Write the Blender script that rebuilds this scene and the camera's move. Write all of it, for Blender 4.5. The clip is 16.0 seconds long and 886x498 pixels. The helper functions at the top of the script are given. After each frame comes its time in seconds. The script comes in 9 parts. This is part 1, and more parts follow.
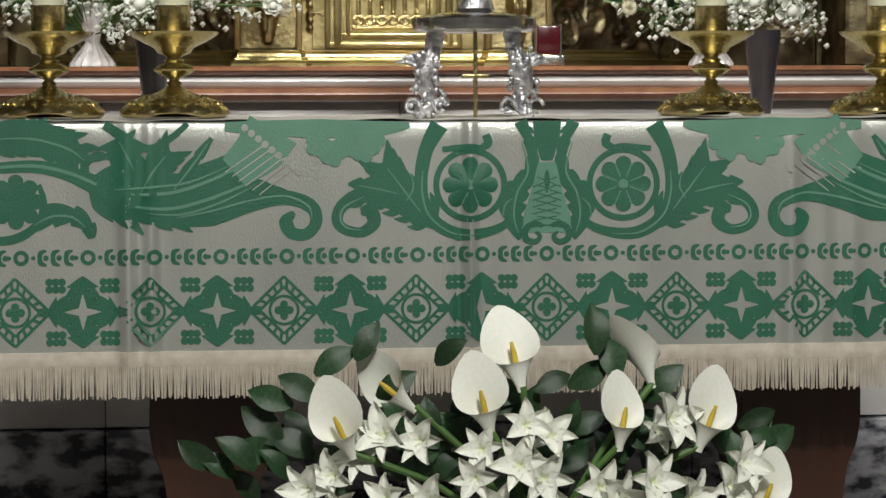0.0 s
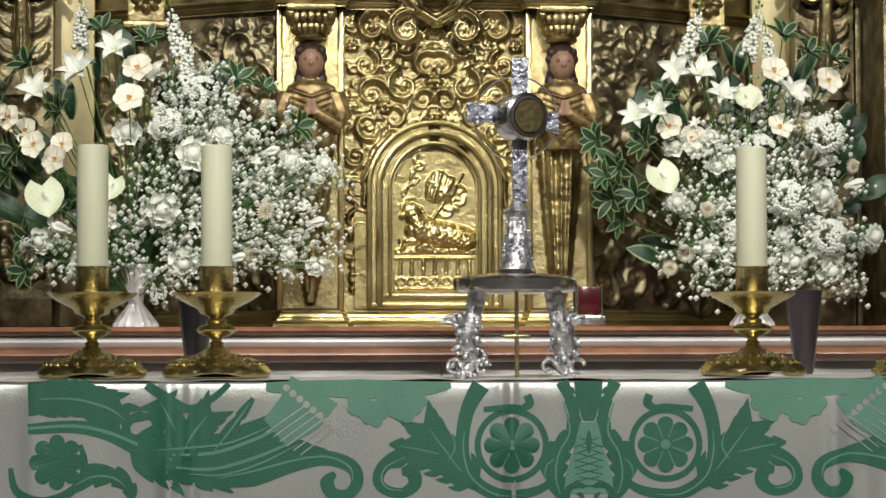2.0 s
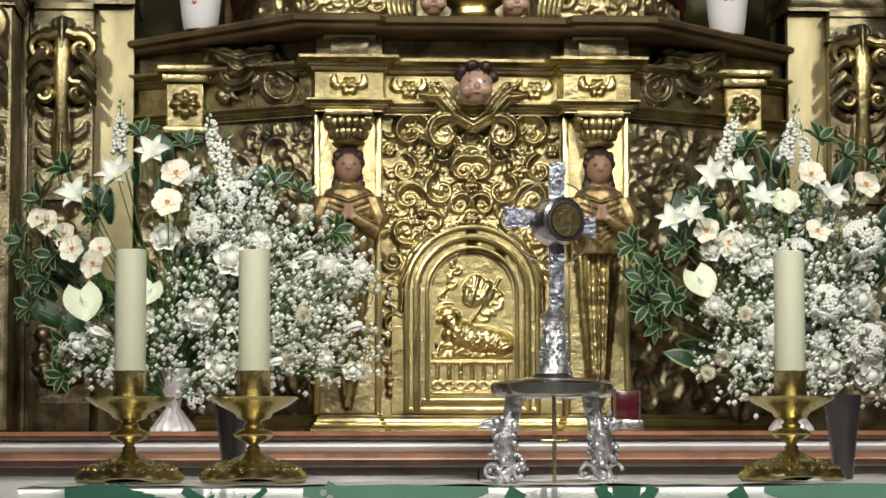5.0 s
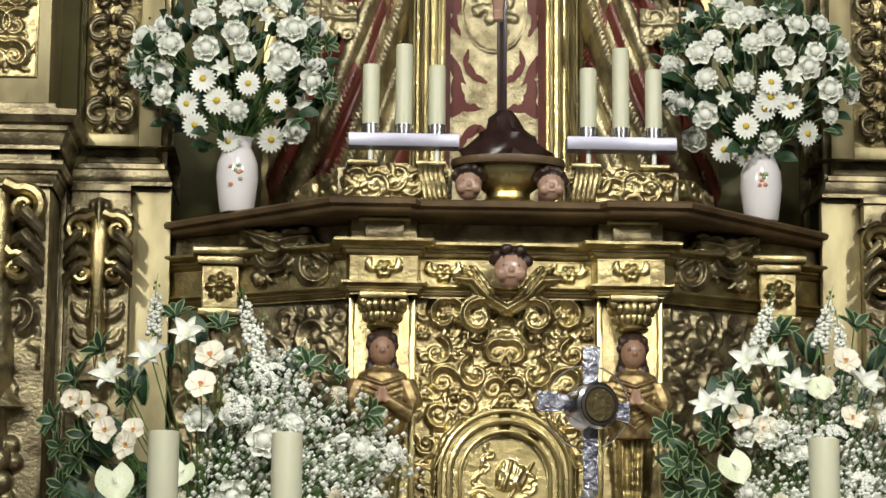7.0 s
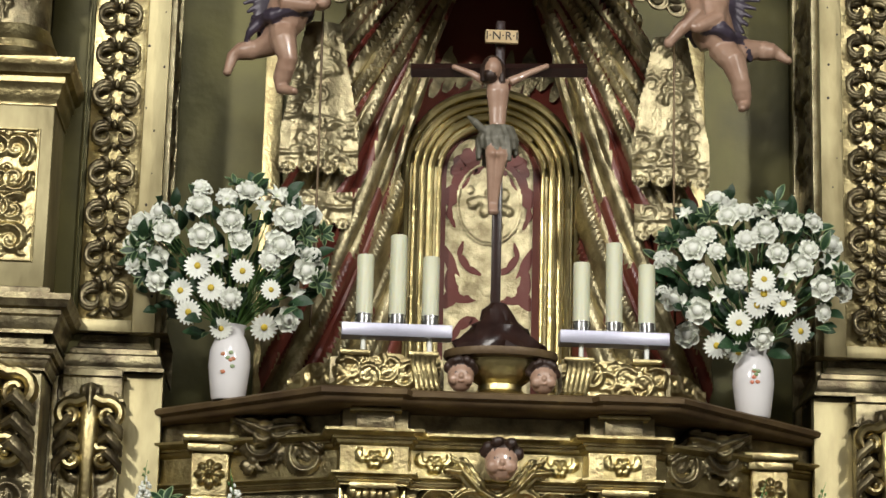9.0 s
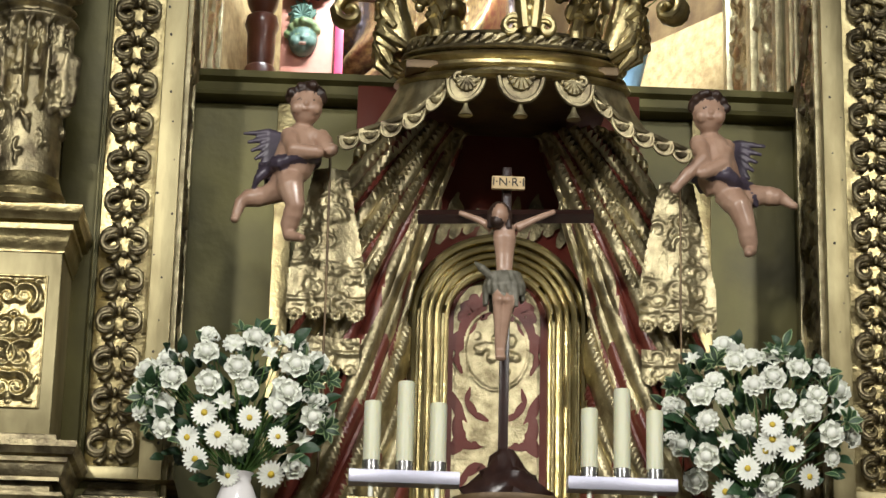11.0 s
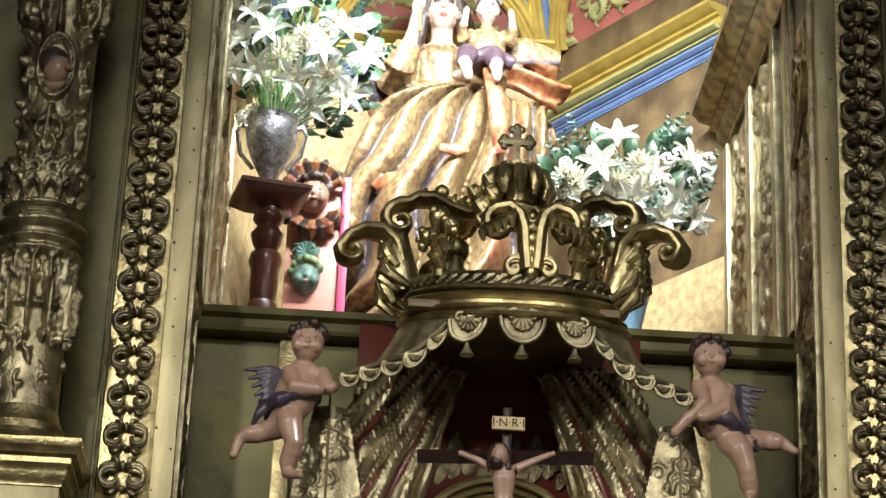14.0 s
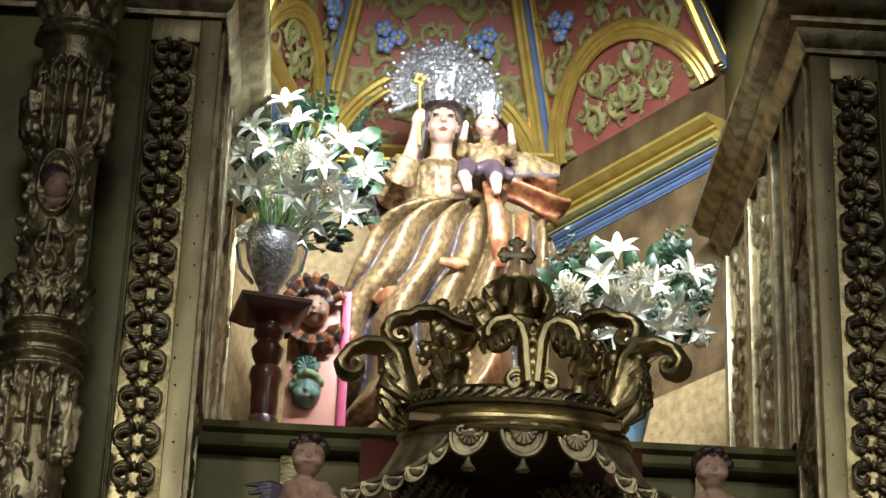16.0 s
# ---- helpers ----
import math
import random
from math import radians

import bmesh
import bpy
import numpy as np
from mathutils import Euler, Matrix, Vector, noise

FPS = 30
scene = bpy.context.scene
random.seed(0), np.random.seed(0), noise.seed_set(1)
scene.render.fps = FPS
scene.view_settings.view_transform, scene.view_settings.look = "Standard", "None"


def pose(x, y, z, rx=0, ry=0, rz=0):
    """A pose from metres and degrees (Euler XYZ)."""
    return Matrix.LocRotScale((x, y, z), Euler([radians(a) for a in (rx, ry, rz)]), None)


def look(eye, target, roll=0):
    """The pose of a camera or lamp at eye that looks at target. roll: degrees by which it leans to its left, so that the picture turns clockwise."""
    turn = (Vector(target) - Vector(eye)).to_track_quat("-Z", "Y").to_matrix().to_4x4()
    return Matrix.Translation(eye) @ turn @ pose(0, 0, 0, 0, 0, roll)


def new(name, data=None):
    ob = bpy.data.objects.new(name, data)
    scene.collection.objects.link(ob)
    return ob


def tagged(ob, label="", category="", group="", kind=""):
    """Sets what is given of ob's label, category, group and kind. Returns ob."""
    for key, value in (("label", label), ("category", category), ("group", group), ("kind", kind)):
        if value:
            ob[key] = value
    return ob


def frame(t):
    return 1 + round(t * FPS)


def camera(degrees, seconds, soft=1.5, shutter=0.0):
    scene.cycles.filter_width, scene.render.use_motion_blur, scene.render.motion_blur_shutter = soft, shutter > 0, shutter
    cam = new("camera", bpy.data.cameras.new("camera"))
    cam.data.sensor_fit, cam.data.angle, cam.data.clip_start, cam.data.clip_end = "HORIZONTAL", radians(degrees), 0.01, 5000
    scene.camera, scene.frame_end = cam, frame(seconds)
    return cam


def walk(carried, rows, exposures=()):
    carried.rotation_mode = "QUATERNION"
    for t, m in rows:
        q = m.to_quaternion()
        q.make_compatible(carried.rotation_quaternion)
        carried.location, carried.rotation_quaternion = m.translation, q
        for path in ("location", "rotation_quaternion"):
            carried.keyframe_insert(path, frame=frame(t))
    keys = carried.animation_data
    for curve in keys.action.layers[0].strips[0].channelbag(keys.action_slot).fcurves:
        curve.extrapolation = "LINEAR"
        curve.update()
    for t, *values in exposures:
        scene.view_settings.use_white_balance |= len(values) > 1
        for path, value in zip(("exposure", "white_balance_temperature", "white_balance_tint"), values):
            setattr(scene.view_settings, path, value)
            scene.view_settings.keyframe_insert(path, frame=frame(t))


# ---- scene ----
from mathutils.bvhtree import BVHTree

# The camera stands in the nave and tilts up from the altar table to the chapel window above the retable.
cam = camera(21.15, 16.0)
EYE = (0.0, 0.0, 1.07)
# seconds, yaw, pitch, lean
ROWS = [
    (0.0, -5.671, -3.930, -0.150),
    (0.5, -5.064, -1.768, -0.150),
    (1.0, -4.860, -0.602, -0.150),
    (1.5, -4.845, 1.515, -0.150),
    (2.0, -4.689, 2.350, -0.150),
    (2.5, -4.575, 3.213, -0.150),
    (3.0, -4.241, 3.324, -0.150),
    (5.5, -3.624, 5.880, 0.019),
    (6.0, -3.424, 7.166, 0.410),
    (6.5, -3.142, 8.395, 0.674),
    (7.0, -2.958, 9.295, 0.422),
    (7.5, -2.984, 10.605, 0.696),
    (8.0, -3.043, 11.737, 0.768),
    (8.5, -2.962, 12.809, 0.970),
    (9.0, -3.062, 13.911, 1.415),
    (9.5, -3.018, 14.901, 1.420),
    (10.0, -2.886, 15.874, 1.291),
    (12.5, -2.622, 20.208, 1.530),
    (13.0, -2.585, 21.571, 1.701),
    (13.5, -2.497, 22.580, 2.122),
    (14.0, -2.578, 23.197, 2.345),
    (14.5, -2.732, 23.917, 2.262),
    (15.0, -2.638, 24.750, 2.591),
    (15.5, -2.589, 25.376, 2.360),
    (16.0, -2.453, 25.939, 2.091),
]
EXPOSURES = [(0.0, 0.0), (9.5, 0.0), (12.5, 0.05), (13.5, -0.1), (14.5, -0.6), (16.0, -1.1)]
walk(cam, [(t, pose(*EYE, 90 + pitch, 0, yaw) @ pose(0, 0, 0, 0, 0, lean)) for t, yaw, pitch, lean in ROWS], EXPOSURES)

# ---- light: church lamps high in the nave, an added fill, lamps inside the upper chapel ----
world = bpy.data.worlds.new("church_air")
scene.world = world
world.use_nodes = True
world.node_tree.nodes["Background"].inputs[0].default_value = (0.9, 0.85, 0.75, 1)
world.node_tree.nodes["Background"].inputs[1].default_value = 0.06


def area_lamp(name, eye, target, sx, sy, watts, color):
    data = bpy.data.lights.new(name, "AREA")
    data.shape, data.size, data.size_y, data.energy, data.color = "RECTANGLE", sx, sy, watts, color
    ob = new(name, data)
    ob.matrix_world = look(eye, target)
    return ob


def spot_lamp(name, eye, target, watts, color, cone, radius):
    data = bpy.data.lights.new(name, "SPOT")
    data.energy, data.color, data.spot_size, data.spot_blend, data.shadow_soft_size = watts, color, radians(cone), 0.9, radius
    ob = new(name, data)
    ob.matrix_world = look(eye, target)
    return ob


NEUTRAL = (1.0, 0.965, 0.90)
spot_lamp("nave_spot_left", (-2.4, 1.0, 4.6), (0.45, 6.1, 2.6), 830, NEUTRAL, 43, 0.18)
spot_lamp("nave_spot_right", (2.9, 1.2, 4.4), (0.55, 6.1, 2.55), 540, NEUTRAL, 43, 0.18)
spot_lamp("nave_spot_front", (0.9, -0.6, 4.4), (0.6, 4.6, 0.65), 860, NEUTRAL, 40, 0.2)
# broad fill added high behind the camera to soften contrast
area_lamp("nave_fill_lamp", (0.5, -3.5, 8.6), (0.5, 0.0, 0.0), 3.0, 2.0, 360, (0.97, 0.97, 0.96))
chapel = area_lamp("chapel_lamp", (0.42, 6.62, 5.72), (0.40, 8.2, 4.75), 1.5, 0.14, 160, (0.90, 0.96, 1.0))
chapel.data.spread = radians(105)

# ---- materials ----
def material(name, color, rough=0.5, metal=0.0, second=None, scale=12.0, amount=0.5, bump=0.0, bump_scale=60.0, rough2=None,
             coat=0.0, sheen=0.0, sss=0.0, transmission=0.0, vary=0.0, detail=5.0, stretch=(1, 1, 1)):
    """A surface with two scales of variation: a broad mottling between two colours, and fine relief."""
    m = bpy.data.materials.new(name)
    m.use_nodes = True
    nt = m.node_tree
    n, link = nt.nodes, nt.links.new
    b = n["Principled BSDF"]
    b.inputs["Roughness"].default_value, b.inputs["Metallic"].default_value = rough, metal
    b.inputs["Coat Weight"].default_value, b.inputs["Sheen Weight"].default_value = coat, sheen
    b.inputs["Transmission Weight"].default_value = transmission
    if sss:
        b.inputs["Subsurface Weight"].default_value = sss
        b.inputs["Subsurface Radius"].default_value = (0.02, 0.015, 0.008)
        b.inputs["Subsurface Scale"].default_value = 0.6
    tc = n.new("ShaderNodeTexCoord")
    mp = n.new("ShaderNodeMapping")
    mp.inputs["Scale"].default_value = stretch
    link(tc.outputs["Object"], mp.inputs["Vector"])
    second = second or tuple(c * 0.75 for c in color)
    no = n.new("ShaderNodeTexNoise")
    no.inputs["Scale"].default_value, no.inputs["Detail"].default_value = scale, detail
    link(mp.outputs["Vector"], no.inputs["Vector"])
    ramp = n.new("ShaderNodeValToRGB")
    ramp.color_ramp.elements[0].position, ramp.color_ramp.elements[1].position = 0.5 - 0.28 * (1.2 - amount), 0.5 + 0.28 * (1.2 - amount)
    ramp.color_ramp.elements[0].color, ramp.color_ramp.elements[1].color = (*second, 1), (*color, 1)
    link(no.outputs["Fac"], ramp.inputs["Fac"])
    out = ramp.outputs["Color"]
    if vary:
        info = n.new("ShaderNodeObjectInfo")
        hs = n.new("ShaderNodeHueSaturation")
        ma = n.new("ShaderNodeMapRange")
        ma.inputs["To Min"].default_value, ma.inputs["To Max"].default_value = 1 - vary, 1 + vary
        link(info.outputs["Random"], ma.inputs["Value"])
        link(ma.outputs["Result"], hs.inputs["Value"])
        link(out, hs.inputs["Color"])
        out = hs.outputs["Color"]
    link(out, b.inputs["Base Color"])
    if rough2 is not None:
        mr = n.new("ShaderNodeMapRange")
        mr.inputs["To Min"].default_value, mr.inputs["To Max"].default_value = rough2, rough
        link(no.outputs["Fac"], mr.inputs["Value"])
        link(mr.outputs["Result"], b.inputs["Roughness"])
    if bump:
        nb = n.new("ShaderNodeTexNoise")
        nb.inputs["Scale"].default_value, nb.inputs["Detail"].default_value = bump_scale, 4.0
        link(mp.outputs["Vector"], nb.inputs["Vector"])
        bp = n.new("ShaderNodeBump")
        bp.inputs["Strength"].default_value, bp.inputs["Distance"].default_value = bump, 0.004
        link(nb.outputs["Fac"], bp.inputs["Height"])
        link(bp.outputs["Normal"], b.inputs["Normal"])
    return m


GOLD = material("aged_gilding", (0.57, 0.485, 0.25), 0.44, 1.0, (0.27, 0.215, 0.105), 15, 0.65, 0.5, 90, 0.27)
GOLD_BRIGHT = material("bright_gilding", (0.68, 0.58, 0.285), 0.38, 1.0, (0.44, 0.36, 0.16), 11, 0.45, 0.45, 55, 0.25)
# old dull gilding, also the same gold darkened for parts that get less light
GOLD_DULL_SHADED = material("dull_and_shaded_gilding", (0.40, 0.345, 0.20), 0.48, 0.9, (0.13, 0.105, 0.064), 17, 0.7, 0.6, 100, 0.32)
GOLD_PALE = material("pale_gilding", (0.54, 0.475, 0.29), 0.46, 0.85, (0.26, 0.22, 0.125), 20, 0.7, 0.6, 100, 0.34)
SHELF_WOOD = material("dark_gilded_wood", (0.19, 0.13, 0.06), 0.5, 0.35, (0.07, 0.042, 0.022), 8, 0.5, 0.4, 50)
GREEN_GILT = material("olive_panel", (0.135, 0.123, 0.040), 0.5, 0.45, (0.064, 0.056, 0.021), 4, 0.5, 0.3, 25, 0.35, detail=8)
MARBLE = material("white_marble", (0.72, 0.70, 0.68), 0.25, 0, (0.50, 0.49, 0.49), 5, 0.7, 0.05, 40, detail=9)
MARBLE_GREY = material("grey_veined_marble", (0.52, 0.52, 0.56), 0.22, 0, (0.05, 0.05, 0.065), 13, 0.9, 0.05, 40, detail=10, stretch=(1, 1, 1.8))
MARBLE_RED = material("reddish_marble", (0.33, 0.16, 0.085), 0.25, 0, (0.20, 0.085, 0.05), 14, 0.6, 0.05, 40, detail=8)
WOOD = material("dark_walnut", (0.060, 0.024, 0.013), 0.38, 0, (0.030, 0.012, 0.007), 6, 0.5, 0.2, 60, stretch=(1, 1, 0.15))
WOOD_RED = material("turned_mahogany", (0.14, 0.045, 0.022), 0.28, 0, (0.07, 0.02, 0.011), 9, 0.5, 0.1, 60, coat=0.4)
CLOTH = material("silver_brocade", (0.60, 0.62, 0.575), 0.38, 0.6, (0.49, 0.515, 0.475), 6, 0.5, 0.25, 420, 0.30, sheen=0.2, stretch=(1, 1, 0.4))
CLOTH_GREEN = material("green_brocade", (0.020, 0.145, 0.080), 0.45, 0.0, (0.014, 0.11, 0.06), 6, 0.4, 0.35, 420, 0.4, sheen=0.3)
CLOTH_PALE = material("pale_green_brocade", (0.13, 0.30, 0.21), 0.5, 0.05, (0.10, 0.25, 0.17), 8, 0.4, 0.35, 420, sheen=0.2)
FRINGE = material("silver_fringe", (0.62, 0.57, 0.48), 0.6, 0.0, (0.48, 0.43, 0.35), 40, 0.5, 0.2, 300)
LINEN = material("altar_linen", (0.78, 0.76, 0.70), 0.8, 0, (0.7, 0.68, 0.62), 10, 0.4, 0.2, 300)
WAX = material("candle_wax", (0.66, 0.67, 0.50), 0.42, 0, (0.61, 0.62, 0.45), 6, 0.4, 0.05, 30, sss=0.3)
BRASS = material("polished_brass", (0.62, 0.53, 0.27), 0.32, 1.0, (0.40, 0.33, 0.15), 22, 0.5, 0.35, 90, 0.2)
SILVER = material("silver_plate", (0.78, 0.77, 0.76), 0.27, 1.0, (0.58, 0.58, 0.58), 22, 0.4, 0.15, 60, 0.1)
SILVER_DARK = material("chased_dark_silver", (0.36, 0.37, 0.42), 0.34, 1.0, (0.14, 0.14, 0.18), 60, 0.7, 0.6, 120, 0.2)
STEEL = material("brushed_steel", (0.42, 0.42, 0.50), 0.4, 0.6, (0.37, 0.37, 0.44), 20, 0.3, 0.1, 200)
FLESH = material("painted_flesh", (0.44, 0.29, 0.21), 0.34, 0, (0.31, 0.185, 0.125), 16, 0.5, 0.1, 40, coat=0.3)
FLESH_DARK = material("old_painted_flesh", (0.36, 0.215, 0.14), 0.45, 0, (0.26, 0.145, 0.09), 12, 0.5, 0.2, 40, coat=0.2)
FLESH_PALE = material("pale_painted_flesh", (0.50, 0.33, 0.26), 0.36, 0, (0.43, 0.26, 0.195), 9, 0.4, 0.05, 40)
HAIR = material("painted_hair", (0.045, 0.022, 0.014), 0.45, 0, (0.02, 0.011, 0.008), 30, 0.5, 0.5, 60)
BLACK_WOOD = material("ebony_cross", (0.035, 0.016, 0.012), 0.3, 0, (0.018, 0.009, 0.008), 20, 0.5, 0.2, 60)
RED_PAINT = material("red_lacquer", (0.15, 0.042, 0.026), 0.32, 0.05, (0.13, 0.022, 0.014), 9, 0.5, 0.2, 40)
LEAF = material("dark_leaf", (0.030, 0.075, 0.030), 0.4, 0, (0.014, 0.038, 0.016), 14, 0.5, 0.2, 80, vary=0.35)
LEAF_PALE = material("leaf_margin", (0.16, 0.25, 0.10), 0.45, 0, (0.30, 0.38, 0.20), 14, 0.5, 0.1, 80)
LEAF_BLUE = material("eucalyptus_leaf", (0.13, 0.22, 0.18), 0.5, 0, (0.08, 0.15, 0.12), 14, 0.5, 0.1, 80)
STEM = material("green_stem", (0.10, 0.20, 0.05), 0.45, 0, (0.06, 0.13, 0.03), 14, 0.5, 0.1, 80)
PETAL = material("white_petal", (0.85, 0.86, 0.80), 0.5, 0, (0.78, 0.81, 0.70), 18, 0.4, 0.1, 90, vary=0.06)
PETAL_CREAM = material("cream_petal", (0.88, 0.85, 0.73), 0.5, 0, (0.83, 0.77, 0.58), 18, 0.4, 0.1, 90, vary=0.06)
PETAL_GREEN = material("greenish_petal", (0.76, 0.79, 0.62), 0.4, 0, (0.60, 0.68, 0.42), 18, 0.4, 0.1, 90)
YELLOW = material("yellow_stamen", (0.70, 0.53, 0.06), 0.6, 0, (0.55, 0.38, 0.03), 60, 0.5, 0.3, 200)
LIP = material("orchid_lip", (0.62, 0.17, 0.10), 0.5, 0, (0.68, 0.36, 0.12), 60, 0.5, 0.1, 100)
EMBOSSED = material("embossed_silver", (0.78, 0.78, 0.79), 0.30, 0.88, (0.36, 0.36, 0.39), 60, 0.8, 0.9, 120)
GOLD_FLAT = material("flat_gilt_border", (0.44, 0.385, 0.215), 0.55, 0.8, (0.25, 0.21, 0.11), 11, 0.7, 0.3, 60, 0.42, stretch=(1, 1, 0.35))
CERAMIC = material("white_porcelain", (0.80, 0.78, 0.77), 0.15, 0, (0.74, 0.72, 0.72), 6, 0.4, 0.03, 30, coat=0.5)
POSY = material("painted_posy", (0.62, 0.16, 0.10), 0.3, 0, (0.42, 0.22, 0.10), 60, 0.6)
SMOKE = material("smoked_plastic", (0.055, 0.045, 0.05), 0.25, 0, (0.03, 0.025, 0.03), 6, 0.4, 0.05, 40, coat=0.3)
RED_GLASS = material("ruby_glass", (0.085, 0.004, 0.010), 0.2, 0, (0.05, 0.003, 0.007), 10, 0.4, 0.05, 30, coat=0.5)
PLASTER = material("church_plaster", (0.40, 0.385, 0.36), 0.85, 0, (0.33, 0.315, 0.29), 1.5, 0.5, 0.2, 20)
STONE = material("floor_stone", (0.34, 0.31, 0.27), 0.5, 0, (0.24, 0.22, 0.19), 3, 0.5, 0.2, 20)
PAPER = material("parchment", (0.62, 0.47, 0.26), 0.6, 0, (0.52, 0.38, 0.19), 20, 0.5)
INK = material("dark_lettering", (0.03, 0.02, 0.015), 0.6, 0, (0.02, 0.015, 0.01), 20, 0.5)

# ---- builders ----
V = Vector
CX = 0.487  # the retable's axis


def thing(name, loc, label, category, group="", kind=""):
    ob = new(name)
    ob.location = loc
    ob.empty_display_size = 0.05
    return tagged(ob, label, category, group, kind)


def origin_of(ob):
    p = V((0, 0, 0))
    while ob:
        p += ob.location
        ob = ob.parent
    return p


def part(name, bm, mat, parent=None, label="", smooth=True):
    """Links a bmesh, built in the world's metres, as one mesh object under a thing or a part."""
    me = bpy.data.meshes.new(name)
    bmesh.ops.recalc_face_normals(bm, faces=bm.faces)
    if parent:
        bmesh.ops.translate(bm, vec=-origin_of(parent), verts=bm.verts)
    bm.to_mesh(me)
    bm.free()
    return mesh_part(name, me, mat, parent, label, smooth)


def mesh_part(name, me, mat, parent=None, label="", smooth=True):
    for m in mat if isinstance(mat, (list, tuple)) else [mat]:
        me.materials.append(m)
    if smooth:
        me.polygons.foreach_set("use_smooth", [True] * len(me.polygons))
        me.set_sharp_from_angle(angle=radians(42))
    ob = new(name, me)
    if parent:
        ob.parent = parent
    if label:
        tagged(ob, label)
    return ob


def structure(name, bm, mat, label, category="wall"):
    return tagged(part(name, bm, mat), label, category, kind="structure")


def box(bm, x0, x1, y0, y1, z0, z1, bevel=0.0, mat=0):
    r = bmesh.ops.create_cube(bm, size=1, matrix=Matrix.LocRotScale(((x0 + x1) / 2, (y0 + y1) / 2, (z0 + z1) / 2), None, (abs(x1 - x0), abs(y1 - y0), abs(z1 - z0))))
    fs = list({f for v in r["verts"] for f in v.link_faces})
    for f in fs:
        f.material_index = mat
    if bevel:
        es = list({e for v in r["verts"] for e in v.link_edges})
        bmesh.ops.bevel(bm, geom=es, offset=bevel, segments=2, affect="EDGES", profile=0.5)
    return r["verts"]


def grid_faces(bm, rings, closed=True, caps=False, mat=0):
    """Skins a list of rings of points."""
    vs = [[bm.verts.new(p) for p in ring] for ring in rings]
    n = len(vs[0])
    for a, b in zip(vs, vs[1:]):
        for i in range(n if closed else n - 1):
            j = (i + 1) % n
            f = bm.faces.new((a[i], a[j], b[j], b[i]))
            f.material_index = mat
    if caps and closed:
        for ring in (vs[0], vs[-1]):
            bm.faces.new(ring).material_index = mat
    return vs


def lathe(bm, profile, c, seg=32, sx=1.0, sy=1.0, wob=None, mat=0, m=None):
    """Turns (radius, height) pairs about the upright axis through c."""
    rings = []
    for r, z in profile:
        ring = []
        for i in range(seg):
            a = 2 * math.pi * i / seg
            k = wob(a, z) if wob else 1.0
            p = V((r * k * math.cos(a) * sx, r * k * math.sin(a) * sy, z))
            ring.append(V(c) + (m @ p if m else p))
        rings.append(ring)
    return grid_faces(bm, rings, True, True, mat)


def tube(bm, pts, radii, seg=8, flat=1.0, up=V((0, -1, 0)), mat=0, caps=True):
    """A tube along pts; flat squeezes it along up."""
    pts = [V(p) for p in pts]
    if not isinstance(radii, (list, tuple)):
        radii = [radii] * len(pts)
    rings = []
    for i, p in enumerate(pts):
        d = (pts[min(i + 1, len(pts) - 1)] - pts[max(i - 1, 0)]).normalized()
        s = d.cross(up)
        if s.length < 1e-4:
            s = d.cross(V((1, 0, 0.01)))
        s.normalize()
        u = s.cross(d).normalized()
        rings.append([p + (s * math.cos(2 * math.pi * k / seg) + u * (flat * math.sin(2 * math.pi * k / seg))) * max(radii[i], 1e-4) for k in range(seg)])
    return grid_faces(bm, rings, True, caps, mat)


def ball(bm, c, r, seg=10, mat=0, m=None, squash=(1, 1, 1)):
    t = Matrix.Translation(c) @ (m.to_4x4() if m else Matrix()) @ Matrix.Diagonal((r * squash[0], r * squash[1], r * squash[2], 1))
    res = bmesh.ops.create_uvsphere(bm, u_segments=seg, v_segments=max(5, seg * 2 // 3), radius=1, matrix=t)
    if mat:
        for f in {f for v in res["verts"] for f in v.link_faces}:
            f.material_index = mat
    return res["verts"]


def prism(bm, poly, y0, y1, mat=0):
    """An (x, z) outline, given depth from y0 to y1."""
    a = [bm.verts.new((x, y0, z)) for x, z in poly]
    b = [bm.verts.new((x, y1, z)) for x, z in poly]
    fs = [bm.faces.new(a), bm.faces.new(b[::-1])]
    for i in range(len(poly)):
        j = (i + 1) % len(poly)
        fs.append(bm.faces.new((a[j], a[i], b[i], b[j])))
    for f in fs:
        f.material_index = mat


def moulding(bm, path, profile, mat=0, closed=False):
    """Sweeps (out, up) pairs along a level path of (x, y) with mitred corners; out points to the path's right-hand side."""
    pts = [V((x, y)) for x, y in path]
    n = len(pts)
    rings = []
    for i, p in enumerate(pts):
        a = (p - pts[i - 1]).normalized() if i or closed else None
        b = (pts[(i + 1) % n] - p).normalized() if i < n - 1 or closed else None
        a, b = a or b, b or a
        na, nb = V((a.y, -a.x)), V((b.y, -b.x))
        m = (na + nb).normalized()
        m = m / max(0.35, m.dot(na))
        rings.append([V((p.x + m.x * o, p.y + m.y * o, z)) for o, z in profile])
    if closed:
        rings.append(rings[0])
    vs = grid_faces(bm, rings, False, False, mat)
    if not closed:
        for ring in (vs[0], vs[-1]):
            bm.faces.new(ring).material_index = mat


CORNICE = [(0, 0), (0.10, 0), (0.10, 0.10), (0.22, 0.16), (0.30, 0.30), (0.34, 0.42), (0.50, 0.48), (0.52, 0.60), (0.80, 0.66), (0.92, 0.80), (1.0, 0.84), (1.0, 1.0), (0, 1.0)]


def cornice(bm, path, z0, z1, out, mat=0, flip=False):
    prof = [(o * out, z0 + (1 - u if flip else u) * (z1 - z0)) for o, u in CORNICE]
    moulding(bm, path, prof, mat)


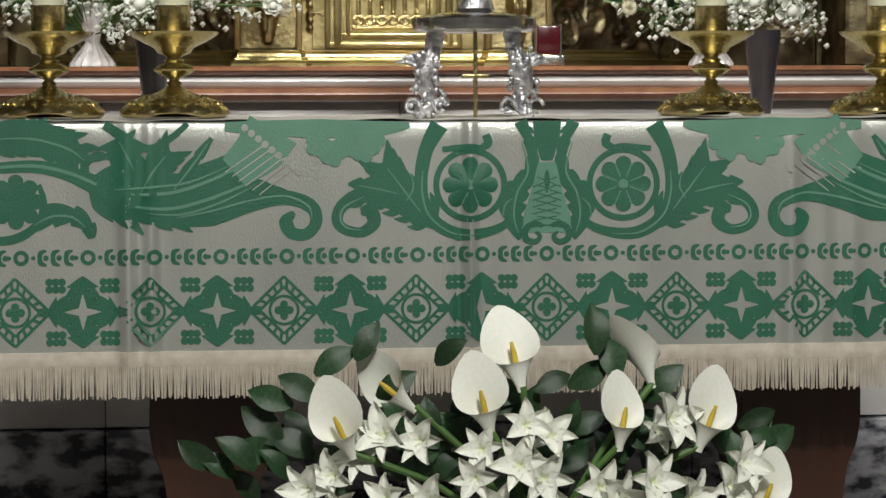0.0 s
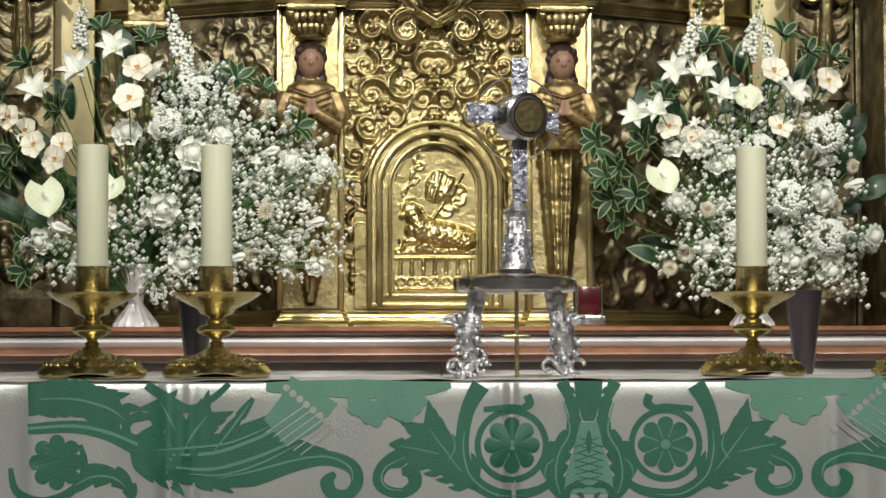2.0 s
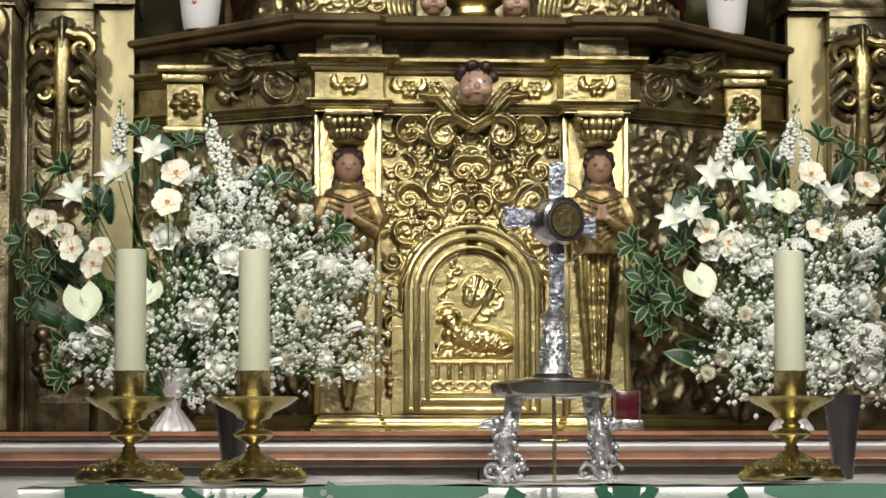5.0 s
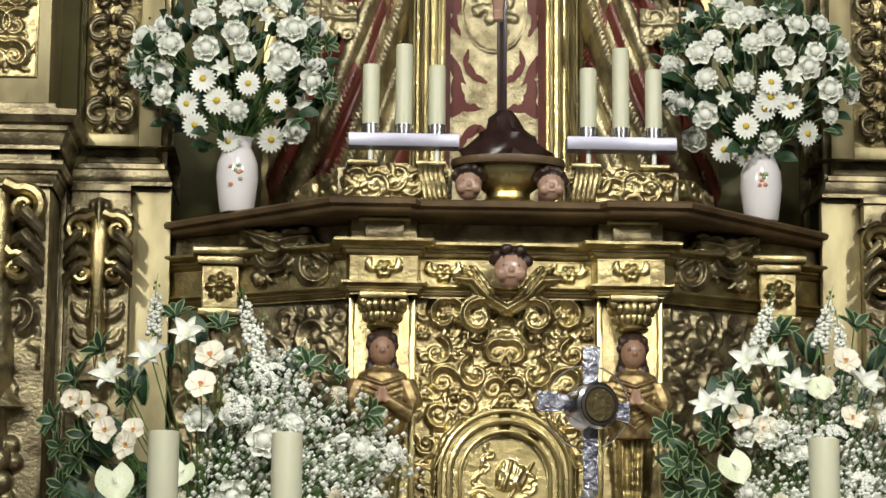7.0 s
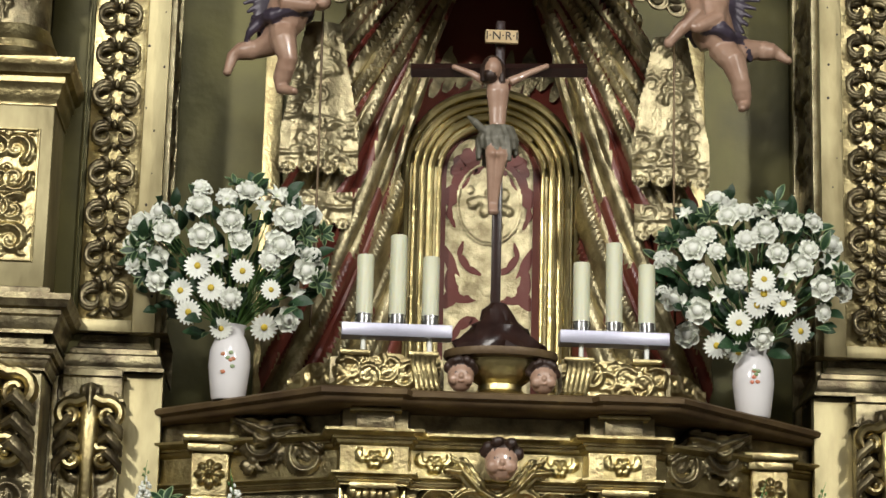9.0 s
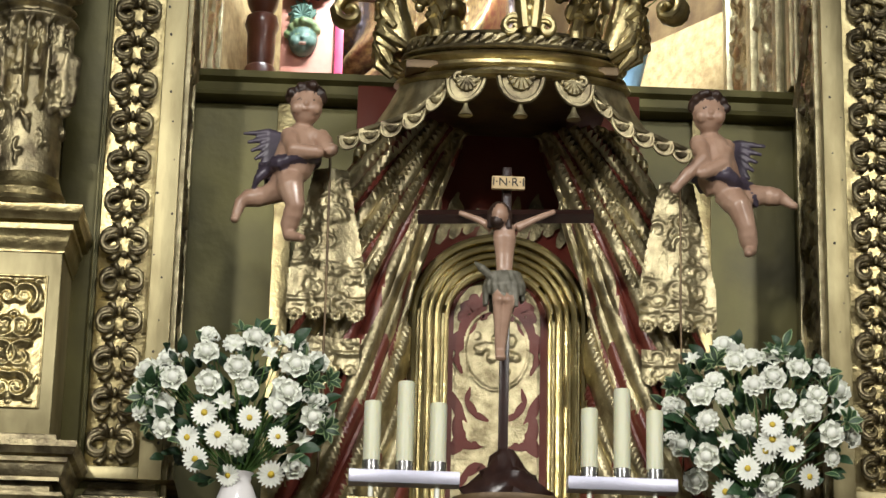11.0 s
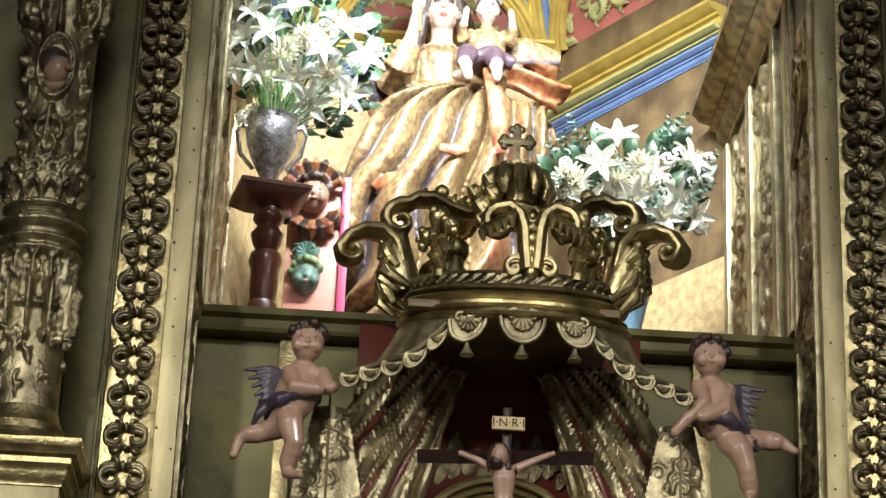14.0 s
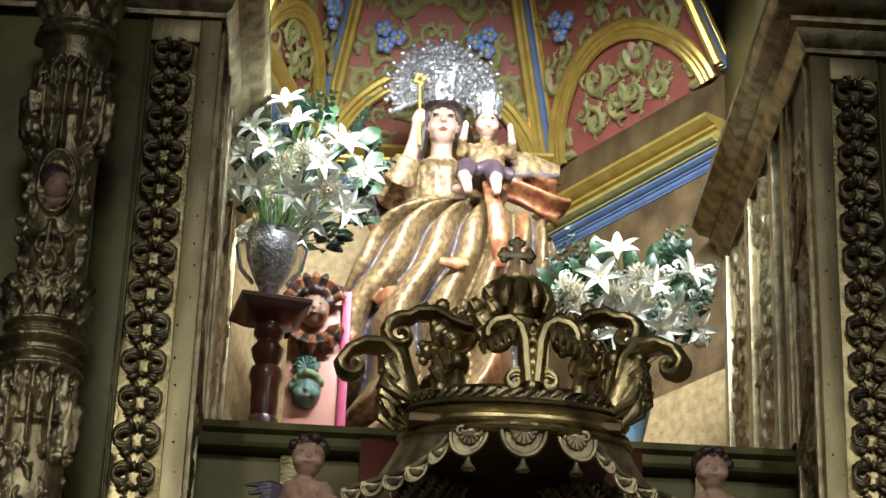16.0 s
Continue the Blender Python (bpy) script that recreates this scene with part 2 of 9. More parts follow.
# ---- carved relief: a field of heights shaped by scrolls, leaves and rosettes ----
class Carving:
    def __init__(self, w, h, step=0.004):
        self.w, self.h, self.step = w, h, step
        self.nx, self.nz = int(w / step) + 1, int(h / step) + 1
        self.X, self.Z = np.meshgrid(np.linspace(0, w, self.nx), np.linspace(0, h, self.nz))
        self.H = np.zeros_like(self.X)

    def window(self, x, z, r):
        i0, i1 = max(0, int((x - r) / self.step)), min(self.nx, int((x + r) / self.step) + 2)
        k0, k1 = max(0, int((z - r) / self.step)), min(self.nz, int((z + r) / self.step) + 2)
        return (slice(k0, k1), slice(i0, i1)) if i1 > i0 and k1 > k0 else None

    def stroke(self, pts, radii, amp=0.8, veins=2.0, lobes=0.0, freq=60.0):
        """A rounded band along pts with grooves along it, and scalloped edges where lobes is set."""
        run = 0.0
        for (x0, z0), (x1, z1), r0, r1 in zip(pts, pts[1:], radii, radii[1:]):
            dx, dz = x1 - x0, z1 - z0
            l2 = dx * dx + dz * dz + 1e-12
            ln = math.sqrt(l2)
            rm = max(r0, r1) * 1.4
            w = self.window((x0 + x1) / 2, (z0 + z1) / 2, rm + ln / 2)
            if w:
                X, Z = self.X[w] - x0, self.Z[w] - z0
                t = np.clip((X * dx + Z * dz) / l2, 0, 1)
                side = (X * dz - Z * dx) / ln
                d = np.hypot(X - t * dx, Z - t * dz)
                r = r0 + (r1 - r0) * t
                if lobes:
                    r = r * (1 - lobes + lobes * np.abs(np.sin((run + t * ln) * freq - np.abs(side) * freq * 0.7)) ** 0.6 * 1.3)
                u = d / np.maximum(r, 1e-4)
                us = side / np.maximum(r, 1e-4)
                hgt = amp * r0 * np.sqrt(np.clip(1 - u * u, 0, 1)) * (1 + 0.22 * np.cos(us * math.pi * veins))
                self.H[w] = np.maximum(self.H[w], hgt)
            run += ln

    def spiral(self, x, z, r, turns=1.3, a0=0.0, hand=1, thick=0.2, tail=None, leafy=True):
        """An acanthus volute: a band that winds in to a bud, with leaves thrown off its outer side."""
        n = int(16 * turns) + 4
        pts, rad = [], []
        for i in range(n + 1):
            s = i / n
            a = a0 + hand * 2 * math.pi * turns * s
            q = r * (1 - 0.86 * s ** 0.9)
            pts.append((x + q * math.cos(a), z + q * math.sin(a)))
            rad.append(r * thick * 1.25 * (0.75 + 0.25 * math.cos(3 * s)) * (1 - 0.35 * s))
        if tail:
            pts.insert(0, tail)
            rad.insert(0, rad[0] * 0.8)
        self.stroke(pts, rad, 0.8, 2)
        self.rosette(x, z, r * 0.27, 6)
        if leafy:
            for s in (0.05, 0.2, 0.36, 0.52):
                a = a0 + hand * 2 * math.pi * turns * s
                q = r * (1 - 0.86 * s ** 0.9)
                b = a + hand * 0.9
                self.leaf(x + q * math.cos(a), z + q * math.sin(a), b, r * 0.75 * (1 - 0.35 * s), -hand, 0.3)

    def leaf(self, x, z, a, ln, curl=1, width=0.26):
        pts, rad = [], []
        for i in range(8):
            s = i / 7
            b = a + curl * 1.1 * s * s
            pts.append((x + ln * s * math.cos(b), z + ln * s * math.sin(b)))
            rad.append(ln * width * (0.35 + 1.2 * s * (1.15 - s)) * (1 if s < 0.95 else 0.6))
        self.stroke(pts, rad, 0.7, 3, 0.35, 14 / max(ln, 0.01))

    def rosette(self, x, z, r, petals=6, amp=0.5):
        w = self.window(x, z, r)
        if w:
            X, Z = self.X[w] - x, self.Z[w] - z
            d, a = np.hypot(X, Z) / r, np.arctan2(Z, X)
            edge = 0.75 + 0.25 * np.abs(np.cos(a * petals / 2))
            hgt = amp * r * (np.sqrt(np.clip(1 - (d / edge) ** 4, 0, 1)) * (0.5 + 0.5 * np.abs(np.cos(a * petals / 2)) ** 0.5) + 0.6 * np.exp(-(d / 0.22) ** 2) - 0.35 * np.exp(-((d - 0.36) / 0.08) ** 2))
            self.H[w] = np.maximum(self.H[w], np.where(d < edge, hgt, 0))

    def bead(self, x, z, r, amp=0.8):
        w = self.window(x, z, r)
        if w:
            d2 = ((self.X[w] - x) ** 2 + (self.Z[w] - z) ** 2) / (r * r)
            self.H[w] = np.maximum(self.H[w], amp * r * np.sqrt(np.clip(1 - d2, 0, 1)))

    def mirror(self):
        self.H = np.maximum(self.H, self.H[:, ::-1])

    def mesh(self, name, place, depth=1.0, rough=0.0012, mask=None):
        """place maps (x, z, height) to the world."""
        ph = self.X * 0
        if rough:
            rng = np.random.default_rng(int(self.w * 9973 + self.h * 7919))
            small = rng.normal(size=(self.nz // 3 + 2, self.nx // 3 + 2))
            ph = np.kron(small, np.ones((3, 3)))[: self.nz, : self.nx] * rough * 0.5
        H = self.H * depth + ph * (self.H > 0.002)
        P = np.stack(place(self.X, self.Z, H), -1).reshape(-1, 3)
        idx = np.arange(self.nx * self.nz).reshape(self.nz, self.nx)
        q = np.stack([idx[:-1, :-1], idx[:-1, 1:], idx[1:, 1:], idx[1:, :-1]], -1)
        if mask is not None:
            q = q[mask[:-1, :-1] & mask[1:, 1:]]
        q = q.reshape(-1, 4)
        me = bpy.data.meshes.new(name)
        me.vertices.add(len(P))
        me.vertices.foreach_set("co", P.astype(np.float32).ravel())
        me.loops.add(q.size)
        me.loops.foreach_set("vertex_index", q.astype(np.int32).ravel())
        me.polygons.add(len(q))
        me.polygons.foreach_set("loop_start", np.arange(0, q.size, 4, dtype=np.int32))
        me.update(calc_edges=True)
        me.validate()
        return me


def facing(x0, y, z0, o=(0, 0, 0)):
    """Places a carving on an upright face that looks towards the nave."""
    return lambda X, Z, H: (X + x0 - o[0], y - H - o[1], Z + z0 - o[2])


def carved(name, c, place, mat, parent=None, label="", depth=1.0, mask=None):
    me = c.mesh(name, place, depth, mask=mask)
    me.polygons.foreach_set("use_smooth", [True] * len(me.polygons))
    me.materials.append(mat)
    ob = new(name, me)
    if parent:
        ob.parent = parent
    if label:
        tagged(ob, label)
    return ob



def sculpted(name, bm, mats, parent, label="", voxel=0.005, smooth=2):
    """Blends overlapping rounded forms into one carved figure, keeping each region's paint."""
    bmesh.ops.recalc_face_normals(bm, faces=bm.faces)
    bm.faces.ensure_lookup_table()
    tree = BVHTree.FromBMesh(bm)
    paint = [f.material_index for f in bm.faces]
    clay_mesh = bpy.data.meshes.new("clay")
    bm.to_mesh(clay_mesh)
    bm.free()
    clay = new("clay", clay_mesh)
    rm = clay.modifiers.new("blend", "REMESH")
    rm.mode, rm.voxel_size = "VOXEL", voxel
    sm = clay.modifiers.new("soften", "SMOOTH")
    sm.factor, sm.iterations = 0.5, smooth
    me = bpy.data.meshes.new_from_object(clay.evaluated_get(bpy.context.evaluated_depsgraph_get()))
    bpy.data.objects.remove(clay)
    me.name = name
    me.materials.clear()
    for m in mats:
        me.materials.append(m)
    idx = []
    for p in me.polygons:
        hit = tree.find_nearest(p.center)
        idx.append(paint[hit[2]] if hit[2] is not None else 0)
    me.polygons.foreach_set("material_index", idx)
    me.polygons.foreach_set("use_smooth", [True] * len(idx))
    o = origin_of(parent)
    me.transform(Matrix.Translation(-o))
    ob = new(name, me)
    ob.parent = parent
    return tagged(ob, label) if label else ob


def slab(bm, rows, thick, mat=0):
    """A sheet of points given a thickness away from the nave, closed all round."""
    back = [[p + V((0, thick, 0)) for p in r] for r in rows]
    grid_faces(bm, [f + b[::-1] for f, b in zip(rows, back)], True, True, mat)

# ---- the church round the altar: unseen walls and ceiling added for bounce and reflections ----
bm = bmesh.new(); box(bm, -5, 6, 3.0, 12.2, -0.3, 0.0, 0.01)
structure("floor", bm, STONE, "worn stone floor of the sanctuary", "floor")
bm = bmesh.new(); box(bm, -5, 6, -8, 3.0, -0.75, -0.53)
structure("floor_nave", bm, STONE, "worn stone floor of the nave", "floor")
bm = bmesh.new(); box(bm, -5.2, -5, -8, 12.2, -0.8, 10)
structure("wall_west", bm, PLASTER, "unseen plain plastered church wall added to bounce light")
bm = bmesh.new(); box(bm, 6, 6.2, -8, 12.2, -0.8, 10)
structure("wall_east", bm, PLASTER, "unseen plain plastered church wall added to bounce light")
bm = bmesh.new(); box(bm, -5.2, 6.2, -8.2, -8, -0.8, 10)
structure("wall_south", bm, PLASTER, "unseen plain plastered wall behind the nave added to bounce light")
bm = bmesh.new(); box(bm, -5.2, 6.2, -8.2, 12.2, 10, 10.2)
structure("ceiling", bm, PLASTER, "unseen plain plastered church ceiling added to bounce light", "ceiling")

# ---- the altar table and its brocade frontal ----
AX, AF, AB, AZ = 0.487, 4.70, 5.45, 1.0   # axis, front, back and top of the altar


def altar_table():
    t = thing("altar_table", (AX, 5.08, 0), "dark walnut altar table under a green and silver frontal", "table")
    bm = bmesh.new(); box(bm, AX - 0.98, AX + 0.98, AF + 0.02, AB - 0.02, 0.94, 0.985, 0.006)
    part("tabletop", bm, WOOD, t)
    for x in (0.005, 1.25):
        bm = bmesh.new()
        half = [(0.10, 0.94), (0.105, 0.7), (0.115, 0.5), (0.128, 0.42), (0.13, 0.36), (0.122, 0.31), (0.10, 0.26), (0.085, 0.2), (0.085, 0.14), (0.12, 0.09), (0.15, 0.07), (0.15, 0.0)]
        prism(bm, [(x - h, z) for h, z in half] + [(x + h, z) for h, z in half[::-1]], 4.9, 5.28)
        bmesh.ops.bevel(bm, geom=bm.edges[:], offset=0.006, segments=2, affect="EDGES")
        part("leg", bm, WOOD, t)


def fold(x):
    """How far the hanging cloth bulges towards the nave at x."""
    y = 0.004 * math.sin(x * 7.3) + 0.0015 * math.sin(x * 19 + 1)
    for c, a, w in ((-0.157, 0.020, 0.016), (-0.112, 0.015, 0.014), (0.522, 0.016, 0.011), (0.50, -0.006, 0.01), (0.60, 0.006, 0.03), (0.86, 0.006, 0.04), (1.175, 0.012, 0.018), (1.24, 0.006, 0.02), (1.30, 0.008, 0.02), (0.2, 0.005, 0.05), (-0.42, 0.008, 0.02)):
        y += a * math.exp(-((x - c) / w) ** 2)
    return y


UX = 0.676  # the axis of the woven pattern


def on_cloth(u, v, lift):
    x = UX + u
    return V((x, AF - fold(x) * (0.35 + 0.65 * min(1, v / 0.3)) - lift * 1.1, AZ - v))


def px(x, y):
    return (x - 968) / 894, (y - 212) / 894


def weave(bm, pts, widths, lift=0.0012, lobes=0.0, nl=5, steps=4):
    """A woven band along smooth points, edged with lobes for a leaf."""
    P = [V(p) for p in pts]
    n = len(P)
    L, W = [], []
    across = max(1, min(6, int(max(widths) / 0.007)))
    m = (n - 1) * steps
    for i in range(m + 1):
        s = i / steps
        k = min(int(s), n - 2)
        f = s - k
        p0, p1, p2, p3 = P[max(k - 1, 0)], P[k], P[k + 1], P[min(k + 2, n - 1)]
        q = 0.5 * ((2 * p1) + (p2 - p0) * f + (2 * p0 - 5 * p1 + 4 * p2 - p3) * f * f + (3 * p1 - p0 - 3 * p2 + p3) * f ** 3)
        w = widths[k] + (widths[k + 1] - widths[k]) * f
        if lobes:
            ph = i / m * nl
            w *= 1 - lobes + lobes * (1 - (ph - int(ph)) ** 2) * 1.3
        W.append((q, w))
    for i, (q, w) in enumerate(W):
        d = W[min(i + 1, m)][0] - W[max(i - 1, 0)][0]
        d = d.normalized() if d.length > 1e-9 else V((1, 0))
        nrm = V((-d.y, d.x))
        L.append([on_cloth(*(q + nrm * w * (0.5 - j / across)), lift) for j in range(across + 1)])
    grid_faces(bm, L, False)


def fronds(bm, pts, ln, wd, gap, lift=0.0011, sides=(-1, 1)):
    """Small pointed leaflets thrown off both sides of a woven stem."""
    P = [V(p) for p in pts]
    for a, b in zip(P, P[1:]):
        d = b - a
        n = max(1, int(d.length / gap))
        d.normalize()
        for i in range(n):
            q = a.lerp(b, (i + 0.5) / n)
            for e in sides:
                w = V((-d.y, d.x)) * e
                weave(bm, [q, q + d * ln * 0.35 + w * ln * 0.45, q + d * ln * 0.85 + w * ln * 0.72], [wd * 0.7, wd, wd * 0.08], lift, steps=3)


def bloom(bm, u, v, r, petals, lift, dip=0.25, phase=0.0, n=64):
    c = bm.verts.new(on_cloth(u, v, lift))
    ring = []
    for i in range(n):
        a = 2 * math.pi * i / n
        k = r * (1 - dip + dip * abs(math.cos((a - phase) * petals / 2)) ** 0.6) if petals else r
        ring.append(bm.verts.new(on_cloth(u + k * math.cos(a), v + k * math.sin(a), lift)))
    for i in range(n):
        bm.faces.new((c, ring[i], ring[(i + 1) % n]))


def hoop(bm, u, v, r, w, lift=0.0012, n=40):
    pts = [(u + r * math.cos(2 * math.pi * i / n), v + r * math.sin(2 * math.pi * i / n)) for i in range(n + 1)]
    weave(bm, pts, [w] * (n + 1), lift, steps=1)


def altar_frontal():
    t = thing("altar_frontal", (AX, 4.7, 1.0), "green and silver brocade altar frontal with woven scrolls and fringe", "altar cloth")
    x0, x1 = -0.522, 1.50
    bm = bmesh.new()
    xs = np.linspace(x0, x1, 420)
    rings = []
    for v in (0.474, 0.38, 0.25, 0.12, 0.04, 0.012, 0.003, 0.0):
        rings.append([on_cloth(x - UX, v, 0) + V((0, 0.012 if v == 0 else 0.003 if v < 0.01 else 0, 0)) for x in xs])
    rings.append([V((x, 4.9, AZ)) for x in xs])
    rings.append([V((x, AB, AZ)) for x in xs])
    rings.append([V((x, AB + 0.006, AZ - 0.1)) for x in xs])
    grid_faces(bm, rings, False)
    part("cloth", bm, CLOTH, t, "pale silver satin ground")
    # the narrow linen that lies along the top
    bm = bmesh.new()
    xs = np.linspace(x0 + 0.01, x1, 160)
    rings = [[V((x, y, AZ + 0.0035 + 0.0025 * math.sin(x * 31) * math.sin(x * 12))) for x in xs] for y in (4.72, 4.80, 5.1, 5.43)]
    grid_faces(bm, rings, False)
    part("linen", bm, LINEN, t, "white linen cloth on the altar top")
    A = 1.02
    for s in (-1, 1):
        def P(*q):
            return [(px(x, y)[0] * -s, px(x, y)[1]) for x, y in q]
        K = 1 / 894
        bm = bmesh.new()
        u, v = P((830, 325))[0]
        hoop(bm, u, v, 61 * K, 11 * K)
        weave(bm, P((775, 218), (752, 260), (742, 310), (745, 355), (765, 390), (805, 412), (850, 412), (890, 398), (915, 370)), [k * K for k in (34, 26, 24, 24, 24, 22, 18, 14, 4)])
        weave(bm, P((845, 262), (862, 252), (858, 236)), [10 * K, 16 * K, 14 * K])
        weave(bm, P((780, 262), (830, 258), (850, 262)), [10 * K, 12 * K, 12 * K])
        part("woven_scroll", bm, CLOTH_GREEN, t)
        bm = bmesh.new(); bloom(bm, u, v, 50 * K, 8, 0.0014)
        part("woven_rosette", bm, CLOTH_GREEN, t)
        bm = bmesh.new(); bloom(bm, u, v, 9 * K, 0, 0.0022, n=16)
        for i in range(8):
            a = (i + 0.5) * math.pi / 4
            weave(bm, [(u + 13 * K * math.cos(a), v + 13 * K * math.sin(a)), (u + 38 * K * math.cos(a), v + 38 * K * math.sin(a))], [2 * K, 3 * K], 0.002, steps=1)
        part("woven_rosette_centre", bm, CLOTH_PALE, t)
        bm = bmesh.new()
        weave(bm, P((775, 395), (735, 360), (705, 330), (672, 285)), [k * K for k in (10, 46, 62, 8)], 0.0013, 0.35, 4, 14)
        weave(bm, P((765, 400), (720, 372), (675, 348), (635, 342), (602, 360), (592, 385), (605, 402), (635, 408), (657, 392), (652, 372), (634, 372)), [k * K for k in (10, 24, 30, 28, 22, 20, 18, 18, 24, 26, 10)])
        weave(bm, P((690, 335), (650, 325), (612, 322)), [k * K for k in (24, 34, 6)], 0.0015, 0.35, 3, 14)
        fronds(bm, P((775, 395), (735, 360), (705, 330), (672, 285)), 44 * K, 18 * K, 18 * K)
        fronds(bm, P((765, 400), (720, 372), (675, 348), (635, 342)), 34 * K, 14 * K, 18 * K)
        part("woven_acanthus", bm, CLOTH_GREEN, t)
        bm = bmesh.new()
        fronds(bm, P((920, 212), (940, 260), (938, 300), (915, 335), (905, 372), (918, 424)), 20 * K, 12 * K, 18 * K, 0.0011, (1 if s > 0 else -1,))
        weave(bm, P((920, 212), (940, 260), (938, 300), (915, 335), (905, 372), (918, 424)), [k * K for k in (22, 20, 26, 44, 48, 6)], 0.0013, 0.3, 7, 14)
        weave(bm, P((968, 212), (968, 240), (968, 282)), [k * K for k in (52, 46, 20)], 0.0013) if s == 1 else None
        part("woven_urn_leaf", bm, CLOTH_GREEN, t)
        bm = bmesh.new()
        for pts in (((740, 372), (712, 335), (682, 295)), ((716, 352), (728, 330), (724, 305)), ((700, 340), (668, 332), (630, 325)), ((922, 250), (934, 300), (914, 340), (908, 380), (916, 412)), ((905, 350), (892, 362), (888, 385)),
                    ((745, 300), (744, 340), (758, 382), (800, 412), (850, 414)), ((640, 345), (606, 362), (598, 384), (610, 400), (636, 404))):
            weave(bm, P(*pts), [1.5 * K] + [3.5 * K] * (len(pts) - 2) + [1.2 * K], 0.0024, steps=6)
        part("woven_vein", bm, CLOTH_PALE, t)
        # horn of plenty
        bm = bmesh.new()
        weave(bm, P((-20, 292), (60, 288), (120, 300), (170, 322), (230, 348), (300, 352), (370, 332), (440, 302)), [k * K for k in (18, 22, 26, 34, 62, 92, 100, 92)], 0.0013)
        weave(bm, P((300, 385), (370, 375), (440, 352), (500, 345), (545, 360), (555, 388), (538, 410), (512, 408), (502, 388), (516, 372)), [k * K for k in (20, 40, 36, 26, 24, 22, 20, 22, 26, 8)], 0.0014)
        weave(bm, P((245, 345), (262, 305), (300, 262)), [k * K for k in (20, 62, 6)], 0.0016, 0.35, 4, 14)
        weave(bm, P((300, 335), (335, 290), (372, 240)), [k * K for k in (14, 22, 10)], 0.0016, 0.3, 3, 14)
        weave(bm, P((205, 240), (222, 275), (238, 300)), [k * K for k in (70, 52, 6)], 0.0016, 0.35, 4, 14)
        weave(bm, P((-20, 240), (60, 238), (120, 255), (160, 285)), [k * K for k in (52, 60, 50, 6)], 0.0016, 0.35, 5, 14)
        weave(bm, P((185, 215), (215, 235), (260, 258), (300, 240), (330, 214)), [k * K for k in (16, 18, 14, 12, 10)], 0.0017)
        fronds(bm, P((150, 312), (230, 346), (300, 352), (370, 334), (440, 304)), 70 * K, 24 * K, 24 * K)
        fronds(bm, P((-20, 240), (60, 238), (120, 255), (160, 285)), 46 * K, 18 * K, 20 * K, 0.0014)
        fronds(bm, P((245, 345), (262, 305), (300, 262)), 40 * K, 16 * K, 16 * K, 0.0014)
        fronds(bm, P((205, 240), (222, 275), (238, 300)), 40 * K, 16 * K, 16 * K, 0.0014)
        part("woven_horn", bm, CLOTH_GREEN, t)
        bm = bmesh.new()
        weave(bm, P((410, 300), (455, 262), (480, 225)), [k * K for k in (60, 88, 96)], 0.0019)
        weave(bm, P((235, 360), (300, 364), (370, 346), (440, 318)), [k * K for k in (4, 6, 6, 4)], 0.0021)
        weave(bm, P((230, 338), (300, 336), (370, 314), (430, 285)), [k * K for k in (4, 6, 6, 4)], 0.0021)
        weave(bm, P((-20, 291), (60, 287), (120, 299), (170, 320)), [k * K for k in (5, 6, 6, 5)], 0.0021)
        for pts in (((248, 335), (268, 300), (292, 270)), ((210, 245), (226, 275), (236, 296)), ((0, 240), (60, 240), (118, 256), (150, 278)), ((305, 330), (338, 288), (366, 248)), ((310, 380), (372, 368), (440, 350), (500, 343), (540, 360), (548, 386)),
                    ((260, 372), (320, 374), (390, 352), (450, 322)), ((200, 330), (260, 326), (330, 318), (400, 290)), ((60, 392), (92, 376), (128, 378), (150, 396))):
            weave(bm, P(*pts), [1.5 * K] + [4 * K] * (len(pts) - 2) + [1.2 * K], 0.0026, steps=6)
        for q in ((560, 252), (612, 250), (585, 268), (640, 262), (655, 246)):
            bloom(bm, *P(q)[0], 24 * K, 5, 0.0019 + q[0] * 1e-6, n=30)
        weave(bm, P((395, 220), (470, 222), (560, 224), (670, 224), (722, 218)), [16 * K, 26 * K, 34 * K, 26 * K, 10 * K], 0.0018)
        part("woven_fruit", bm, CLOTH_PALE, t)
        bm = bmesh.new()
        for i in range(9):
            f = i / 8
            bloom(bm, *P((430 + 95 * f, 222 + 78 * f))[0], 6.5 * K, 0, 0.0023, n=10)
        for i in range(6):
            weave(bm, P((468 + 9 * i, 250 + 9 * i), (395 + 12 * i, 300 + 8 * i)), [3 * K, 2 * K], 0.0024, steps=2)
        part("woven_bead", bm, CLOTH, t)
        u, v = P((30, 350))[0]
        bm = bmesh.new(); bloom(bm, u, v, 48 * K, 8, 0.0014)
        part("woven_rosette", bm, CLOTH_GREEN, t)
        bm = bmesh.new()
        weave(bm, P((70, 320), (78, 350), (70, 385), (40, 410), (0, 418), (-40, 400), (-50, 360)), [k * K for k in (8, 12, 14, 16, 16, 14, 8)])
        weave(bm, P((60, 398), (90, 375), (130, 375), (155, 395), (160, 415)), [k * K for k in (10, 40, 34, 26, 16)], 0.0014, 0.35, 4, 14)
        part("woven_acanthus", bm, CLOTH_GREEN, t)
    K = 1 / 894
    bm = bmesh.new()
    weave(bm, [px(968, 285), px(968, 330), px(968, 380), px(968, 412)], [30 * K, 52 * K, 84 * K, 90 * K], 0.0015)
    part("woven_urn", bm, CLOTH_PALE, t)
    bm = bmesh.new()
